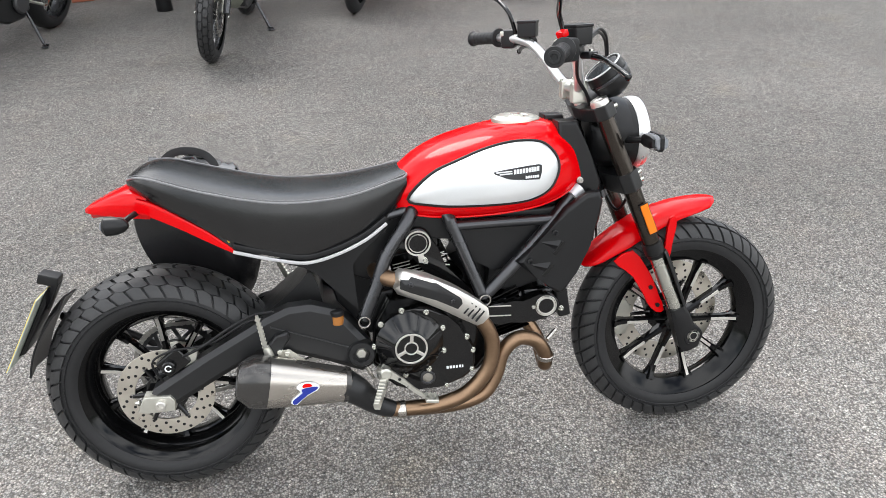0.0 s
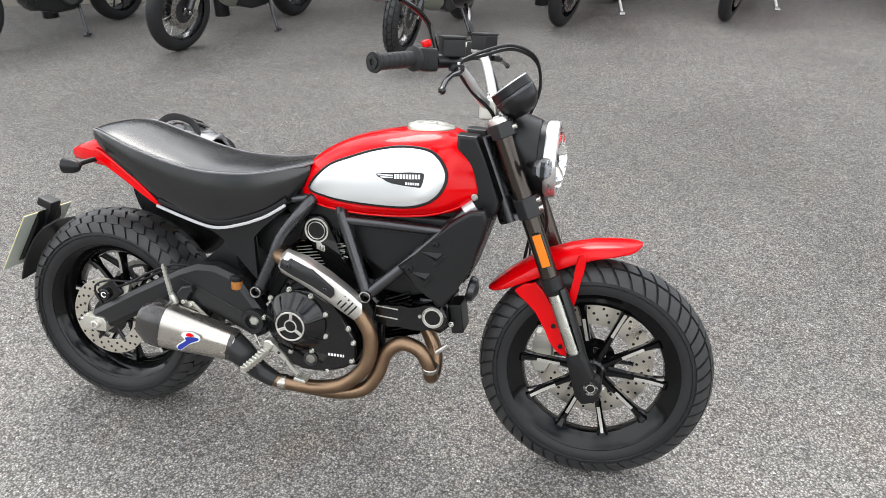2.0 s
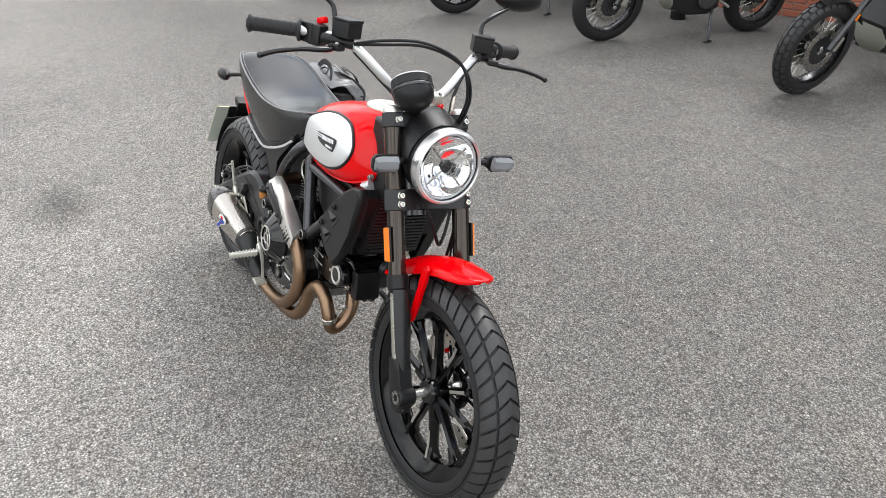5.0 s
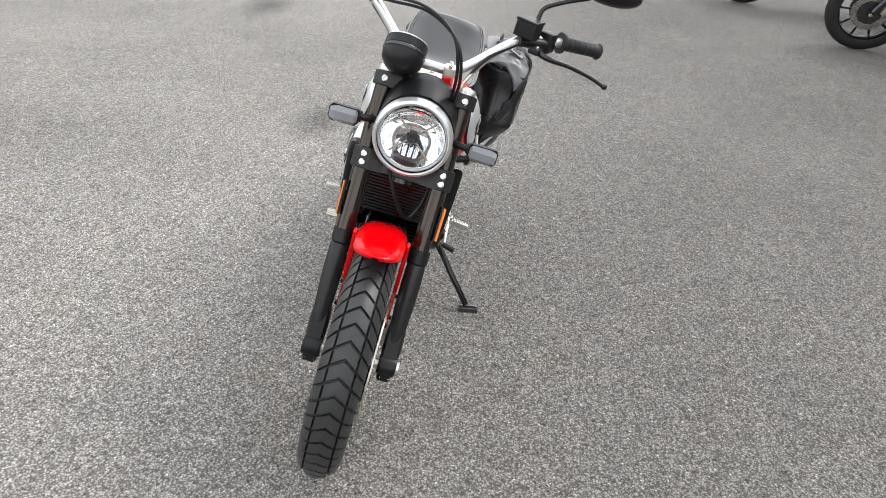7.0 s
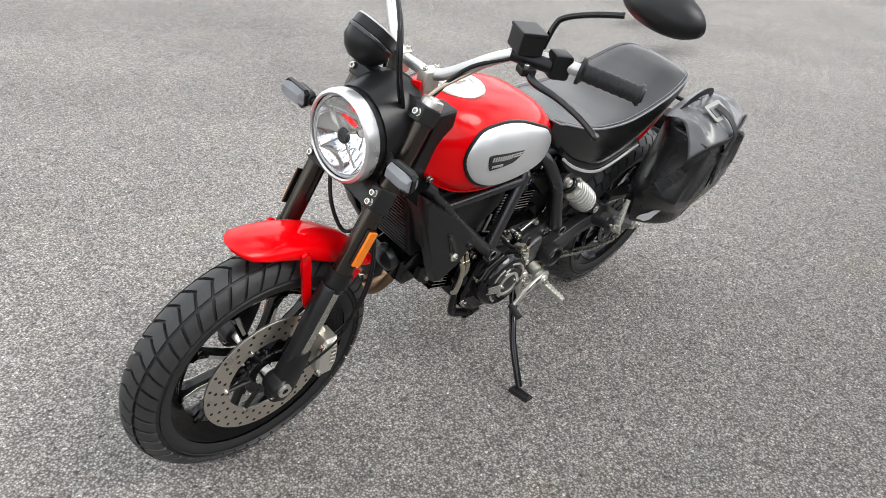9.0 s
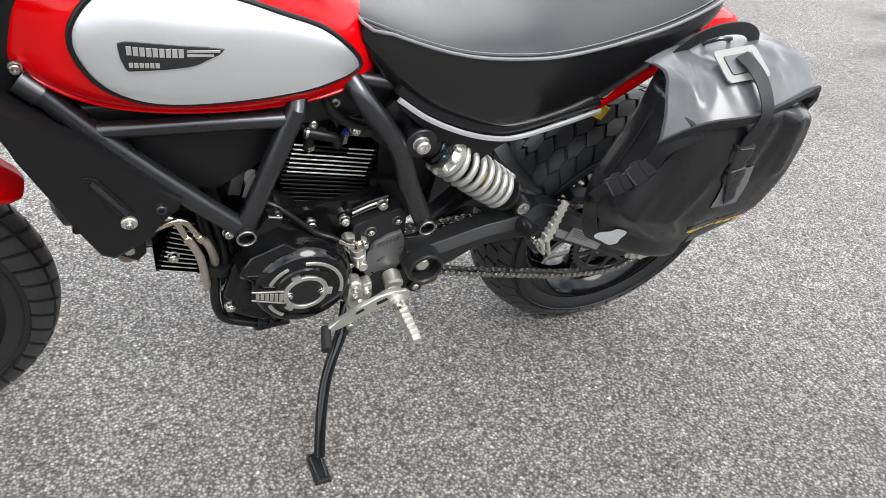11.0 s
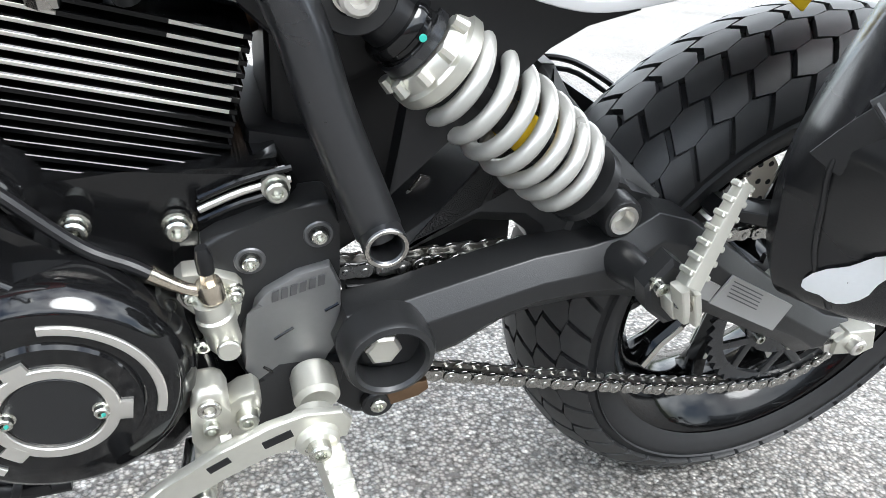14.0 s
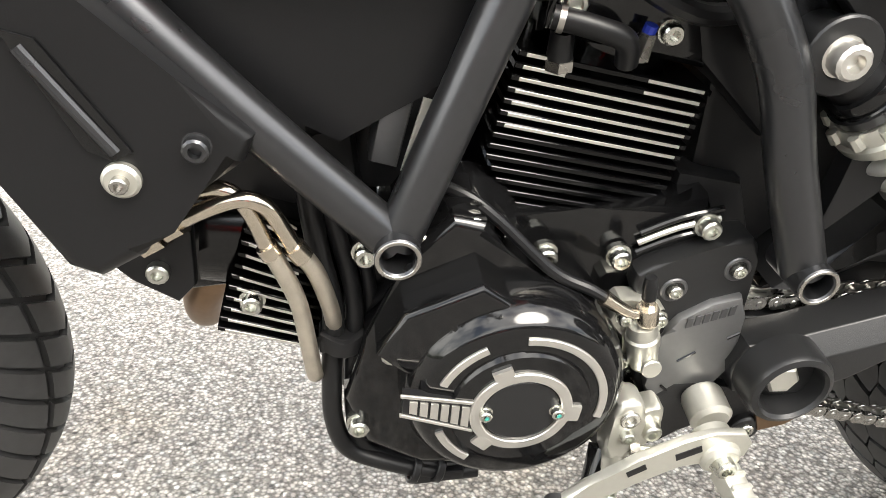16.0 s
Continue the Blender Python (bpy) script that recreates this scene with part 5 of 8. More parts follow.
for k in range(4):
    p = V(0.800 + 0.010 * k, -0.1955, 0.507 - 0.0085 * k)
    part("vent_slot", tube([p + V(-0.013, 0, -0.014), p + V(0.010, 0.002, 0.012)], 1.0, 8, 1, section=(0.0022, 0.002), up=(0, 1, 0)), MATTE, hs)
mf = part("muffler_link", tube([V(0.590, -0.170, 0.228), V(0.545, -0.176, 0.255), V(0.50, -0.185, 0.304), V(0.470, -0.188, 0.328)], [0.022, 0.027, 0.037, 0.041], 20, 6), CAST, bike, "black perforated exhaust link")
for k in range(7):
    p = V(0.548 - 0.013 * (k // 2), -0.2035 - 0.003 * (k // 2), 0.262 + 0.012 * (k // 2) + 0.014 * (k % 2))
    part("link_hole", disc(p, (0, -1, 0.15), 0.0048, 0.0035), MATTE, mf)
A, B = V(0.478, -0.187, 0.326), V(0.250, -0.212, 0.378)
ax = (B - A).normalized()
e2 = V(0, 1, 0)
e2 = (e2 - ax * e2.dot(ax)).normalized()
e1 = ax.cross(e2)


def muffler_ring(c, h, w):
    out = []
    for k in range(28):
        an = 2 * math.pi * k / 28
        ca, sa = math.cos(an), math.sin(an)
        out.append(c + e1 * h * math.copysign(abs(ca) ** 0.8, ca) + e2 * w * math.copysign(abs(sa) ** 0.8, sa))
    return out


mu = part("muffler", loft([muffler_ring(A + ax * d, h, w) for d, h, w in ((-0.004, 0.038, 0.035), (0.0, 0.0425, 0.038), (0.008, 0.0435, 0.039), (0.10, 0.054, 0.046), (0.195, 0.065, 0.052), (0.202, 0.0655, 0.0525))]), TITAN, bike, "brushed metal silencer with blue badge", 40)
part("end_cap", loft([muffler_ring(A + ax * d, h, w) for d, h, w in ((0.200, 0.0665, 0.0535), (0.206, 0.0672, 0.0540), (0.240, 0.0660, 0.0525), (0.272, 0.044, 0.040), (0.276, 0.038, 0.034), (0.258, 0.032, 0.029))]), CARBON, mu, "carbon fibre end cap")
part("front_band", loft([muffler_ring(A + ax * d, h, w) for d, h, w in ((-0.002, 0.0435, 0.039), (0.010, 0.0455, 0.0405))]), CARBON, mu)
for d, s in ((0.20, 1), (0.022, -1)):
    c = A + ax * d
    bolt(c - e2 * (0.036 + 0.05 * d) - e1 * s * 0.012, -e2, mu, 0.003, STEEL)
MP = A + ax * 0.115 - e2 * 0.0485
bd = part("blue_badge", slab([(-0.028, -0.014), (-0.018, -0.020), (0.002, -0.006), (0.026, 0.000), (0.030, 0.010), (0.014, 0.020), (-0.006, 0.020), (-0.012, 0.012), (-0.004, 0.004), (-0.022, -0.006)], -0.002, 0.002, Matrix.Translation(MP + V(0, -0.002, 0)) @ pose(0, 0, 0, 0, -6, 3) @ Matrix.Diagonal((1.3, 1, 1.35, 1)), 0.0008, 2), WHITE, mu, "blue and white badge")
part("badge_field", slab([(-0.025, -0.014), (-0.018, -0.018), (0.004, -0.004), (0.024, 0.002), (0.026, 0.008), (0.010, 0.010), (-0.004, 0.009), (-0.002, 0.002), (-0.020, -0.007)], -0.0022, 0.0022, Matrix.Translation(MP + V(0, -0.0032, 0)) @ pose(0, 0, 0, 0, -6, 3) @ Matrix.Diagonal((1.3, 1, 1.35, 1)), 0.0006, 2), BLUE, bd)
part("badge_top", slab([(0.000, 0.012), (0.018, 0.011), (0.012, 0.018), (0.002, 0.018)], -0.0022, 0.0022, Matrix.Translation(MP + V(0, -0.0032, 0)) @ pose(0, 0, 0, 0, -6, 3) @ Matrix.Diagonal((1.3, 1, 1.35, 1)), 0.0006, 2), RED, bd)
part("muffler_bracket", slab([(0.40, 0.378), (0.34, 0.432), (0.318, 0.430), (0.300, 0.415), (0.352, 0.408), (0.395, 0.372)], -0.165, -0.160, None, 0.001), ALU, bike, "bare aluminium silencer bracket")
bolt(V(0.335, -0.166, 0.422), (0, -1, 0), bike, 0.007)

# ---- swing arm, chain and shock ----
sw = part("swingarm", plate([(-0.020, 0.322), (-0.008, 0.350), (0.135, 0.432), (0.287, 0.512), (0.346, 0.536), (0.403, 0.538), (0.470, 0.515), (0.535, 0.430), (0.556, 0.395), (0.550, 0.352), (0.520, 0.336), (0.440, 0.372), (0.360, 0.404), (0.267, 0.418), (0.154, 0.360), (0.050, 0.303), (-0.010, 0.294)], -0.105, -0.150, 0.014), CAST, bike, "black cast aluminium swing arm")
part("arm_seam", tube([V(0.300, -0.1512, 0.492), V(0.405, -0.1512, 0.450), V(0.490, -0.1512, 0.414)], 0.0022, 6, 4), CAST, sw)
part("swingarm_arm", plate([(-0.012, 0.332), (0.029, 0.343), (0.091, 0.375), (0.183, 0.432), (0.216, 0.452), (0.256, 0.475), (0.292, 0.484), (0.320, 0.464), (0.350, 0.454), (0.397, 0.447), (0.441, 0.434), (0.483, 0.421), (0.512, 0.412), (0.552, 0.404), (0.560, 0.378), (0.552, 0.352), (0.520, 0.343), (0.493, 0.345), (0.453, 0.360), (0.418, 0.384), (0.390, 0.394), (0.351, 0.399), (0.309, 0.399), (0.262, 0.390), (0.193, 0.364), (0.076, 0.311), (0.045, 0.292), (-0.006, 0.294)], 0.106, 0.152, 0.018), CAST, sw)
part("swingarm_bridge", plate([(0.520, 0.432), (0.434, 0.502), (0.425, 0.560), (0.411, 0.594), (0.400, 0.594), (0.380, 0.569), (0.339, 0.534), (0.300, 0.505), (0.262, 0.476), (0.270, 0.440), (0.380, 0.430), (0.391, 0.447), (0.405, 0.457), (0.440, 0.460), (0.490, 0.434)], -0.060, 0.108, 0.014), CAST, sw)
part("arm_recess", slab([(0.500, 0.424), (0.440, 0.461), (0.392, 0.452), (0.385, 0.400), (0.500, 0.396)], -0.05, 0.070, None, 0.004, 1, 2), MATTE, sw)
part("chain_slider", slab([(0.545, 0.408), (0.50, 0.404), (0.40, 0.410), (0.40, 0.400), (0.50, 0.392), (0.545, 0.396)], 0.080, 0.104, None, 0.002, 1), MATTE, sw)
for s in (-1, 1):
    py, pz = (0.160, 0.380) if s > 0 else (-0.150, 0.392)
    pv = part("pivot_boss", lathe([(0.0, -0.016), (0.0265, -0.016), (0.0275, 0.008), (0.030, 0.011), (0.0345, 0.009), (0.037, 0.004), (0.038, -0.02)] if s > 0 else [(0.022, 0.0), (0.022, 0.012), (0.032, 0.012), (0.036, 0.006), (0.037, -0.02), (0.0, -0.02)], V(0.521, py, pz), (0, s, 0), 36), CAST, sw)
    part("pivot_bolt", lathe([(0, 0.000), (0.0125, 0.000), (0.0150, -0.002), (0.0150, -0.008), (0.0205, -0.009), (0.0215, -0.018), (0, -0.018)] if s > 0 else [(0, 0.004), (0.012, 0.004), (0.0155, 0.001), (0.016, -0.008), (0, -0.008)], V(0.521 + (0.004 if s > 0 else 0), py, pz + (0.003 if s > 0 else 0)), (0, s, 0), 6), ALU, pv)
    ad = part("chain_adjuster", slab([(-0.050, 0.300), (-0.030, 0.338), (0.035, 0.335), (0.045, 0.320), (0.040, 0.292), (-0.030, 0.292)] if s < 0 else [(-0.048, 0.302), (-0.034, 0.330), (0.004, 0.331), (0.016, 0.318), (0.012, 0.300), (-0.034, 0.296)], s * 0.158, s * 0.118, None, 0.004, 1), ALU, bike, "bare aluminium axle adjuster block")
    bolt(V(-0.052, s * 0.136, 0.315), (-1, 0, 0), ad, 0.006)
    bolt(V(0.010 if s < 0 else -0.008, s * 0.159, 0.315), (0, s, 0), ad, 0.013 if s < 0 else 0.010, MACHINED)
part("warning_sticker", slab([(0.199, 0.4215), (0.106, 0.377), (0.116, 0.346), (0.213, 0.3915)], 0.1542, 0.1515, None, 0.0003), LABELGREY, sw, "pale grey warning sticker")
part("warning_sticker", slab([(0.248, 0.430), (0.209, 0.411), (0.215, 0.394), (0.236, 0.403)], 0.1542, 0.1515, None, 0.0003), LABELGREY, sw)
for k in range(5):
    part("lettering_bar", slab([(0.196, 0.4150 - 0.0042 * k), (0.152, 0.3938 - 0.0042 * k), (0.152, 0.3949 - 0.0042 * k), (0.196, 0.4161 - 0.0042 * k)], 0.1546, 0.1540, None, 0.0), GREYCAST, sw)
mt = part("engine_mount", slab([(0.565, 0.37), (0.535, 0.34), (0.507, 0.305), (0.498, 0.285), (0.508, 0.268), (0.530, 0.272), (0.570, 0.305), (0.590, 0.34)], 0.118, 0.080, None, 0.006, 1, 2), CAST, bike, "black cast lower engine mount")
part("mount_eye", ring(V(0.511, 0.112, 0.287), (0, 1, 0), 0.006, 0.015, 0.014, 0.002, 24), CAST, mt)
bolt(V(0.511, 0.122, 0.287), (0, 1, 0), mt, 0.0075)
part("stand_hook_plate", slab([(0.508, 0.307), (0.469, 0.312), (0.466, 0.302), (0.475, 0.294), (0.500, 0.287)], 0.128, 0.120, None, 0.002, 1), BRONZE, bike, "brown tinted steel hook plate")
# shock
ST, SB = V(0.565, 0.113, 0.648), V(0.329, 0.118, 0.481)
d = (SB - ST).normalized()
L = (SB - ST).length
shock = part("shock_absorber", tube([ST + d * 0.02, ST + d * 0.085], 0.021, 24, 1), MATTE, bike, "rear shock absorber with a silver coil spring")
part("damper_rod", tube([ST + d * 0.07, SB], 0.014, 20, 1), MATTE, shock)
part("top_eye", lathe([(0.010, -0.018), (0.021, -0.018), (0.022, 0.014), (0.018, 0.018), (0.010, 0.018)], ST, (0, 1, 0), 28), CAST, shock)
bolt(ST + V(0, 0.024, 0), (0, 1, 0), shock, 0.0125, MACHINED)
part("bottom_eye", lathe([(0.011, -0.024), (0.018, -0.024), (0.0185, 0.020), (0.0165, 0.024), (0.011, 0.024)], SB, (0, 1, 0), 28), CAST, shock)
part("hollow_bolt", lathe([(0.0, 0.012), (0.0085, 0.013), (0.0095, 0.025), (0.0125, 0.026), (0.0135, 0.023), (0.0135, 0.016)], SB, (0, 1, 0), 24), MACHINED, shock)
part("preload_ring", tube([ST + d * 0.052, ST + d * 0.060], 0.029, 24, 1), SATIN, shock)
collar = part("preload_ring", lathe([(0.022, 0.0), (0.030, 0.0), (0.0335, 0.004), (0.0355, 0.010), (0.0385, 0.012), (0.0390, 0.020), (0.037, 0.023), (0.022, 0.023)], ST + d * 0.062, d, 32), ALU, shock, "notched bare metal spring collar")
_a, _u, _w = basis(d)
for k in range(10):
    an = 2 * math.pi * k / 10
    o = _u * math.cos(an) + _w * math.sin(an)
    part("collar_tooth", tube([ST + d * 0.060 + o * 0.0335, ST + d * 0.070 + o * 0.0355], [0.0042, 0.0050], 8, 1), ALU, collar)
part("adjuster_ring", lathe([(0.020, 0.0), (0.026, 0.0), (0.0275, 0.003), (0.0275, 0.007), (0.025, 0.009), (0.025, 0.013), (0.0275, 0.015), (0.0275, 0.019), (0.020, 0.021)], ST + d * 0.038, d, 28), GLOSS, shock)
part("paint_dot", disc(ST + d * 0.048 + V(-0.004, 0.027, 0.004), (0, 1, 0.1), 0.0026, 0.0012, 0.0003, 12), GREEN, shock)
part("top_washer", ring(ST + V(0, 0.016, 0), (0, 1, 0), 0.014, 0.0275, 0.006, 0.0015, 32), CAST, shock)
part("spring_seat", tube([ST + d * (L - 0.045), ST + d * (L - 0.036)], 0.034, 24, 1), CAST, shock)
u = d.orthogonal().normalized()
w = d.cross(u)
coil = []
TURNS, N = 7.4, 32
for i in range(int(TURNS * N) + 1):
    a = 2 * math.pi * i / N
    f = i / (TURNS * N)
    g = 0.5 - 0.5 * math.cos(math.pi * f)
    f2 = 0.90 * f + 0.10 * (1 - (1 - f) ** 2.4)
    rad = 0.0320 + 0.0020 * math.sin(math.pi * f)
    coil.append(ST + d * (0.082 + (L - 0.046 - 0.088) * f2) + (u * math.cos(a) + w * math.sin(a)) * rad)
part("coil_spring", tube(coil, 0.0066, 12, 1), SPRING, shock, "silver painted coil spring")
part("yellow_label", ring(ST + d * 0.155, d, 0.0142, 0.0152, 0.022, 0.0003, 24), YELLOW, shock)
part("shock_bracket", slab([(0.535, 0.625), (0.59, 0.625), (0.625, 0.69), (0.60, 0.72), (0.55, 0.69)], 0.086, 0.098, None, 0.003), SATIN, bike)
part("shock_mount", tube([V(0.329, 0.085, 0.481), V(0.329, 0.118, 0.481)], [0.027, 0.022], 24, 1), CAST, sw)
part("shock_web", slab([(0.285, 0.485), (0.262, 0.470), (0.300, 0.445), (0.365, 0.445), (0.360, 0.475), (0.345, 0.500), (0.318, 0.503)], 0.112, 0.075, None, 0.008, 1, 1), CAST, sw)

# chain: alternate links on one mesh
CY = 0.092
sprR, sprF = V(0.012, CY, 0.315), V(0.600, CY, 0.374)
RR, RF = 0.115, 0.044
path = []
for i in range(0, 33):
    a = radians(96 + (264 - 96) * i / 32)
    path.append(sprR + V(RR * math.cos(a), 0, RR * math.sin(a)))
low = [path[-1], V(0.12, CY, 0.211), V(0.216, CY, 0.231), V(0.352, CY, 0.264), V(0.455, CY, 0.290), sprF + V(0.006, 0, -RF)]
path += curve_points(low, 8)[1:]
for i in range(1, 12):
    a = radians(-80 + 170 * i / 11)
    path.append(sprF + V(RF * math.cos(a), 0, RF * math.sin(a)))
path += curve_points([path[-1], V(0.50, CY, 0.419), V(0.395, CY, 0.424), V(0.2, CY, 0.428), path[0]], 8)[1:]
PITCH = 0.0159
stops, acc, need = [], 0.0, 0.0
for p, q in zip(path, path[1:]):
    ln = (q - p).length
    while need <= acc + ln:
        stops.append(p + (q - p) * ((need - acc) / ln))
        need += PITCH
    acc += ln


def link_mesh(gap, th):
    b = bmesh.new()
    for s in (-1, 1):
        pts = []
        for k in range(7):
            a = radians(90 + 180 * k / 6)
            pts.append((0.0072 * math.cos(a), 0.0072 * math.sin(a)))
        pts.append((PITCH / 2, -0.0050))
        for k in range(7):
            a = radians(-90 + 180 * k / 6)
            pts.append((PITCH + 0.0072 * math.cos(a), 0.0072 * math.sin(a)))
        pts.append((PITCH / 2, 0.0050))
        b = merge(b, slab(pts, s * gap, s * (gap + th), None, 0.0004, 1, 1))
    for x in (0, PITCH):
        disc(V(x, -gap - th - 0.001, 0), (0, 1, 0), 0.0030, 2 * (gap + th) + 0.002, 0.0005, 8, b)
    return b


chain = part("chain", tube([p + V(0, 0, 0) for p in path], 0.0036, 6, 1, True), CHAINSTEEL, bike, "greased steel drive chain")
outer = part("chain_link", link_mesh(0.0076, 0.002), CHAINSTEEL, chain)
inner = part("chain_link", link_mesh(0.0050, 0.002), CHAINSTEEL, chain)
for i, (p, q) in enumerate(zip(stops, stops[1:])):
    dv = (q - p).normalized()
    m = Matrix.Translation(p) @ Matrix(((dv.x, 0, -dv.z), (0, 1, 0), (dv.z, 0, dv.x))).to_4x4()
    if i < 2:
        (outer, inner)[i].matrix_basis = m
    else:
        again((outer, inner)[i % 2], m)
teeth = []
for k in range(92):
    a = 2 * math.pi * k / 92
    r = RR + (0.003 if k % 2 else -0.004)
    teeth.append((0.012 + r * math.cos(a), 0.315 + r * math.sin(a)))
tooth_rows = []
for yy, k0 in ((CY - 0.003, 0), (CY + 0.003, 0), (CY + 0.003, 1), (CY - 0.003, 1)):
    tooth_rows.append([V(x, yy, z) if k0 == 0 else V(0.012 + 0.098 * math.cos(2 * math.pi * i / 92), yy, 0.315 + 0.098 * math.sin(2 * math.pi * i / 92)) for i, (x, z) in enumerate(teeth)])
spk = part("rear_sprocket", loft(tooth_rows, True, False), SATIN, rw, "dark open rear sprocket")
part("sprocket_hub", ring(V(0.012, CY - 0.003, 0.315), (0, 1, 0), 0.036, 0.066, 0.006, 0.0008, 40), SATIN, spk)
for k in range(6):
    a = 2 * math.pi * k / 6 + 0.3
    for q in (-0.26, 0.26):
        part("sprocket_arm", tube([V(0.012 + 0.062 * math.cos(a), CY, 0.315 + 0.062 * math.sin(a)), V(0.012 + 0.101 * math.cos(a + q), CY, 0.315 + 0.101 * math.sin(a + q))], 1.0, 8, 1, section=(0.0055, 0.0029), up=(0, 1, 0)), SATIN, spk)
    bolt(V(0.012 + 0.055 * math.cos(a), CY + 0.004, 0.315 + 0.055 * math.sin(a)), (0, 1, 0), spk, 0.006)
part("chain_guard", slab([(0.20, 0.455), (0.12, 0.440), (0.02, 0.436), (0.02, 0.444), (0.12, 0.450), (0.19, 0.468)], 0.112, 0.075, None, 0.003), MATTE, bike)
part("hub_plate", disc(RW + V(0, 0.052, 0), (0, 1, 0), 0.062, 0.035, 0.004, 32), ALU, rw)

# rear brake
cal = part("rear_caliper", box((0.050, -0.118, 0.415), (0.075, 0.040, 0.055), (0, -35, 0), 0.008), GLOSS, bike, "black rear brake caliper")
part("caliper_cap", lathe([(0, 0.012), (0.014, 0.012), (0.017, 0.009), (0.017, 0)], V(0.040, -0.138, 0.408), (0, -1, 0), 28), GLOSS, cal)
part("logo_mark", ring(V(0.040, -0.150, 0.408), (0, -1, 0), 0.006, 0.009, 0.0012, 0.0002, 24, None, 20, 300), WHITE, cal)
part("caliper_bracket", slab([(0.02, 0.345), (0.10, 0.395), (0.115, 0.445), (0.09, 0.44), (0.05, 0.38)], -0.128, -0.110, None, 0.004), ALU, cal)
part("brake_pipe", tube([V(0.075, -0.135, 0.43), V(0.13, -0.140, 0.455), V(0.20, -0.135, 0.495), V(0.27, -0.125, 0.520), V(0.36, -0.118, 0.512), V(0.46, -0.125, 0.480), V(0.50, -0.12, 0.47)], 0.0038, 8, 6), MATTE, bike)
part("sensor_wire", tube([V(0.02, -0.130, 0.36), V(0.0, -0.135, 0.42), V(0.05, -0.14, 0.45), V(0.15, -0.137, 0.46), V(0.25, -0.128, 0.505), V(0.34, -0.12, 0.500), V(0.42, -0.125, 0.49)], 0.003, 8, 6), MATTE, bike)
res = part("brake_reservoir", lathe([(0, 0), (0.015, 0), (0.016, 0.003), (0.016, 0.024), (0, 0.024)], V(0.468, -0.140, 0.478), (0, 0, 1), 24), BROWNFLUID, bike, "amber rear brake fluid reservoir")
part("reservoir_cap", lathe([(0.017, 0), (0.018, 0.002), (0.018, 0.011), (0.014, 0.014), (0, 0.014)], V(0.468, -0.140, 0.502), (0, 0, 1), 24), MATTE, res)
part("reservoir_pipe", tube([V(0.468, -0.14, 0.478), V(0.470, -0.14, 0.458), V(0.50, -0.135, 0.44)], 0.0045, 8, 4), MATTE, res)
part("connector", tube([V(0.432, -0.142, 0.455), V(0.430, -0.142, 0.482)], 0.0055, 10, 1), ALU, bike)

# ---- foot rests, side stand, levers ----


def ridged_peg(a, b, r, parent, taper=0.2, name="foot_peg", label="ridged bare aluminium foot rest"):
    a, b = Vector(a), Vector(b)
    dd = (b - a).normalized()
    side = V(0, 0, 1) if abs(dd.z) < 0.7 else V(1, 0, 0)
    side = (side - dd * side.dot(dd)).normalized()
    third = dd.cross(side)
    pg = part(name, tube([a, a + (b - a) * 0.5, b], [1.0, 1.0 - taper * 0.5, 1.0 - taper], 12, 1, section=(r * 0.9, r * 0.85), up=side), ALU, parent, label)
    rot = Matrix((dd, side, third)).transposed().to_4x4()
    for k in range(int((b - a).length / 0.0115)):
        f = 1 - taper * k * 0.0115 / (b - a).length
        for q in (-1, 1):
            c = a + dd * (0.010 + 0.0115 * k) + side * q * r * 0.86 * f
            bmr = box((0, 0, 0), (0.0046, 0.0046, r * 1.5 * f), (0, 0, 0), 0.001, 1)
            bmesh.ops.transform(bmr, matrix=Matrix.Translation(c) @ rot, verts=bmr.verts)
            part("ridge", bmr, ALU, pg)
    return pg


ridged_peg((0.570, 0.190, 0.312), (0.562, 0.268, 0.300), 0.0125, bike)
ridged_peg((0.573, -0.185, 0.322), (0.545, -0.270, 0.300), 0.012, bike)
ridged_peg((0.328, 0.231, 0.482), (0.299, 0.215, 0.557), 0.0092, bike, 0.36)
ridged_peg((0.286, -0.180, 0.445), (0.276, -0.195, 0.545), 0.0062, bike)
hg = part("peg_bracket", plate([(0.334, 0.494), (0.349, 0.468), (0.340, 0.446), (0.318, 0.430), (0.296, 0.436), (0.304, 0.458), (0.318, 0.484)], 0.198, 0.216, 0.004), CAST, bike, "black cast passenger foot rest bracket")
bolt(V(0.339, 0.217, 0.471), (0, 1, 0), hg, 0.0062)
for q in (-1, 1):
    dq = V(0.83, 0.20, 0.40).normalized() * 0.0092 * q
    part("peg_clevis", tube([V(0.330, 0.232, 0.480) + dq, V(0.325, 0.234, 0.466) + dq, V(0.320, 0.236, 0.452) + dq], [1.0, 1.0, 0.75], 12, 3, section=(0.0036, 0.0085), up=(0.1, 0.9, 0.3)), ALU, hg, "forked aluminium clevis")
part("clevis_pin", tube([V(0.335, 0.236, 0.470), V(0.313, 0.232, 0.460)], 0.0042, 12, 1), STEEL, hg)
part("bracket_stem", tube([V(0.322, 0.140, 0.442), V(0.325, 0.200, 0.456)], [0.018, 0.013], 16, 1), CAST, hg)
part("clevis_block", box((0.322, 0.222, 0.462), (0.024, 0.020, 0.022), (0, 25, 0), 0.004), ALU, hg)
hg = part("peg_bracket", slab([(0.300, 0.402), (0.282, 0.408), (0.289, 0.446), (0.312, 0.474), (0.342, 0.480), (0.345, 0.462), (0.320, 0.432)], -0.148, -0.172, None, 0.004, 1, 1), CAST, bike)
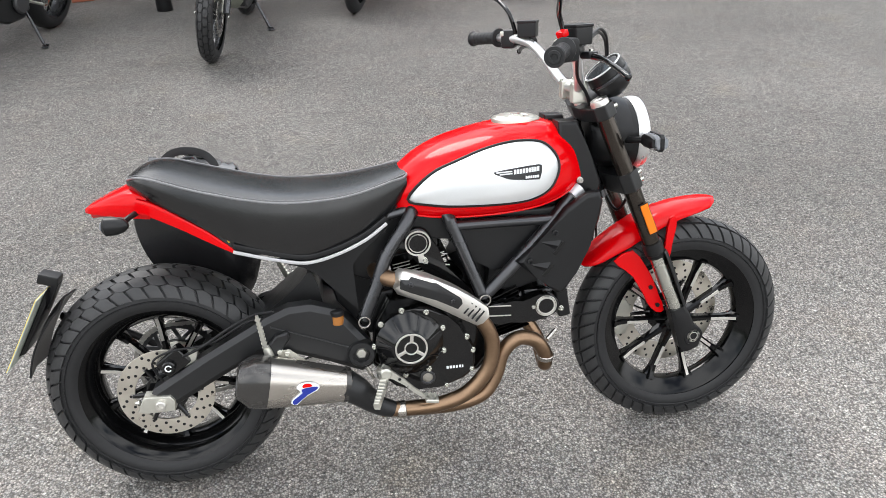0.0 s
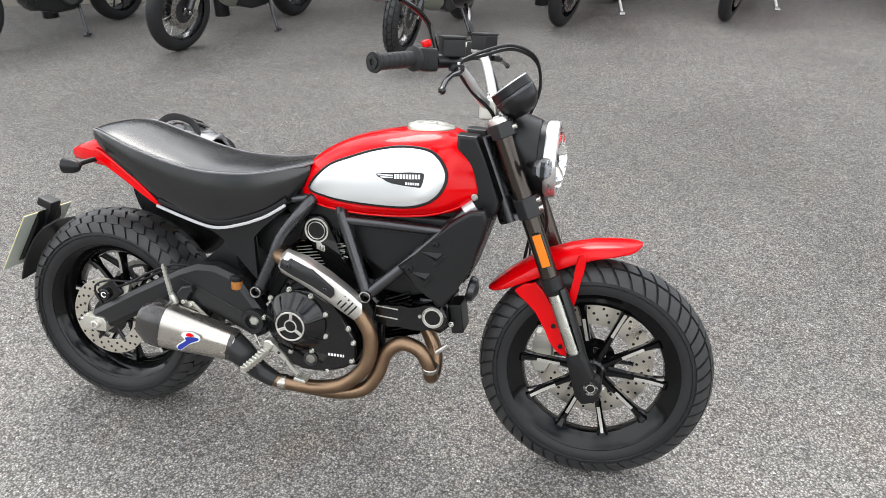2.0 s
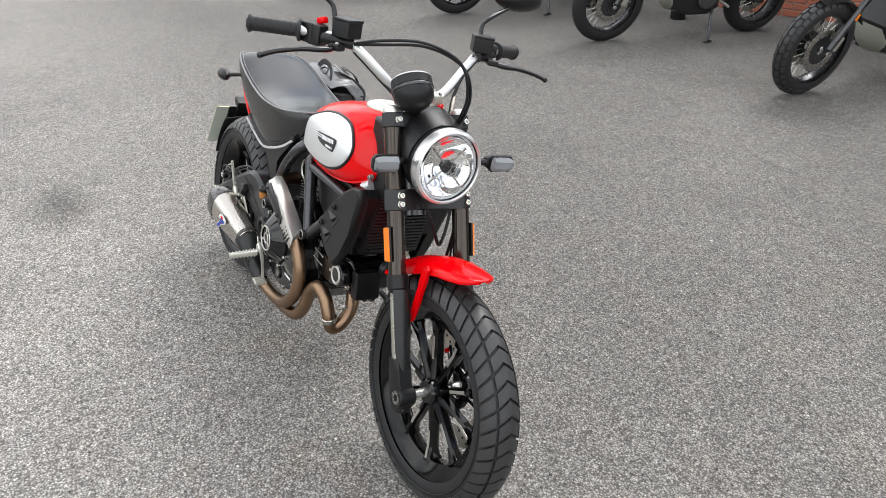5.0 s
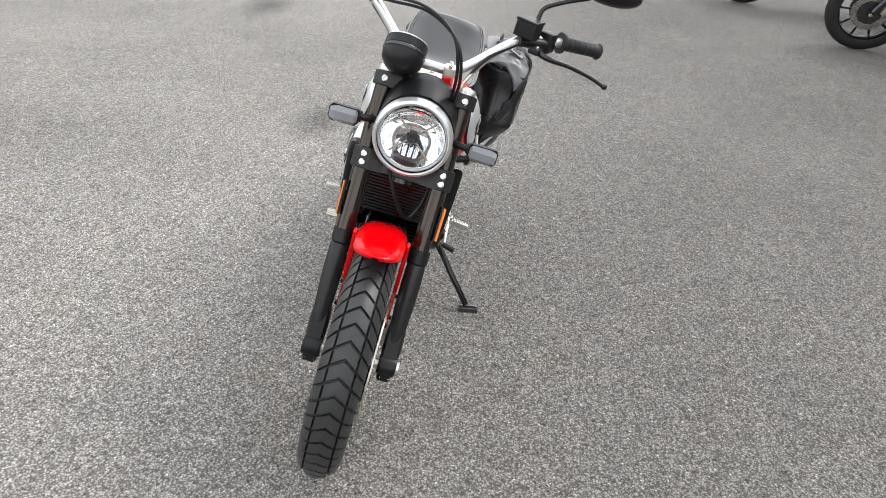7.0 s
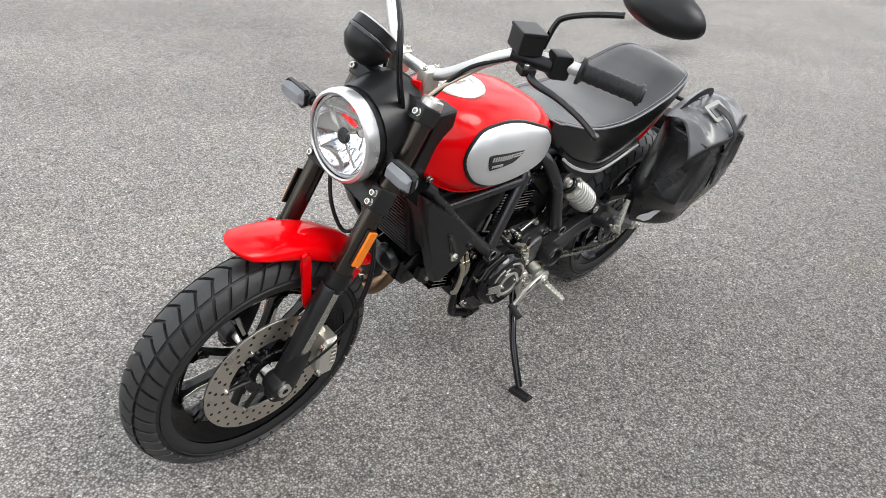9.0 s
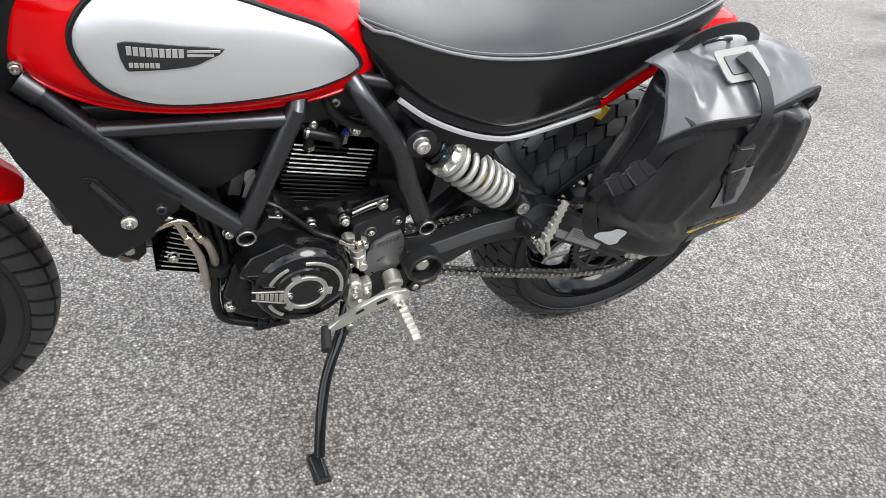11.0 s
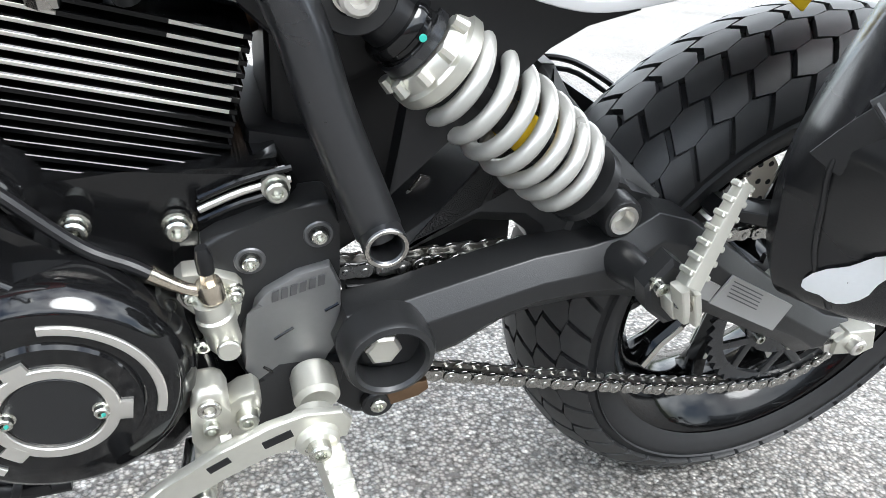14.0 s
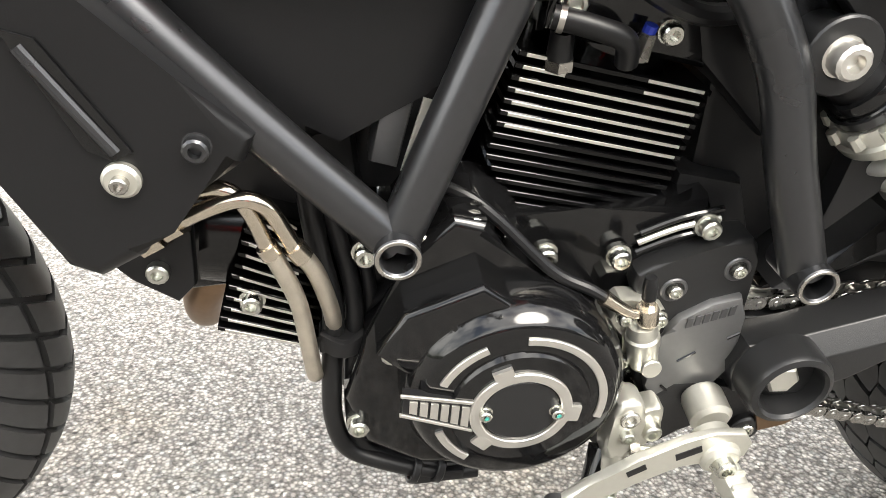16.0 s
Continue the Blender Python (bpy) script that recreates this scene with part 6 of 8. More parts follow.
part("peg_clevis", tube([V(0.293, -0.176, 0.424), V(0.290, -0.178, 0.438), V(0.286, -0.180, 0.452)], [0.011, 0.011, 0.0085], 14, 3), ALU, hg)
bolt(V(0.318, -0.173, 0.432), (0, -1, 0), hg, 0.0065)
for s in (-1, 1):
    part("rider_peg_mount", lathe([(0, 0), (0.017, 0), (0.0185, 0.004), (0.0185, 0.026), (0.014, 0.030), (0, 0.030)], V(0.574, s * 0.130, 0.342 if s > 0 else 0.330), (0, s, -0.15), 24), ALU, bike)
ct = part("control_plate", slab([(0.545, 0.345), (0.600, 0.352), (0.625, 0.325), (0.655, 0.312), (0.67, 0.29), (0.64, 0.268), (0.60, 0.285), (0.56, 0.300)], 0.128, 0.112, None, 0.005, 2), CAST, bike)
LEVER = [(0.714, 0.292), (0.692, 0.310), (0.672, 0.322), (0.651, 0.336), (0.618, 0.352), (0.590, 0.358), (0.562, 0.354), (0.553, 0.342), (0.556, 0.326), (0.589, 0.325), (0.614, 0.323), (0.630, 0.319), (0.648, 0.308), (0.681, 0.290), (0.704, 0.280)]
LM = Matrix.Translation((0.56, 0.185, 0.34)) @ pose(0, 0, 0, 0, 0, 4) @ Matrix.Translation((-0.56, -0.185, -0.34))
sl = part("shift_lever", slab(LEVER, 0.180, 0.189, LM, 0.0026, 1, 2), ALU, bike, "bare aluminium gear lever")
for pts, w in ((((0.621, 0.335), (0.600, 0.343)), 0.0042), (((0.660, 0.320), (0.645, 0.328)), 0.0036)):
    part("lever_slot", tube([LM @ V(x, 0.1886, z) for x, z in pts], 1.0, 10, 1, section=(0.0012, w), up=(0, 0, 1)), MATTE, sl)
part("lever_boss", lathe([(0, 0.006), (0.014, 0.006), (0.017, 0.003), (0.018, -0.004), (0.018, -0.022), (0, -0.022)], V(0.580, 0.190, 0.330), (0, 1, -0.1), 24), ALU, sl)
part("link_rod", tube([V(0.600, 0.176, 0.322), V(0.622, 0.172, 0.318), V(0.646, 0.168, 0.316)], [0.0062, 0.0048, 0.0048], 10, 2), ALU, sl)
for x in (0.606, 0.640):
    part("rod_nut", tube([V(x, 0.1745 - (x - 0.606) * 0.15, 0.321), V(x + 0.008, 0.1735 - (x - 0.606) * 0.15, 0.320)], 0.0068, 6, 1), STEEL, sl)
part("lever_rubber", tube([V(0.712, 0.190, 0.287), V(0.722, 0.236, 0.280)], [0.0095, 0.010], 14, 1), RUBBER, sl)
bolt(V(0.580, 0.198, 0.329), (0, 1, 0), sl, 0.009)
bl = part("brake_pedal", loft([[V(x, y + t * 0.004, z + h * 0.008 * k) for t, h in ((-1, -1), (1, -1), (1, 1), (-1, 1))] for x, y, z, k in ((0.565, -0.178, 0.345, 1.4), (0.595, -0.180, 0.335, 1.4), (0.625, -0.184, 0.312, 1.1), (0.65, -0.190, 0.288, 0.9), (0.675, -0.197, 0.270, 0.8))]), ALU, bike, "bare aluminium brake pedal")
part("pedal_pad", box((0.690, -0.212, 0.272), (0.035, 0.04, 0.010), (0, 10, 0), 0.003), ALU, bl)
for k in range(3):
    part("pedal_tooth", tube([V(0.680 + 0.010 * k, -0.230, 0.2795 - 0.002 * k), V(0.680 + 0.010 * k, -0.194, 0.2795 - 0.002 * k)], 0.0022, 6, 1), ALU, bl)
for x, z in ((0.612, 0.324), (0.635, 0.300)):
    part("lever_hole", disc(V(x, -0.189, z), (0, -1, 0), 0.0042, 0.001), MATTE, bl)
part("pedal_rod", tube([V(0.548, -0.17, 0.325), V(0.53, -0.17, 0.36)], 0.004, 8, 1), STEEL, bl)
part("pedal_pivot", lathe([(0, 0.006), (0.012, 0.006), (0.016, 0.002), (0.016, -0.02), (0, -0.02)], V(0.578, -0.183, 0.340), (0, -1, 0), 20), ALU, bl)
stand = part("side_stand", tube([V(0.660, 0.150, 0.300), V(0.676, 0.180, 0.258), V(0.702, 0.215, 0.226), V(0.722, 0.248, 0.190), V(0.738, 0.292, 0.143), V(0.748, 0.335, 0.093)], [0.014, 0.012, 0.0108, 0.0105, 0.0105, 0.0105], 14, 5), GLOSS, bike, "black side stand set down on the asphalt")
FT = Matrix.Translation((0.752, 0.352, 0.080)) @ pose(0, 0, 0, 12, 0, 0)
part("stand_foot", slab([(-0.016, -0.006), (0.016, -0.006), (0.013, 0.004), (-0.013, 0.004)], -0.038, 0.034, FT, 0.004, 1), CAST, stand)
part("foot_rim", tube([FT @ V(*p) for p in ((-0.010, -0.024, 0.005), (0.010, -0.024, 0.005), (0.008, 0.028, 0.005), (-0.008, 0.028, 0.005))], 0.0028, 8, 1, True), SATIN, stand)
sb = part("stand_bracket", slab([(0.667, 0.368), (0.656, 0.373), (0.645, 0.369), (0.641, 0.350), (0.646, 0.310), (0.656, 0.300), (0.667, 0.306), (0.669, 0.344)], 0.170, 0.140, None, 0.007, 2, 3), ALU, bike, "bare aluminium stand bracket")
part("bracket_ear", slab([(0.645, 0.340), (0.622, 0.352), (0.616, 0.336), (0.624, 0.306), (0.642, 0.288), (0.652, 0.300)], 0.156, 0.130, None, 0.006, 2, 2), ALU, sb)
part("bracket_bore", ring(V(0.656, 0.169, 0.356), (0, 1, 0), 0.004, 0.0085, 0.004, 0.001, 22), STEEL, sb)
part("bracket_foot", tube([V(0.657, 0.160, 0.312), V(0.660, 0.168, 0.288), V(0.662, 0.172, 0.276)], [0.0100, 0.0088, 0.0105], 16, 2), ALU, sb)
bolt(V(0.655, 0.171, 0.338), (0, 1, 0), sb, 0.0062)
bolt(V(0.628, 0.158, 0.330), (0, 1, 0), sb, 0.0085)
bolt(V(0.663, 0.182, 0.274), (0, 1, 0), sb, 0.0085)
part("return_spring", tube([V(0.645, 0.165, 0.30), V(0.662, 0.178, 0.24)], 0.0045, 8, 1), STEEL, stand)

# ---- front fork ----
FA = V(1.177, 0, 0.971)
FB = V(1.432, 0, 0.345)
fd = (FB - FA).normalized()
fn = V(fd.z, 0, -fd.x) * -1
fp = lambda t, y: FA + (FB - FA) * t + V(0, y, 0)
for s in (-1, 1):
    y = 0.101 * s
    lg = part("fork_leg", tube([fp(-0.035, y), fp(0.60, y)], 0.0232, 24, 1), FORKTUBE, bike, "dark bronze fork leg with chrome slider")
    part("fork_cap", lathe([(0, 0.006), (0.010, 0.006), (0.012, 0.003), (0.022, 0.002), (0.024, -0.004), (0.024, -0.012), (0, -0.012)], fp(-0.038, y), -fd, 28), MACHINED, lg)
    part("dust_seal", tube([fp(0.585, y), fp(0.635, y), fp(0.64, y), fp(0.655, y)], [0.0275, 0.0275, 0.025, 0.0235], 24, 1), MATTE, lg)
    part("slider", tube([fp(0.64, y), fp(0.95, y)], 0.0205, 24, 1), CHROME, lg, "chrome inner fork tube")
    ft = part("fork_foot", loft([[fp(t, y) + fn * a * w + V(0, b * h, 0) for a, b in ((-1, -0.7), (-0.6, -1), (0.6, -1), (1, -0.7), (1, 0.7), (0.6, 1), (-0.6, 1), (-1, 0.7))] for t, w, h in ((0.905, 0.023, 0.023), (0.95, 0.026, 0.025), (1.02, 0.030, 0.024), (1.08, 0.034, 0.021), (1.115, 0.024, 0.018))]), MATTE, lg)
    part("axle_clamp", lathe([(0.012, -0.024), (0.026, -0.024), (0.029, -0.018), (0.029, 0.018), (0.026, 0.024), (0.012, 0.024)], V(1.458, y, 0.317), (0, 1, 0), 28), MATTE, ft)
    for q in (-0.010, 0.012):
        bolt(V(1.478, y + q, 0.292), (0.5, 0, -0.6), ft, 0.005)
    part("fork_guard", loft([[fp(t, y) + fn * (r * math.cos(a) + 0.004) + V(0, r * math.sin(a), 0) for a in [radians(-58 + 10.5 * k) for k in range(12)]] + [fp(t, y) + fn * ((r - 0.003) * math.cos(a) + 0.004) + V(0, (r - 0.003) * math.sin(a), 0) for a in [radians(58 - 10.5 * k) for k in range(12)]] for t, r in ((0.640, 0.026), (0.650, 0.0285), (0.72, 0.0300), (0.80, 0.0290), (0.88, 0.0265), (0.94, 0.0240), (0.97, 0.021))]), CAST, lg, "rounded black fork protector")
    rf = part("reflector", slab([(-0.011, -0.043), (0.011, -0.043), (0.011, 0.043), (-0.011, 0.043)], -0.004, 0.004, Matrix.Translation(fp(0.47, y) + V(0, 0.030 * s, 0) + fn * 0.006) @ pose(0, 0, 0, 0, -math.degrees(math.atan2(fd.x, -fd.z)), -2 * s), 0.002), ORANGE, lg, "orange side reflector")
    part("reflector_back", slab([(-0.013, -0.045), (0.013, -0.045), (0.013, 0.045), (-0.013, 0.045)], -0.004, 0.001, Matrix.Translation(fp(0.47, y) + V(0, 0.026 * s, 0) + fn * 0.006) @ pose(0, 0, 0, 0, -math.degrees(math.atan2(fd.x, -fd.z)), -2 * s), 0.001), MATTE, rf)
for t0, t1, name in ((-0.02, 0.035, "top_yoke"), (0.265, 0.345, "bottom_yoke")):
    rng = []
    bm = bmesh.new()
    for t in (t0, t1):
        rng.append([fp(t, 0) + fn * a + V(0, b, 0) for a, b in ((0.030, -0.112), (0.033, -0.09), (0.020, -0.05), (0.016, 0.0), (0.020, 0.05), (0.033, 0.09), (0.030, 0.112), (0.0, 0.133), (-0.026, 0.115), (-0.040, 0.05), (-0.046, 0.0), (-0.040, -0.05), (-0.026, -0.115), (0.0, -0.133))])
    skin(bm, rng)
    bmesh.ops.bevel(bm, geom=bm.edges[:], offset=0.004, segments=2, profile=0.5, affect='EDGES', clamp_overlap=True)
    yk = part(name, bm, CAST, bike, "black cast fork yoke")
    for s in (-1, 1):
        for q in ((0.3, 0.7) if t0 > 0.1 else (0.5,)):
            bolt(fp(t0 + (t1 - t0) * q, s * 0.101) + fn * 0.033, fn, yk, 0.0075)
part("steering_nut", lathe([(0, 0.012), (0.012, 0.012), (0.015, 0.008), (0.016, 0), (0, 0)], fp(-0.02, 0) - fn * 0.02, -fd, 24), MACHINED, bike)

# ---- front fender ----


def fender_ring(a, r, half, drop):
    c = FW
    dd = V(math.cos(radians(a)), 0, math.sin(radians(a)))
    out = []
    for k in range(-6, 7):
        f = k / 6
        out.append(c + dd * (r - drop * abs(f) ** 2.4) + V(0, half * math.sin(f * math.pi / 2), 0))
    for k in range(6, -7, -1):
        f = k / 6
        out.append(c + dd * (r - 0.0045 - drop * abs(f) ** 2.4) + V(0, (half - 0.003) * math.sin(f * math.pi / 2), 0))
    return out


ff = part("front_fender", loft([fender_ring(a, r, h, dr) for a, r, h, dr in ((76, 0.383, 0.012, 0.006), (77.5, 0.382, 0.036, 0.012), (80, 0.379, 0.052, 0.018), (86, 0.373, 0.060, 0.026), (94, 0.368, 0.063, 0.032), (104, 0.363, 0.064, 0.038), (114, 0.360, 0.064, 0.042), (124, 0.359, 0.063, 0.042), (132, 0.360, 0.061, 0.034), (139, 0.363, 0.056, 0.024), (143, 0.366, 0.046, 0.014), (145, 0.367, 0.03, 0.008))]), RED, bike, "glossy red short front fender", 45)
for s in (-1, 1):
    part("fender_stay", slab([(1.235, 0.545), (1.290, 0.572), (1.330, 0.520), (1.352, 0.480), (1.372, 0.430), (1.392, 0.382), (1.368, 0.377), (1.338, 0.410), (1.312, 0.470), (1.275, 0.510)], s * 0.072, s * 0.062, None, 0.004, 2), RED, ff, "red fender stay")
    part("fender_stay", slab([(1.392, 0.655), (1.415, 0.655), (1.405, 0.590), (1.390, 0.500), (1.372, 0.500), (1.385, 0.590)], s * 0.072, s * 0.062, None, 0.004, 2), RED, ff)
    bolt(V(1.345, s * 0.073, 0.458), (0, s, 0), ff, 0.006, MATTE)
    bolt(V(1.368, s * 0.073, 0.402), (0, s, 0), ff, 0.006, MATTE)

# front brake on the left
fc = part("front_caliper", loft([[V(1.313 + a * w, y, 0.318 + b * h) for a, b in ((-0.6, -1), (0.5, -1), (1, -0.4), (1, 0.5), (0.4, 1), (-0.7, 1), (-1, 0.3), (-1, -0.5))] for y, w, h in ((0.045, 0.026, 0.055), (0.052, 0.030, 0.060), (0.092, 0.030, 0.060), (0.100, 0.024, 0.052))]), ALU, bike, "grey radial brake caliper")
for k in range(5):
    part("lettering_bar", box((1.300, 0.1008, 0.350 - 0.014 * k), (0.014, 0.001, 0.009), (0, 0, 0), 0), STEEL, fc)
for z in (0.275, 0.36):
    bolt(V(1.335, 0.098, z), (0, 1, 0), fc, 0.007)
part("brake_hose", tube([V(1.290, 0.085, 0.375), V(1.255, 0.095, 0.43), V(1.235, 0.105, 0.54), V(1.250, 0.105, 0.66), V(1.262, 0.095, 0.75), V(1.235, 0.08, 0.80)], 0.0048, 10, 6), MATTE, bike)
part("sensor_wire", tube([V(1.440, 0.09, 0.30), V(1.37, 0.10, 0.33), V(1.30, 0.11, 0.39), V(1.262, 0.11, 0.48), V(1.25, 0.112, 0.6), V(1.265, 0.10, 0.74)], 0.003, 8, 6), MATTE, bike)
part("brake_hose", tube([V(1.285, -0.04, 0.80), V(1.30, 0.0, 0.72), V(1.285, 0.04, 0.66), V(1.262, 0.07, 0.70), V(1.25, 0.08, 0.78)], 0.0045, 10, 6), MATTE, bike)

# ---- headlight ----
HX = V(1.0, 0, 0.02).normalized()
HC = V(1.285, 0.004, 0.886)
hl = part("headlight", lathe([(0.0, -0.115), (0.050, -0.112), (0.075, -0.09), (0.089, -0.05), (0.0945, -0.012), (0.0945, 0.002), (0.080, 0.0), (0.070, -0.05), (0, -0.06)], HC, HX, 48), MATTE, bike, "round chrome-rimmed headlight with clear lens")
part("headlight_rim", lathe([(0.0955, 0.000), (0.098, 0.004), (0.0985, 0.020), (0.096, 0.030), (0.090, 0.033), (0.0865, 0.030), (0.0865, 0.022), (0.092, 0.000)], HC, HX, 72, True), HEADRIM, hl, "satin silver headlight rim")
part("reflector_bowl", lathe([(0.012, -0.040), (0.030, -0.034), (0.056, -0.018), (0.074, 0.006), (0.076, 0.010), (0.076, 0.004), (0.056, -0.024), (0.0, -0.046)], HC, HX, 48), REFLECTOR, hl)
part("light_guide", lathe([(0.0765, 0.008), (0.078, 0.013), (0.081, 0.014), (0.0840, 0.012), (0.0855, 0.006), (0.0765, 0.004)], HC, HX, 64, True), DRL, hl, "white daylight ring")
part("lamp_hood", disc(HC + HX * 0.000, HX, 0.016, 0.010, 0.003, 24), SATIN, hl)
for an in (45, 135, 225, 315):
    dd = V(0, math.cos(radians(an)), math.sin(radians(an)))
    part("lamp_cross", tube([HC + HX * 0.006 + dd * 0.012, HC + HX * 0.008 + dd * 0.066], 1.0, 8, 1, section=(0.0022, 0.002), up=(1, 0, 0)), STEEL, hl)
for k in range(4):
    part("reflector_rib", box((1.262, -0.020 + 0.013 * k, 0.842), (0.006, 0.009, 0.03), (0, -25, 0), 0.001), REFLECTOR, hl)
gl = part("lens", lathe([(0.0885, 0.024), (0.0875, 0.030), (0.080, 0.036), (0.060, 0.045), (0.030, 0.051), (0.0, 0.053)], HC, HX, 64), LENS, hl, "clear domed lens")
gl.visible_shadow = False
cw = part("headlight_cowl", loft([[V(x, 0.004 + w * math.cos(radians(a)), z + h * math.sin(radians(a))) for a in range(-20, 201, 20)] + [V(x, 0.004 + (w - 0.005) * math.cos(radians(a)), z + (h - 0.005) * math.sin(radians(a))) for a in range(200, -21, -20)] for x, w, h, z in ((1.160, 0.070, 0.040, 0.965), (1.185, 0.084, 0.066, 0.945), (1.215, 0.094, 0.084, 0.920), (1.245, 0.098, 0.096, 0.897), (1.268, 0.0985, 0.099, 0.886))]), MATTE, bike, "matte black cowl behind the headlight")
for s in (-1, 1):
    fi = part("front_indicator", loft([[V(1.292 + x, s * y + 0.004, 0.893 + 0) + V(a * w, 0, b * h) for a, b in ((-1, -0.5), (-0.5, -1), (0.5, -1), (1, -0.5), (1, 0.5), (0.5, 1), (-0.5, 1), (-1, 0.5))] for x, y, w, h in ((0.0, 0.140, 0.012, 0.013), (0.002, 0.146, 0.018, 0.019), (0.004, 0.190, 0.019, 0.019), (0.004, 0.207, 0.015, 0.014))]), SMOKE, bike, "grey clear-lens indicator")
    part("indicator_back", loft([[V(1.286 + x, s * y + 0.004, 0.893) + V(a * w, 0, b * h) for a, b in ((-1, -0.5), (-0.5, -1), (0.5, -1), (1, -0.5), (1, 0.5), (0.5, 1), (-0.5, 1), (-1, 0.5))] for x, y, w, h in ((-0.004, 0.132, 0.010, 0.011), (-0.004, 0.142, 0.014, 0.016), (-0.008, 0.185, 0.010, 0.015), (-0.008, 0.200, 0.006, 0.010))]), MATTE, fi)
    part("indicator_frame", loft([[V(x, s * 0.1735 + 0.004, 0.893) + V(0, a * w, b * h) for a, b in ((-1, -0.6), (-0.8, -1), (0.8, -1), (1, -0.6), (1, 0.6), (0.8, 1), (-0.8, 1), (-1, 0.6))] for x, w, h in ((1.290, 0.0370, 0.0215), (1.300, 0.0370, 0.0215), (1.300, 0.0335, 0.0180), (1.290, 0.0335, 0.0180))], True, False), MATTE, fi, "black indicator surround")
    part("stalk", tube([V(1.25, s * 0.085, 0.885), V(1.286, s * 0.140, 0.893)], 0.0085, 12, 1), MATTE, fi)
    for k in range(3):
        part("led", disc(V(1.305, s * (0.155 + 0.016 * k) + 0.004, 0.893), (1, 0, 0), 0.005, 0.003), DRL, fi)

# ---- gauge, handlebar, controls ----
GC = V(1.203, -0.072, 1.050)
GA = V(-0.62, 0.02, 0.78).normalized()
ga = part("gauge", lathe([(0, 0.026), (0.044, 0.026), (0.048, 0.030), (0.052, 0.026), (0.0525, 0.006), (0.050, 0.004), (0.050, -0.002), (0.052, -0.006), (0.050, -0.024), (0.036, -0.042), (0.018, -0.052), (0, -0.053)], GC, GA, 40), MATTE, bike, "round black instrument with silver rim")
part("gauge_band", lathe([(0.0530, -0.004), (0.0540, -0.002), (0.0540, 0.002), (0.0530, 0.004)], GC, GA, 40, True), SATIN, ga)
part("gauge_rim", ring(GC + GA * 0.026, GA, 0.047, 0.0515, 0.004, 0.001, 40), PIPEWHITE, ga)
part("gauge_glass", disc(GC + GA * 0.0262, GA, 0.0465, 0.0012, 0.0004, 40), material("dark_glass", (0.02, 0.02, 0.022), 0.08, coat=1.0), ga)
part("gauge_bracket", tube([GC - GA * 0.04, V(1.185, -0.04, 0.985), V(1.17, 0.0, 0.975)], 0.010, 10, 4), MATTE, ga)
bar = part("handlebar", tube([V(0.955, -0.405, 1.133), V(1.00, -0.32, 1.137), V(1.055, -0.215, 1.132), V(1.085, -0.165, 1.108), V(1.120, -0.085, 1.040), V(1.130, -0.045, 1.020), V(1.132, 0, 1.018), V(1.130, 0.045, 1.020), V(1.120, 0.085, 1.040), V(1.085, 0.165, 1.108), V(1.055, 0.215, 1.132), V(1.00, 0.32, 1.137), V(0.955, 0.405, 1.133)], 0.0125, 18, 6), BARGREY, bike, "wide silver tubular handlebar")
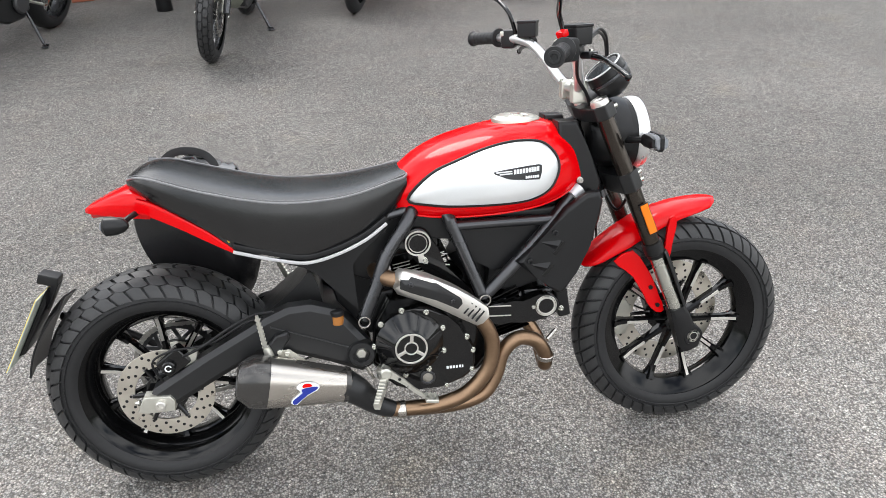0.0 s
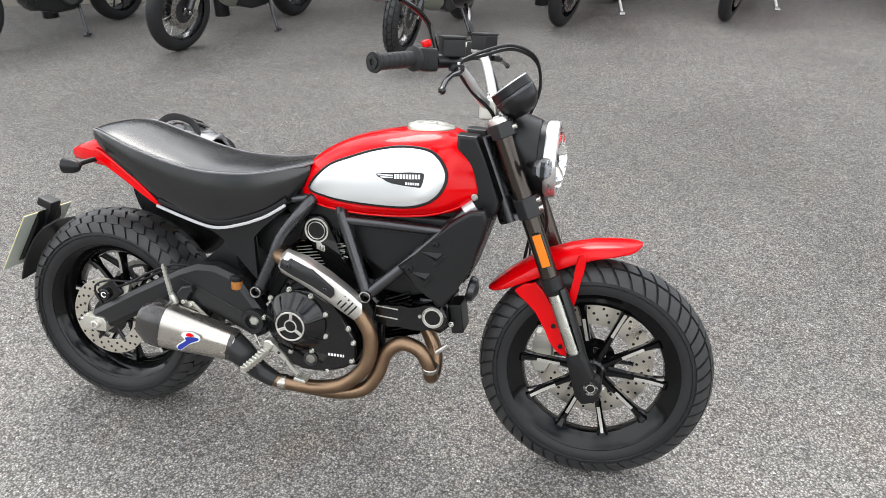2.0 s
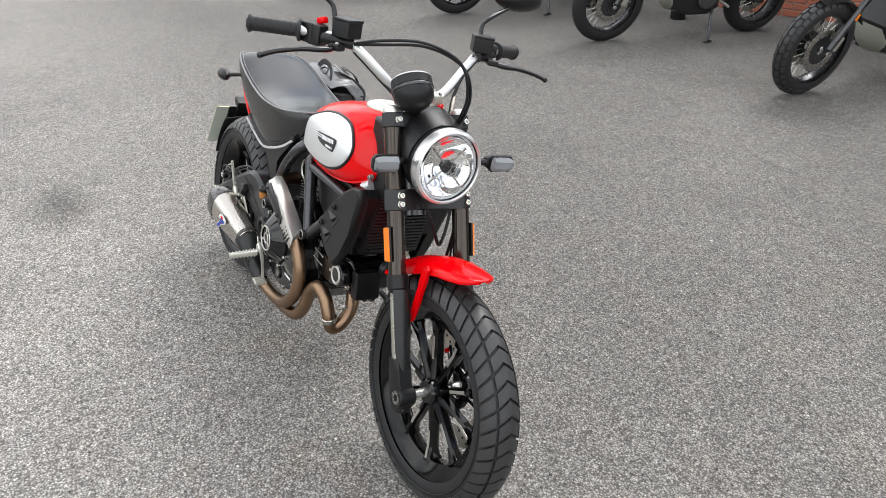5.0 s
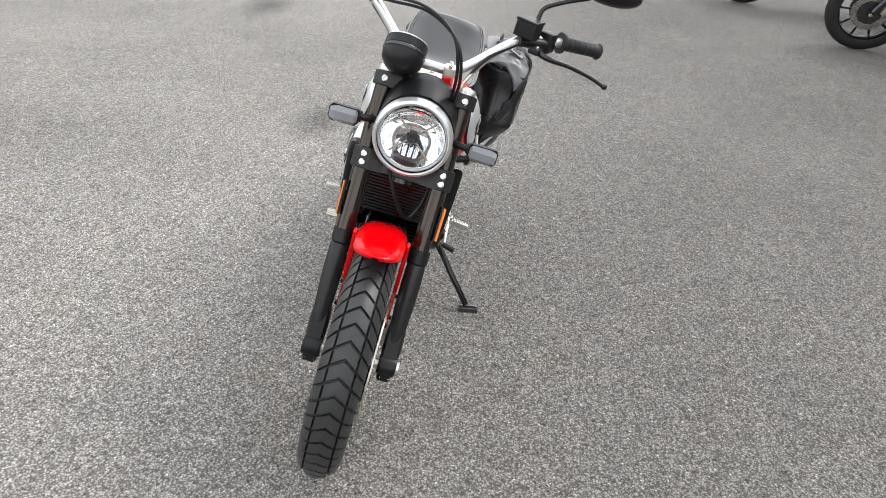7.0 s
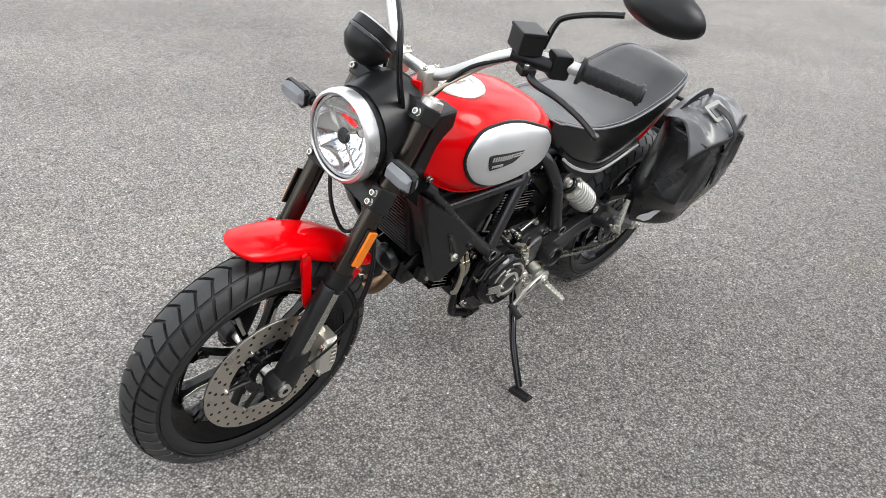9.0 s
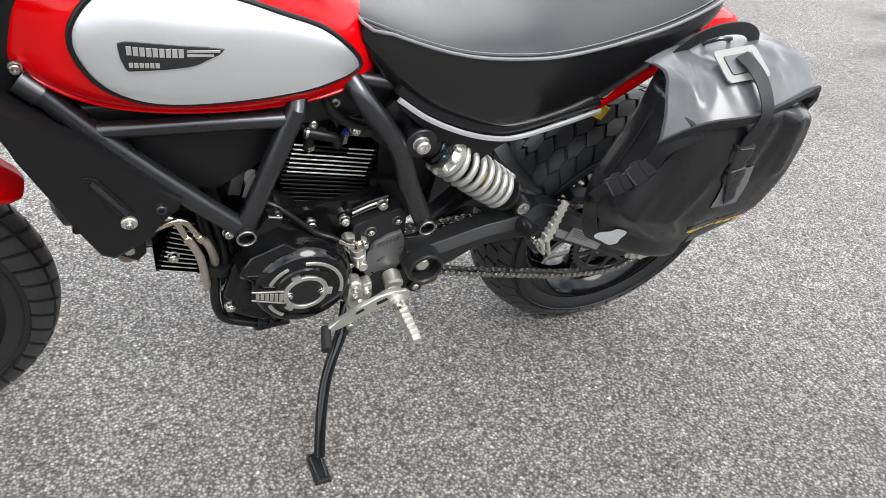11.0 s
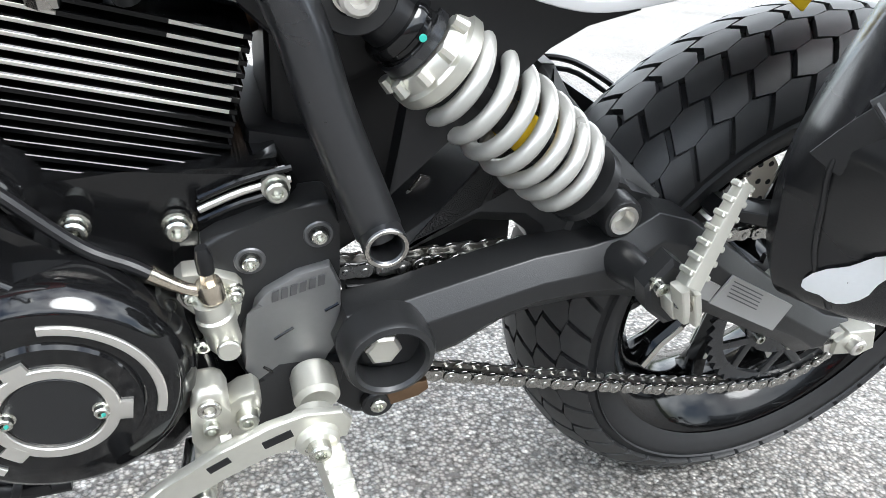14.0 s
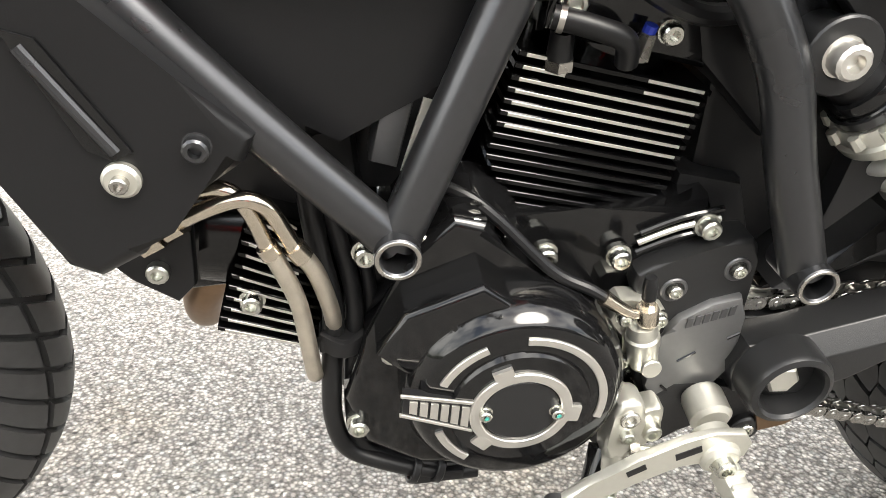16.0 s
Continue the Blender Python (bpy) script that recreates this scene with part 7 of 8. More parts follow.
for s in (-1, 1):
    part("bar_clamp", box((1.135, s * 0.045, 1.008), (0.044, 0.030, 0.050), (0, 0, 0), 0.006), ALU, bar)
    bolt(V(1.150, s * 0.045, 1.034), (0, 0, 1), bar, 0.005)
    bolt(V(1.118, s * 0.045, 1.034), (0, 0, 1), bar, 0.005)
    a, b = V(1.010, s * 0.300, 1.137), V(0.953, s * 0.413, 1.132)
    dd = (b - a).normalized()
    gr = part("grip", tube([a, a + dd * 0.006, a + dd * 0.012, b - dd * 0.012, b - dd * 0.004, b], [0.027, 0.027, 0.0170, 0.0170, 0.0225, 0.021], 20, 1), RUBBER, bar, "black ribbed rubber grip")
    for k in range(6):
        c = a + dd * (0.022 + 0.016 * k)
        part("grip_rib", ring(c, dd, 0.0155, 0.0178, 0.009, 0.001, 20), RUBBER, gr)
    part("grip_end", ring(b - dd * 0.002, dd, 0.007, 0.014, 0.006, 0.001, 20), CAST, gr)
    sg = part("switch_cube", box((1.030, s * 0.265, 1.134), (0.042, 0.040, 0.052), (0, 0, -s * 28), 0.008), MATTE, bar, "black switch housing")
    part("switch_button", box((1.010, s * 0.262, 1.150), (0.012, 0.018, 0.014), (0, 0, -s * 28), 0.003), ALU, sg)
    mc = part("master_cylinder", tube([V(1.045, s * 0.262, 1.130), V(1.082, s * 0.190, 1.128)], 0.014, 14, 1), MATTE, bar)
    rz = part("fluid_reservoir", box((1.070, s * 0.206, 1.160), (0.052, 0.056, 0.040), (0, 0, -s * 25), 0.004), MATTE, mc, "square black fluid reservoir")
    part("reservoir_lid", box((1.070, s * 0.206, 1.182), (0.055, 0.059, 0.008), (0, 0, -s * 25), 0.003), MATTE, rz)
    part("lever", tube([V(1.085, s * 0.235, 1.118), V(1.105, s * 0.275, 1.112), V(1.100, s * 0.330, 1.108), V(1.100, s * 0.390, 1.098), V(1.104, s * 0.432, 1.086)], [0.008, 0.0075, 0.0062, 0.0058, 0.0060], 12, 5), GLOSS, mc, "black control lever")
    part("lever_ball", lathe([(0, -0.008), (0.005, -0.0065), (0.0082, 0), (0.005, 0.0065), (0, 0.008)], V(1.104, s * 0.432, 1.086), (0, 1, 0), 16), GLOSS, mc)
    part("lever_pivot", box((1.090, s * 0.238, 1.118), (0.032, 0.030, 0.016), (0, 0, -s * 25), 0.004), MATTE, mc)
    bolt(V(1.094, s * 0.240, 1.127), (0, 0, 1), mc, 0.005)
    st = part("mirror_stem", tube([V(1.040, s * 0.225, 1.150), V(1.026, s * 0.226, 1.195), V(1.018, s * 0.238, 1.215), V(1.005, s * 0.285, 1.240), V(0.985, s * 0.335, 1.258)], 0.006, 12, 5), GLOSS, bar, "thin black mirror stem")
    mm = part("mirror", loft([[V(0.965 + x, s * 0.388, 1.284) + V(0, s * 0.085 * w * math.cos(a), 0.042 * w * math.sin(a) * (1.1 if math.sin(a) > 0 else 0.8)) for a in [2 * math.pi * k / 24 for k in range(24)]] for x, w in ((-0.016, 0.93), (-0.014, 1.0), (0.0, 0.98), (0.016, 0.80), (0.028, 0.5), (0.032, 0.2))]), MATTE, bar, "black rear-view mirror")
    part("mirror_glass", loft([[V(0.965 + x, s * 0.388, 1.284) + V(0, s * 0.085 * w * math.cos(a), 0.042 * w * math.sin(a) * (1.1 if math.sin(a) > 0 else 0.8)) for a in [2 * math.pi * k / 24 for k in range(24)]] for x, w in ((-0.0172, 0.90), (-0.0160, 0.90))]), CHROME, mm)
part("kill_switch", box((1.022, -0.252, 1.168), (0.022, 0.022, 0.016), (0, -20, 28), 0.004), RED, bar, "red engine stop switch")
part("throttle_housing", box((1.018, -0.285, 1.136), (0.040, 0.022, 0.050), (0, 0, 28), 0.008), MATTE, bar)
for k, (dy, dz) in enumerate(((0, 0), (0.009, -0.009))):
    part("control_cable", tube([V(1.085, -0.190 + dy, 1.128), V(1.125, -0.14 + dy, 1.150 + dz), V(1.185, -0.05 + dy, 1.165 + dz), V(1.235, 0.030 + dy, 1.135 + dz), V(1.248, 0.062 + dy, 1.06), V(1.225, 0.066 + dy, 0.985), V(1.19, 0.055, 0.93)], 0.0040, 10, 6), MATTE, bar)
part("control_cable", tube([V(1.082, 0.190, 1.118), V(1.115, 0.130, 1.075), V(1.14, 0.095, 1.02), V(1.165, 0.075, 0.96), V(1.15, 0.06, 0.88)], 0.0045, 10, 6), MATTE, bar)
part("control_cable", tube([V(1.080, 0.185, 1.125), V(1.110, 0.125, 1.058), V(1.160, 0.085, 1.00), V(1.185, 0.075, 0.93)], 0.0042, 10, 6), BRAID, bar)
part("control_cable", tube([V(1.080, -0.185, 1.110), V(1.105, -0.120, 1.055), V(1.15, -0.07, 1.0), V(1.165, -0.06, 0.93)], 0.0045, 10, 6), MATTE, bar)
part("ignition_key", box((1.165, 0.045, 0.995), (0.006, 0.022, 0.030), (10, 0, 20), 0.002), RED, bike, "red key tag")
part("ignition_lock", disc(V(1.16, 0.02, 0.968), (-fd.x, 0, -fd.z), 0.018, 0.02, 0.003), SATIN, bike)

# ---- soft pannier on the left ----
bag = new("saddlebag")
bag.matrix_basis = LEAN
tagged(bag, "black waterproof roll-top saddlebag hung beside the rear wheel", "saddlebag")
OUT = [(0.212, 0.824), (0.130, 0.842), (0.050, 0.853), (-0.005, 0.852), (-0.042, 0.822), (-0.062, 0.770), (-0.070, 0.705), (-0.062, 0.640), (-0.040, 0.582), (0.000, 0.530), (0.070, 0.478), (0.140, 0.444), (0.190, 0.438), (0.228, 0.452), (0.252, 0.490), (0.264, 0.535), (0.267, 0.575), (0.258, 0.625), (0.243, 0.680), (0.230, 0.735), (0.224, 0.785)]
op = curve_points([V(x, 0, z) for x, z in OUT], 8, True)
oc = V(0.09, 0, 0.655)


def crease(x, z, x0, z0, x1, z1, wide):
    """How near a point lies to a fold line, from 1 on it to 0."""
    ux, uz = x1 - x0, z1 - z0
    t = max(0.0, min(1.0, ((x - x0) * ux + (z - z0) * uz) / (ux * ux + uz * uz)))
    return max(0.0, 1 - math.hypot(x - x0 - ux * t, z - z0 - uz * t) / wide) ** 1.5


FOLDS = ((0.190, 0.560, 0.105, 0.770, 0.020, 0.0055), (0.215, 0.700, 0.225, 0.580, 0.020, -0.003), (0.030, 0.800, 0.045, 0.690, 0.022, -0.006), (0.000, 0.790, -0.015, 0.690, 0.020, 0.006), (0.060, 0.560, 0.170, 0.515, 0.030, -0.003))


def bag_ring(y, k):
    out = []
    for p in op:
        q = oc + (p - oc) * k
        if q.z > 0.785:
            q.z = 0.785 + (q.z - 0.785) * 0.40
        f = min(1.0, max(0.0, (y - 0.27) * 18))
        d = sum(h * crease(q.x, q.z, a, b, c, e, w) for a, b, c, e, w, h in FOLDS) * f
        d += 0.004 * f * noise.noise(V(q.x * 9 + 3, 0.4, q.z * 6)) - 0.0025 * f * abs(noise.noise(V(q.x * 16, 2.2, q.z * 9)))
        low = max(0.0, 0.60 - q.z) * max(0.0, y - 0.2) * 1.8
        top = max(0.0, q.z - 0.78) * max(0.0, y - 0.25) * 4.0
        n = 0.002 * noise.noise(V(q.x * 9, y * 9, q.z * 9))
        slant = max(0.0, min(1.0, (0.60 - q.z) / 0.08)) * max(0.0, min(1.0, (q.x - 0.08) / 0.10)) * max(0.0, y - 0.2) * 0.75
        slant += max(0.0, min(1.0, (q.x - 0.08) / 0.12)) * max(0.0, 0.215 - y) * 0.85
        out.append(V(q.x + n - slant, y + d - low - top, q.z + n))
    return out


RINGS = [(0.150, 0.70), (0.156, 0.92), (0.185, 0.98), (0.215, 0.995), (0.240, 1.0), (0.265, 0.995), (0.290, 0.98), (0.310, 0.955), (0.324, 0.92), (0.331, 0.88)]
RINGS += [(0.334 + 0.012 * f, 0.85 * (1 - f) + 0.02 * f) for f in (0.0, 0.08, 0.16, 0.24, 0.32, 0.4, 0.48, 0.56, 0.64, 0.72, 0.8, 0.9, 1.0)]
bag_mesh = loft([bag_ring(y, k) for y, k in RINGS])
bmesh.ops.recalc_face_normals(bag_mesh, faces=bag_mesh.faces)
bag_mesh.normal_update()
tree = BVHTree.FromBMesh(bag_mesh)


def on_bag(p, off):
    """The nearest place on the bag's skin, lifted off it a little."""
    loc, nor, _, _ = tree.find_nearest(p)
    if nor.dot(loc - V(oc.x, 0.22, oc.z)) < 0:
        nor = -nor
    return loc + nor * off


body = part("bag_body", bag_mesh, BAGVINYL, bag, "creased black tarpaulin bag body", 60)
part("welded_seam", tube([on_bag(V(x, 0.245, z), 0.0005) for x, z in ((0.225, 0.80), (0.230, 0.75), (0.243, 0.69), (0.262, 0.60), (0.258, 0.545), (0.232, 0.495), (0.19, 0.450))], 0.0024, 8, 6), BAGVINYL, bag)
FRIDGE = [(0.220, 0.229, 0.829), (0.165, 0.216, 0.845), (0.080, 0.208, 0.858), (-0.004, 0.206, 0.866)]
FEDGE = [(0.240, 0.304, 0.745), (0.200, 0.330, 0.795), (0.125, 0.340, 0.810), (0.050, 0.328, 0.824), (-0.030, 0.305, 0.832)]
rr = curve_points([V(*p) for p in FRIDGE], 20)
re = curve_points([V(*p) for p in FEDGE], 15)
rows = []
NF = 60
for k in range(NF + 1):
    a, b = rr[min(len(rr) - 1, k * (len(rr) - 1) // NF)], re[min(len(re) - 1, k * (len(re) - 1) // NF)]
    col = [a + V(0, -0.050, -0.014), a + V(0, -0.02, -0.001)]
    for h in range(13):
        f = h / 12
        q = a.lerp(b, f) + V(0, 0.007, 0.017) * math.sin(math.pi * f)
        w = math.sin(math.pi * min(1, 0.15 + f * 0.95))
        wr = 0.010 * noise.noise(V(q.x * 17, q.y * 13, 2.0)) - 0.010 * abs(noise.noise(V(q.x * 26 + 9 * q.y, q.y * 8, 7.0)))
        wr += 0.010 * crease(q.x, q.y, 0.214, 0.235, 0.205, 0.300, 0.014) - 0.010 * crease(q.x, q.y, 0.178, 0.245, 0.190, 0.315, 0.016) + 0.008 * crease(q.x, q.y, 0.02, 0.22, 0.05, 0.30, 0.02)
        col.append(q + V(0, 0.5, 0.8) * wr * w)
    col += [p + V(0, -0.004, -0.005) for p in reversed(col[1:])]
    rows.append(col)
part("bag_flap", loft(rows), BAGTOP, bag, "shiny grey roll-top flap", 60)
edge = [r[14] + V(0, 0.003, -0.004) for r in rows[::6]]
part("flap_binding", tube(edge + [V(-0.048, 0.298, 0.815), V(-0.050, 0.292, 0.790)], 1.0, 12, 3, section=(0.0030, 0.0125), up=(0, 0.35, 1)), WEBBING, bag, "black webbing edge binding")
WM = Matrix.Translation((0.116, 0.273, 0.863)) @ pose(0, 0, -0.0, 0, 8, 0) @ pose(0, 0, 0, 68, 0, 0)
wf = bmesh.new()
wring = []
for hx, hz, y in ((0.040, 0.030, 0.0), (0.039, 0.029, -0.004), (0.029, 0.019, -0.0045), (0.028, 0.018, 0.0)):
    wring.append([WM @ V(hx * max(-1, min(1, 1.35 * math.cos(radians(a)))), y, hz * max(-1, min(1, 1.35 * math.sin(radians(a))))) for a in range(0, 360, 12)])
skin(wf, wring, True, True)
GUIDE = material("grey_moulded_rubber", (0.26, 0.255, 0.24), 0.45, 0.0, 0.1, 60)
part("strap_guide", wf, GUIDE, bag, "pale grey moulded strap guide")
part("strap_guide_pad", slab([(0.027, -0.017), (-0.027, -0.017), (-0.027, 0.017), (0.027, 0.017)], -0.0025, 0.002, WM, 0.001, 1), BAGTOP, bag)
part("guide_tongue", slab([(0.014, -0.014), (-0.012, -0.014), (-0.012, 0.010), (0.014, 0.010)], -0.010, -0.002, WM, 0.002, 1), GUIDE, bag)
top_strap = [V(0.118, 0.266, 0.874), V(0.112, 0.294, 0.868), V(0.105, 0.324, 0.850), V(0.101, 0.349, 0.817)] + [on_bag(V(x, 0.36, z), 0.004) for x, z in ((0.103, 0.765), (0.100, 0.72), (0.088, 0.68), (0.072, 0.64))]
part("strap", tube(top_strap, 1.0, 10, 5, section=(0.0125, 0.0018), up=(0, 1, 0.4)), WEBBING, bag, "black webbing strap")
front_strap = [on_bag(V(x, y, z), 0.004) for x, y, z in ((0.264, 0.240, 0.585), (0.262, 0.262, 0.620), (0.256, 0.286, 0.658), (0.246, 0.304, 0.700))] + [V(0.236, 0.314, 0.742), V(0.200, 0.334, 0.784)]
part("strap", tube(front_strap, 1.0, 10, 5, section=(0.0125, 0.0018), up=(0.7, 0.7, 0.0)), WEBBING, bag, "black webbing strap with stitched end")
for a, b in ((front_strap[1], front_strap[2]), (front_strap[2], front_strap[3]), (top_strap[4], top_strap[5]), (top_strap[5], top_strap[6])):
    d = (b - a).normalized()
    c = a.lerp(b, 0.55)
    n = (c - V(0.09, 0.20, c.z)).normalized()
    bk = part("buckle", tube([c - d * 0.019, c - d * 0.016, c + d * 0.004, c + d * 0.008], 1.0, 16, 1, section=(0.0170, 0.0065), up=tuple(n)), BUCKLE, bag, "black plastic side-release buckle")
    part("buckle_tongue", tube([c + d * 0.009, c + d * 0.012, c + d * 0.022, c + d * 0.025], 1.0, 16, 1, section=(0.0145, 0.0055), up=tuple(n)), BUCKLE, bk)
    for q in (-1, 1):
        w = d.cross(n) * q
        part("buckle_arm", tube([c + d * 0.012 + w * 0.0150, c + d * 0.002 + w * 0.0178, c - d * 0.008 + w * 0.0165], 0.0032, 8, 3), BUCKLE, bk)
    part("strap_bar", tube([c - d * 0.016 + n * 0.006 - d.cross(n) * 0.013, c - d * 0.016 + n * 0.006 + d.cross(n) * 0.013], 0.0022, 8, 1), BUCKLE, bk)
pad = [[on_bag(V(x, 0.37, z), 0.0022) for x in (0.105, 0.085, 0.065, 0.045)] for z in (0.625, 0.65, 0.68, 0.71)]
pg = bmesh.new()
skin(pg, pad, False, False, False)
part("strap_pad", pg, BAGTOP, bag)
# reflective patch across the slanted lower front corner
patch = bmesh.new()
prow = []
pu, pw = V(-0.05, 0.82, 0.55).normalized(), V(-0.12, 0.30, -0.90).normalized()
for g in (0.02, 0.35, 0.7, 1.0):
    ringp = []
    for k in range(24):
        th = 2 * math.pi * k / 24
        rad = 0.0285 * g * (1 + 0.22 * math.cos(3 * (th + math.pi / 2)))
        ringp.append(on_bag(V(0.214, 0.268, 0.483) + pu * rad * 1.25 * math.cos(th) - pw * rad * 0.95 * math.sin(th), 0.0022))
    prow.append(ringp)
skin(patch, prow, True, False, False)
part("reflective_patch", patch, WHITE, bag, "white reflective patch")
for k in range(6):
    x, z = 0.112 - 0.019 * k, 0.552 + 0.0042 * k
    yb = bmesh.new()
    skin(yb, [[on_bag(V(x, 0.34, z + h), 0.004), on_bag(V(x - 0.015, 0.34, z + 0.003 + h), 0.004)] for h in (0.0, 0.011)], False, False, False)
    part("lettering_bar", yb, YELLOW, bag, "yellow lettering")
part("carry_handle", tube([V(0.172, 0.190, 0.828), V(0.166, 0.198, 0.852), V(0.145, 0.205, 0.874), V(0.110, 0.208, 0.886), V(0.070, 0.208, 0.886), V(0.040, 0.205, 0.870), V(0.030, 0.200, 0.850)], 1.0, 10, 6, section=(0.011, 0.0022), up=(0, 1, 0)), WEBBING, bag, "black carry handle")
part("hook", tube([V(0.125, 0.19, 0.850), V(0.118, 0.205, 0.866), V(0.088, 0.205, 0.868), V(0.080, 0.19, 0.855)], 0.0035, 8, 4, True), SATIN, bag, "black metal ring")
part("yellow_tag", box((0.200, 0.100, 0.664), (0.032, 0.004, 0.028), (0, -25, 0), 0.001), YELLOW, bike, "yellow fabric tag")

# ---- parked motorcycles along the building ----
PW = {}


def parked_wheel(parent, c, r, w, wire, rim_mat, knobby, disc_side):
    ty = part("wheel", disc(c + V(0, -0.035, 0), (0, 1, 0), 0.030, 0.07, 0.005, 20), SATIN, parent)
    prof = []
    for i in range(17):
        a = radians(-112 + 14 * i)
        prof.append((r - 0.075 + (0.075 if not knobby else 0.066) * math.cos(a), w * math.sin(a)))
    part("tyre", lathe(prof, c, (0, 1, 0), 56), RUBBER, ty, "black rubber tyre")
    if knobby:
        part("tread", tread_blocks(c, w, r - 0.075, 0.075, [(-1, -0.5, 1), (-0.5, 0, 1), (0, 0.5, 1), (0.5, 1, 1)], 34, 0.0, 0.012, 0.012, 72, True), TREAD, ty, "chunky off-road tread", 50)
    rr = r - 0.100
    part("rim", lathe([(rr - 0.012, -w * 0.55), (rr + 0.012, -w * 0.62), (rr + 0.012, -w * 0.5), (rr - 0.010, -w * 0.3), (rr - 0.014, 0), (rr - 0.010, w * 0.3), (rr + 0.012, w * 0.5), (rr + 0.012, w * 0.62), (rr - 0.012, w * 0.55), (rr - 0.022, 0)], c, (0, 1, 0), 48, True), rim_mat, ty)
    if wire:
        for k in range(24):
            a = 2 * math.pi * k / 24
            t = a + (0.28 if k % 2 else -0.28)
            sy = 0.03 if (k // 2) % 2 else -0.03
            part("wire_spoke", tube([c + V(0.028 * math.cos(t), sy, 0.028 * math.sin(t)), c + V((rr - 0.012) * math.cos(a), 0, (rr - 0.012) * math.sin(a))], 0.0022, 5, 1), CHROME, ty)
    else:
        for k in range(10):
            a = 2 * math.pi * k / 10
            part("spoke", tube([c + V(0.025 * math.cos(a), 0, 0.025 * math.sin(a)), c + V(rr * math.cos(a), 0, rr * math.sin(a))], [0.011, 0.009], 8, 1), rim_mat, ty)
    for s in disc_side:
        part("brake_disc", ring(c + V(0, s * 0.055, 0), (0, 1, 0), 0.10, 0.150, 0.005, 0.0006, 40), STEEL, ty)
        part("disc_carrier", ring(c + V(0, s * 0.055, 0), (0, 1, 0), 0.03, 0.100, 0.003, 0.0006, 24), SATIN, ty)
    return ty


def parked(front, turn, label, rim, body, wire=False, knobby=False, sport=False, plate=None, stand_mat=None, steer=0):
    """A parked motorcycle: its front tyre's foot, and how far its tail points off +y towards +x, in degrees."""
    root = new("parked_motorcycle")
    root["label"], root["category"], root["group"] = label, "motorcycle", "motorcycles parked in a row"
    ya = radians(turn)
    ahead = V(-math.sin(ya), -math.cos(ya), 0)
    left = V(math.cos(ya), -math.sin(ya), 0)
    wb = 1.42 if sport else 1.56
    base = V(front[0], front[1], 0) - ahead * wb
    m = Matrix((ahead, left, V(0, 0, 1))).transposed().to_4x4()
    root.matrix_basis = Matrix.Translation(base) @ m @ pose(0, 0, 0.004, -9)
    rf, rr = (0.30, 0.315) if sport else (0.345, 0.325)
    F, B = V(wb, 0, rf), V(0, 0, rr)
    parked_wheel(root, F, rf, 0.058, wire, rim, knobby, (-1, 1))
    parked_wheel(root, B, rr, 0.085 if not knobby else 0.07, wire, rim, knobby, (-1,))
    top = V(wb - 0.36, 0, 0.98 if not sport else 0.84)
    for s in (-1, 1):
        y = s * 0.10
        lg = part("fork_leg", tube([F + V(-0.02, y, 0.02), F + V(-0.02, y, 0.02) + (top - F) * 0.42], 0.027, 16, 1), SATIN, root)
        part("slider", tube([F + V(-0.02, y, 0.02) + (top - F) * 0.36, top + V(0, y, 0)], 0.021, 16, 1), CHROME if not wire else SATIN, lg)
        part("axle_nut", disc(F + V(0, s * 0.118, 0), (0, s, 0), 0.016, 0.008, 0.002, 16), CHROME, lg)
        part("caliper", box(F + V(-0.115, s * 0.072, 0.05), (0.05, 0.05, 0.11), (0, -25, 0), 0.01), ALU, lg)
        part("side_reflector", box(F + V(-0.02, s * 0.128, 0.02) + (top - F) * 0.36, (0.02, 0.006, 0.05), (0, -26, 0), 0.002), ORANGE, lg)
        part("swing_arm", tube([B + V(0, s * 0.10, 0), V(0.30, s * 0.10, 0.38), V(0.55, s * 0.09, 0.42)], [0.022, 0.03, 0.04], 12, 4), SATIN, root)
        part("foot_rest", tube([V(0.50, s * 0.14, 0.36), V(0.49, s * 0.26, 0.35)], 0.012, 8, 1), ALU, root)
    part("engine", slab([(0.50, 0.30), (0.52, 0.52), (0.66, 0.66), (0.92, 0.62), (1.02, 0.48), (0.98, 0.30), (0.80, 0.24), (0.60, 0.24)], -0.15, 0.15, None, 0.03, 1, 3), CAST, root)
    part("engine_cover", disc(V(0.66, 0.15, 0.40), (0, 1, 0), 0.095, 0.04, 0.012, 32), GREYCAST, root)
    part("belly_pan", loft([[V(x, w * math.cos(a), z + h * math.sin(a)) for a in [math.pi * (1 + k / 10) for k in range(11)]] + [V(x, w * math.cos(a) * 0.95, z + 0.01) for a in [math.pi * (1 + k / 10) for k in range(10, -1, -1)]] for x, w, z, h in ((0.52, 0.13, 0.32, 0.07), (0.75, 0.15, 0.31, 0.09), (0.98, 0.14, 0.36, 0.09), (1.06, 0.11, 0.46, 0.08))]), plate or SATIN, root, "", 50)
    part("fuel_tank", loft([[V(x, w * math.cos(a), z + (0.13 if math.sin(a) > 0 else 0.09) * math.sin(a)) for a in [2 * math.pi * k / 20 for k in range(20)]] for x, w, z in ((0.55, 0.08, 0.80), (0.65, 0.14, 0.84), (0.85, 0.19, 0.90), (1.02, 0.18, 0.92), (1.10, 0.12, 0.92))]), body, root, "", 60)
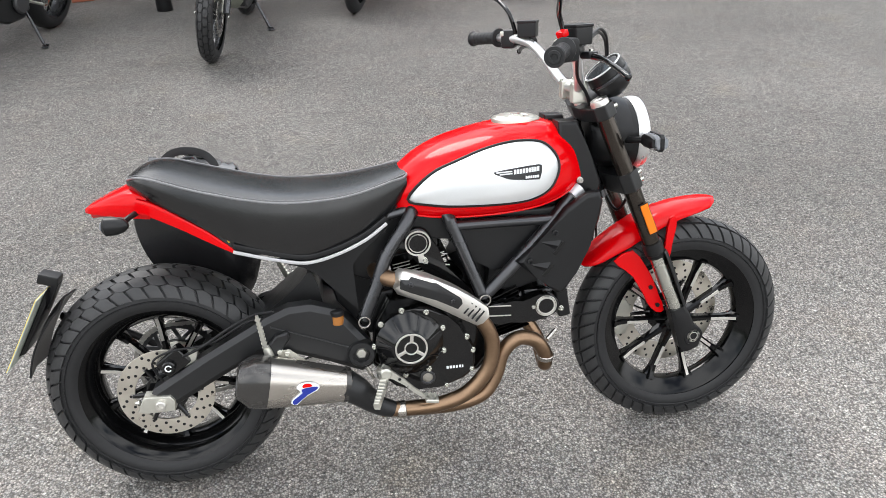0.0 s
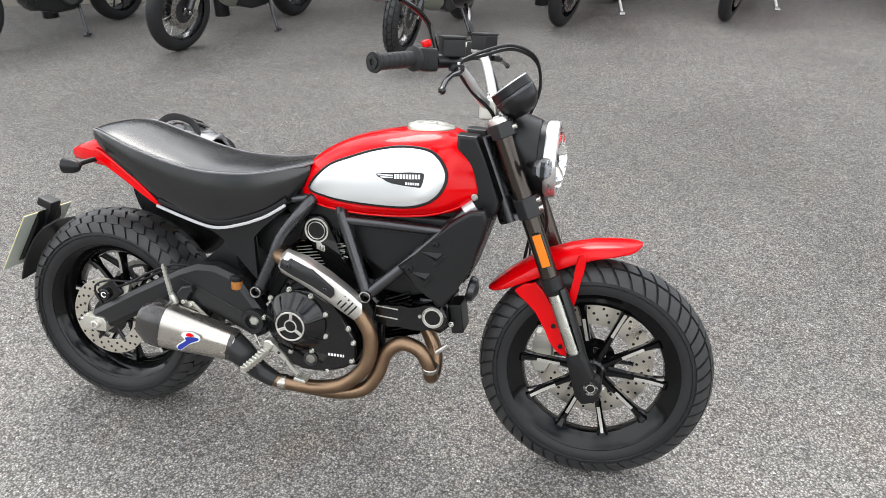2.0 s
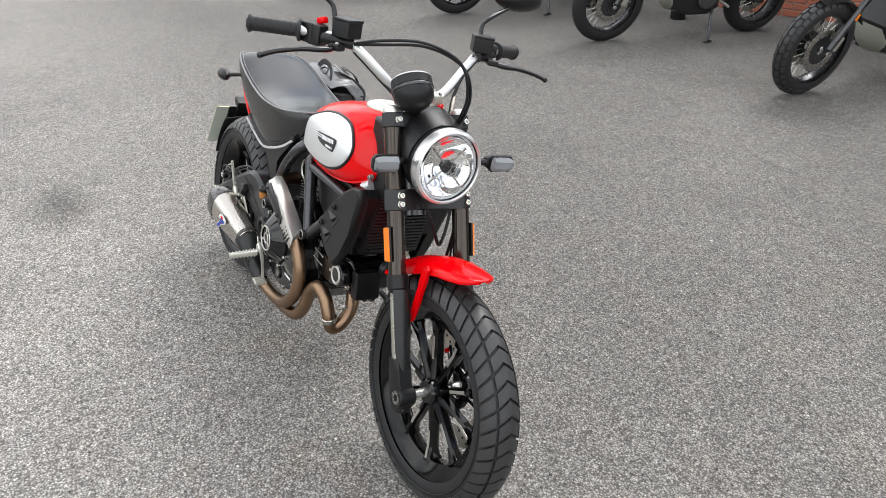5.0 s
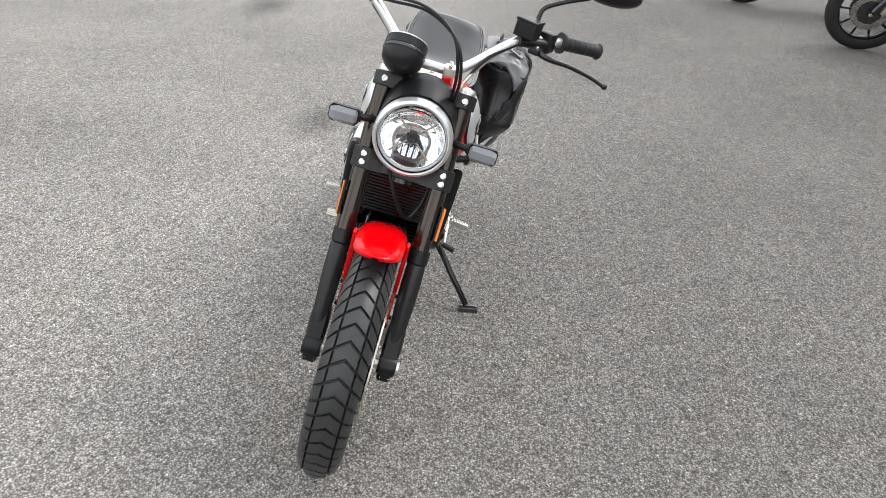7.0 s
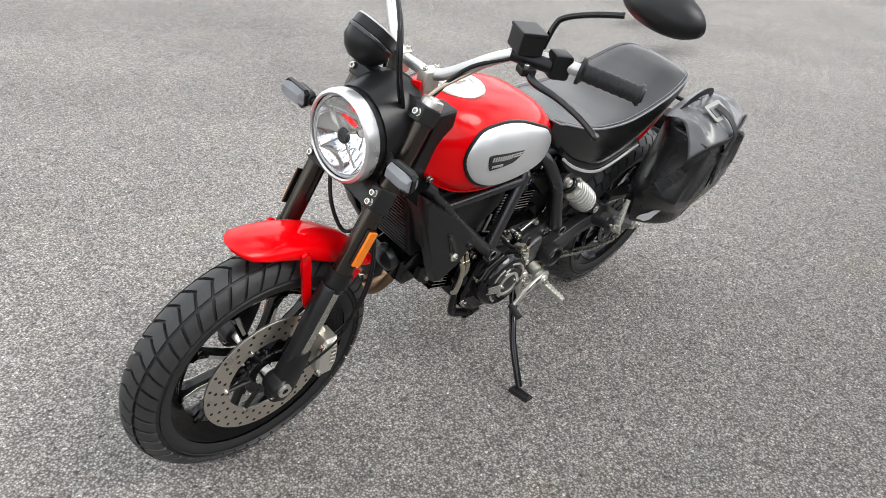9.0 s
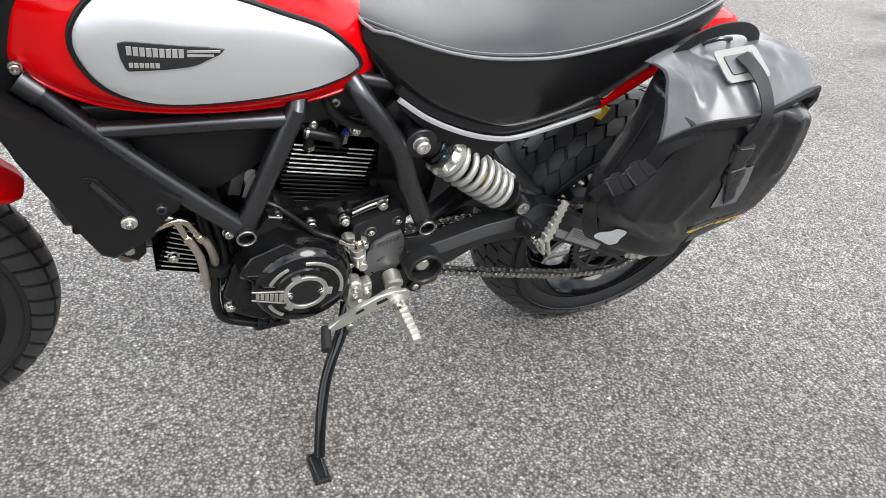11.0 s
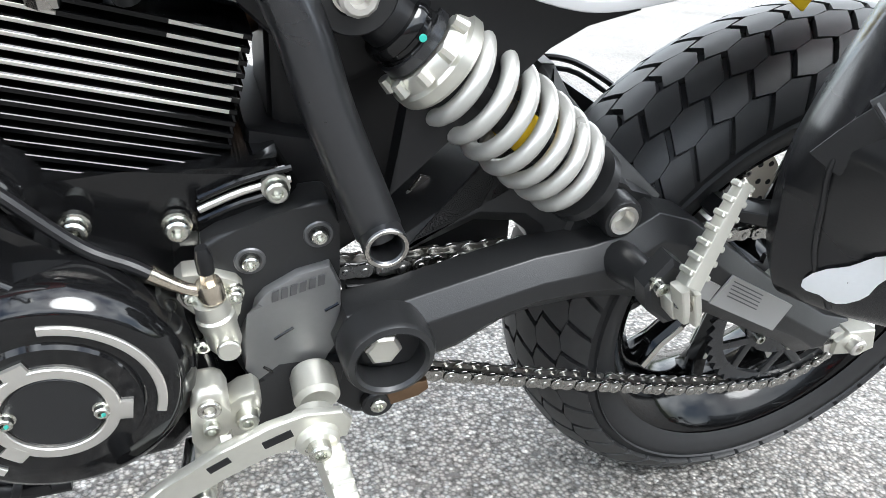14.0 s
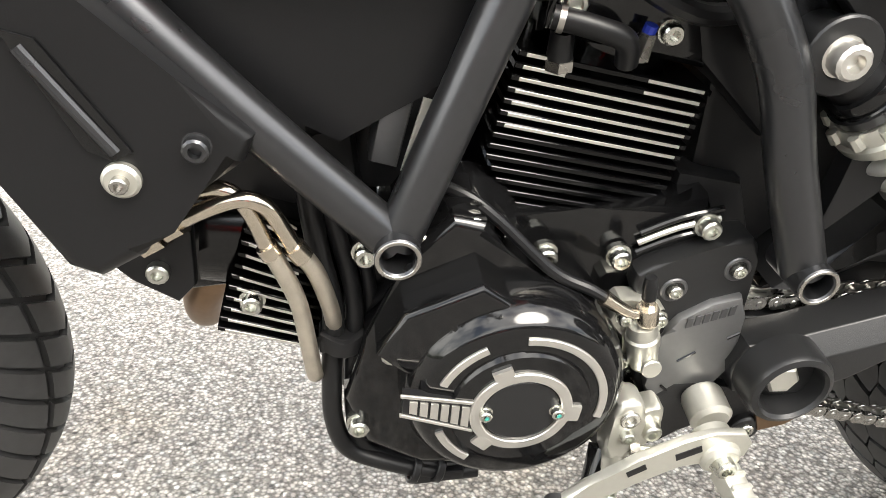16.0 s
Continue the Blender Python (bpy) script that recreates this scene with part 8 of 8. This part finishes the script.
    part("seat", loft([[V(x, w * math.cos(a), z + 0.05 * math.sin(a)) for a in [2 * math.pi * k / 16 for k in range(16)]] for x, w, z in ((-0.12, 0.06, 0.92), (0.05, 0.12, 0.88), (0.35, 0.14, 0.83), (0.58, 0.10, 0.82))]), VINYL, root, "", 60)
    part("tail", slab([(-0.22, 0.84), (-0.20, 0.88), (0.30, 0.80), (0.40, 0.74), (0.10, 0.78)], -0.09, 0.09, None, 0.02), body, root)
    if sport:
        part("fairing", slab([(0.55, 0.30), (0.62, 0.24), (0.95, 0.20), (1.10, 0.34), (1.22, 0.60), (1.32, 0.88), (1.10, 0.98), (0.95, 0.72), (0.70, 0.56)], -0.19, 0.19, None, 0.05, 1, 3), body, root)
    else:
        part("front_beak", slab([(wb - 0.30, 0.86), (wb + 0.12, 0.80), (wb + 0.06, 0.86), (wb - 0.20, 1.10), (wb - 0.42, 1.05)], -0.08, 0.08, None, 0.03, 1, 3), body, root)
    part("front_fender", loft([[F + V((rf + 0.025) * math.cos(radians(a)), y, (rf + 0.025) * math.sin(radians(a)) - abs(y) * 0.35) for y in (-0.07, -0.04, 0, 0.04, 0.07)] + [F + V((rf + 0.019) * math.cos(radians(a)), y, (rf + 0.019) * math.sin(radians(a)) - abs(y) * 0.35) for y in (0.07, 0, -0.07)] for a in range(70, 156, 8)]), body if sport else MATTE, root)
    part("handlebar", tube([V(wb - 0.48, -0.38, 1.06), V(wb - 0.40, -0.2, 1.08), V(wb - 0.37, 0, 1.04), V(wb - 0.40, 0.2, 1.08), V(wb - 0.48, 0.38, 1.06)], 0.013, 12, 5), SATIN, root)
    part("headlight", disc(V(wb - 0.24, 0, 0.94), (1, 0, 0), 0.075, 0.05, 0.015, 28), GLOSS, root)
    part("silencer", tube([V(0.62, -0.15, 0.30), V(0.35, -0.19, 0.36), V(0.25, -0.20, 0.42), V(-0.10, -0.21, 0.56)], [0.022, 0.026, 0.05, 0.055], 18, 5), TITAN, root)
    sd = part("side_stand", tube([V(0.56, 0.13, 0.30), V(0.60, 0.20, 0.22), V(0.64, 0.30, 0.075)], 0.013, 10, 3), stand_mat or SATIN, root)
    part("stand_foot", box((0.65, 0.315, 0.060), (0.075, 0.05, 0.012), (9, 0, 20), 0.004), stand_mat or SATIN, sd)
    return root


ADV = material("grey_green_bash_plate", (0.30, 0.31, 0.26), 0.45, 0.5, 0.1, 20)
RIMRED = material("red_rim", (0.70, 0.02, 0.01), 0.3, 0.0, 0.05, 30, coat=0.5)
DARKBODY = material("dark_grey_bodywork", (0.03, 0.031, 0.034), 0.3, 0.0, 0.1, 20, coat=0.5)
WHITEBODY = material("white_bodywork", (0.7, 0.7, 0.68), 0.3, 0.0, 0.05, 20, coat=0.5)
parked((-0.34, 4.20), 6, "adventure motorcycle with wire wheels and knobbly tyres, on its stand", SATIN, DARKBODY, True, True, plate=ADV)
parked((-2.26, 4.06), 14, "dark adventure motorcycle with wire-spoked wheels, on its stand", SATIN, DARKBODY, True, plate=ADV)
parked((-3.93, 3.54), 14, "dark sport tourer with black cast wheels, on its stand", GLOSS, DARKBODY)
parked((-5.68, 2.97), 14, "black motorcycle with bright red wheel rims, on its stand", RIMRED, DARKBODY)
parked((0.84, 5.58), 20, "red sport motorcycle with a white side stand", GLOSS, RED, sport=True, plate=RED, stand_mat=WHITEBODY)
parked((2.37, 6.09), 20, "red sport motorcycle with a white side stand", GLOSS, RED, sport=True, plate=RED, stand_mat=WHITEBODY)
parked((4.08, 6.62), 20, "red sport motorcycle with red wheel rims", RIMRED, RED, sport=True, plate=RED, stand_mat=WHITEBODY)

for bx, by in ((-4.32, 5.00), (-2.60, 5.42), (-0.97, 6.07), (0.55, 6.56), (2.11, 7.26)):
    b = tagged(link("bollard", lathe([(0.0, 0.0), (0.075, 0.0), (0.078, 0.01), (0.075, 0.02), (0.075, 0.86), (0.068, 0.89), (0.04, 0.905), (0, 0.91)], (bx, by, 0), (0, 0, 1), 28), MATTE), "black round metal bollard before the shop front", "bollard", "bollards along the shop front")

# ---- the building behind them: brick plinth, grey window frames ----
BRICK = material("red_brick", (0.27, 0.085, 0.05), 0.8, 0.0, 0.35, 25, 0.6, 300)
MORTAR = material("mortar", (0.25, 0.23, 0.20), 0.9, 0.0, 0.2, 40, 0.5, 400)
FRAMEBLUE = material("blue_grey_window_frame", (0.16, 0.20, 0.23), 0.4, 0.3, 0.08, 10)
SHOPGLASS = material("dark_shop_glass", (0.02, 0.026, 0.03), 0.06, 0.0, 0.1, 2, coat=0.6)
CLAD = material("unseen_pale_cladding", (0.45, 0.46, 0.47), 0.5, 0.2, 0.1, 3)
WB = Matrix.Translation((0.24, 7.39, 0)) @ pose(0, 0, 0, 0, 0, 20.3)
wall = link("wall_north", slab([(-6, 0), (12, 0), (12, 0.30), (-6, 0.30)], 0.012, 0.30, None, 0.0), MORTAR)
wall.matrix_basis = WB
tagged(wall, "low red brick plinth under a glazed shop front", "wall", kind="structure")
# Upper wall and coping are unseen: kept low and pale to brighten the bike's left.
upper = link("wall_upper_unseen", slab([(-6, 2.2), (12, 2.2), (12, 2.5), (-6, 2.5)], 0.0, 0.35, None, 0.01), CLAD, wall)
part("coping", slab([(-6.1, 2.5), (12.1, 2.5), (12.1, 2.58), (-6.1, 2.58)], -0.08, 0.42, None, 0.01), FRAMEBLUE, wall)
for k in range(9):
    x = -6 + 2 * k
    win = link("window_%d" % (k + 1), slab([(x + 0.06, 0.36), (x + 1.94, 0.36), (x + 1.94, 2.14), (x + 0.06, 2.14)], 0.10, 0.12, None, 0.0), SHOPGLASS)
    win.matrix_basis = WB
    tagged(win, "dark glass shop window in a blue-grey frame", "window", kind="structure")
    part("window_sill", slab([(x, 0.30), (x + 2, 0.30), (x + 2, 0.36), (x, 0.36)], -0.01, 0.16, None, 0.006), FRAMEBLUE, win)
    part("window_frame", slab([(x, 0.36), (x + 0.07, 0.36), (x + 0.07, 2.2), (x, 2.2)], 0.02, 0.14, None, 0.006), FRAMEBLUE, win)
    part("window_frame", slab([(x + 0.07, 2.13), (x + 2, 2.13), (x + 2, 2.2), (x + 0.07, 2.2)], 0.02, 0.14, None, 0.006), FRAMEBLUE, win)
proto = part("brick", box((0, 0, 0), (0.212, 0.10, 0.062), (0, 0, 0), 0.004, 1), BRICK, wall)
cnt = 0
for row in range(4):
    for k in range(-16, 26):
        m = Matrix.Translation((k * 0.223 + (0.11 if row % 2 else 0), 0.055 - 0.004 * ((k * 7 + row * 3) % 3), 0.036 + 0.0725 * row))
        if cnt == 0:
            proto.matrix_basis = m
        else:
            again(proto, m)
        cnt += 1

# ---- unseen ring of far trees, added to darken the horizon in reflections ----
UNSEEN_WOODS = material("unseen_far_trees", (0.045, 0.060, 0.030), 0.8, 0.0, 0.5, 0.8)
bw = bmesh.new()
ringv = []
for k in range(180):
    a = 2 * math.pi * k / 180
    h = 3.2 + 1.2 * noise.noise(V(math.cos(a) * 4, math.sin(a) * 4, 0.3)) + 0.6 * noise.noise(V(math.cos(a) * 30, math.sin(a) * 30, 0.9))
    r = 55 + 4 * noise.noise(V(math.cos(a) * 6, math.sin(a) * 6, 5.0))
    ringv.append([V(r * math.cos(a), r * math.sin(a), -0.1), V((r + 0.5) * math.cos(a), (r + 0.5) * math.sin(a), h * 0.6), V((r + 2) * math.cos(a), (r + 2) * math.sin(a), h), V((r + 6) * math.cos(a), (r + 6) * math.sin(a), h * 0.7), V((r + 6) * math.cos(a), (r + 6) * math.sin(a), -0.1)])
skin(bw, ringv, False, True, False)
tagged(link("backdrop", bw, UNSEEN_WOODS, None, "", 80), "unseen dark tree line added to darken reflections near the horizon", "trees", kind="structure")
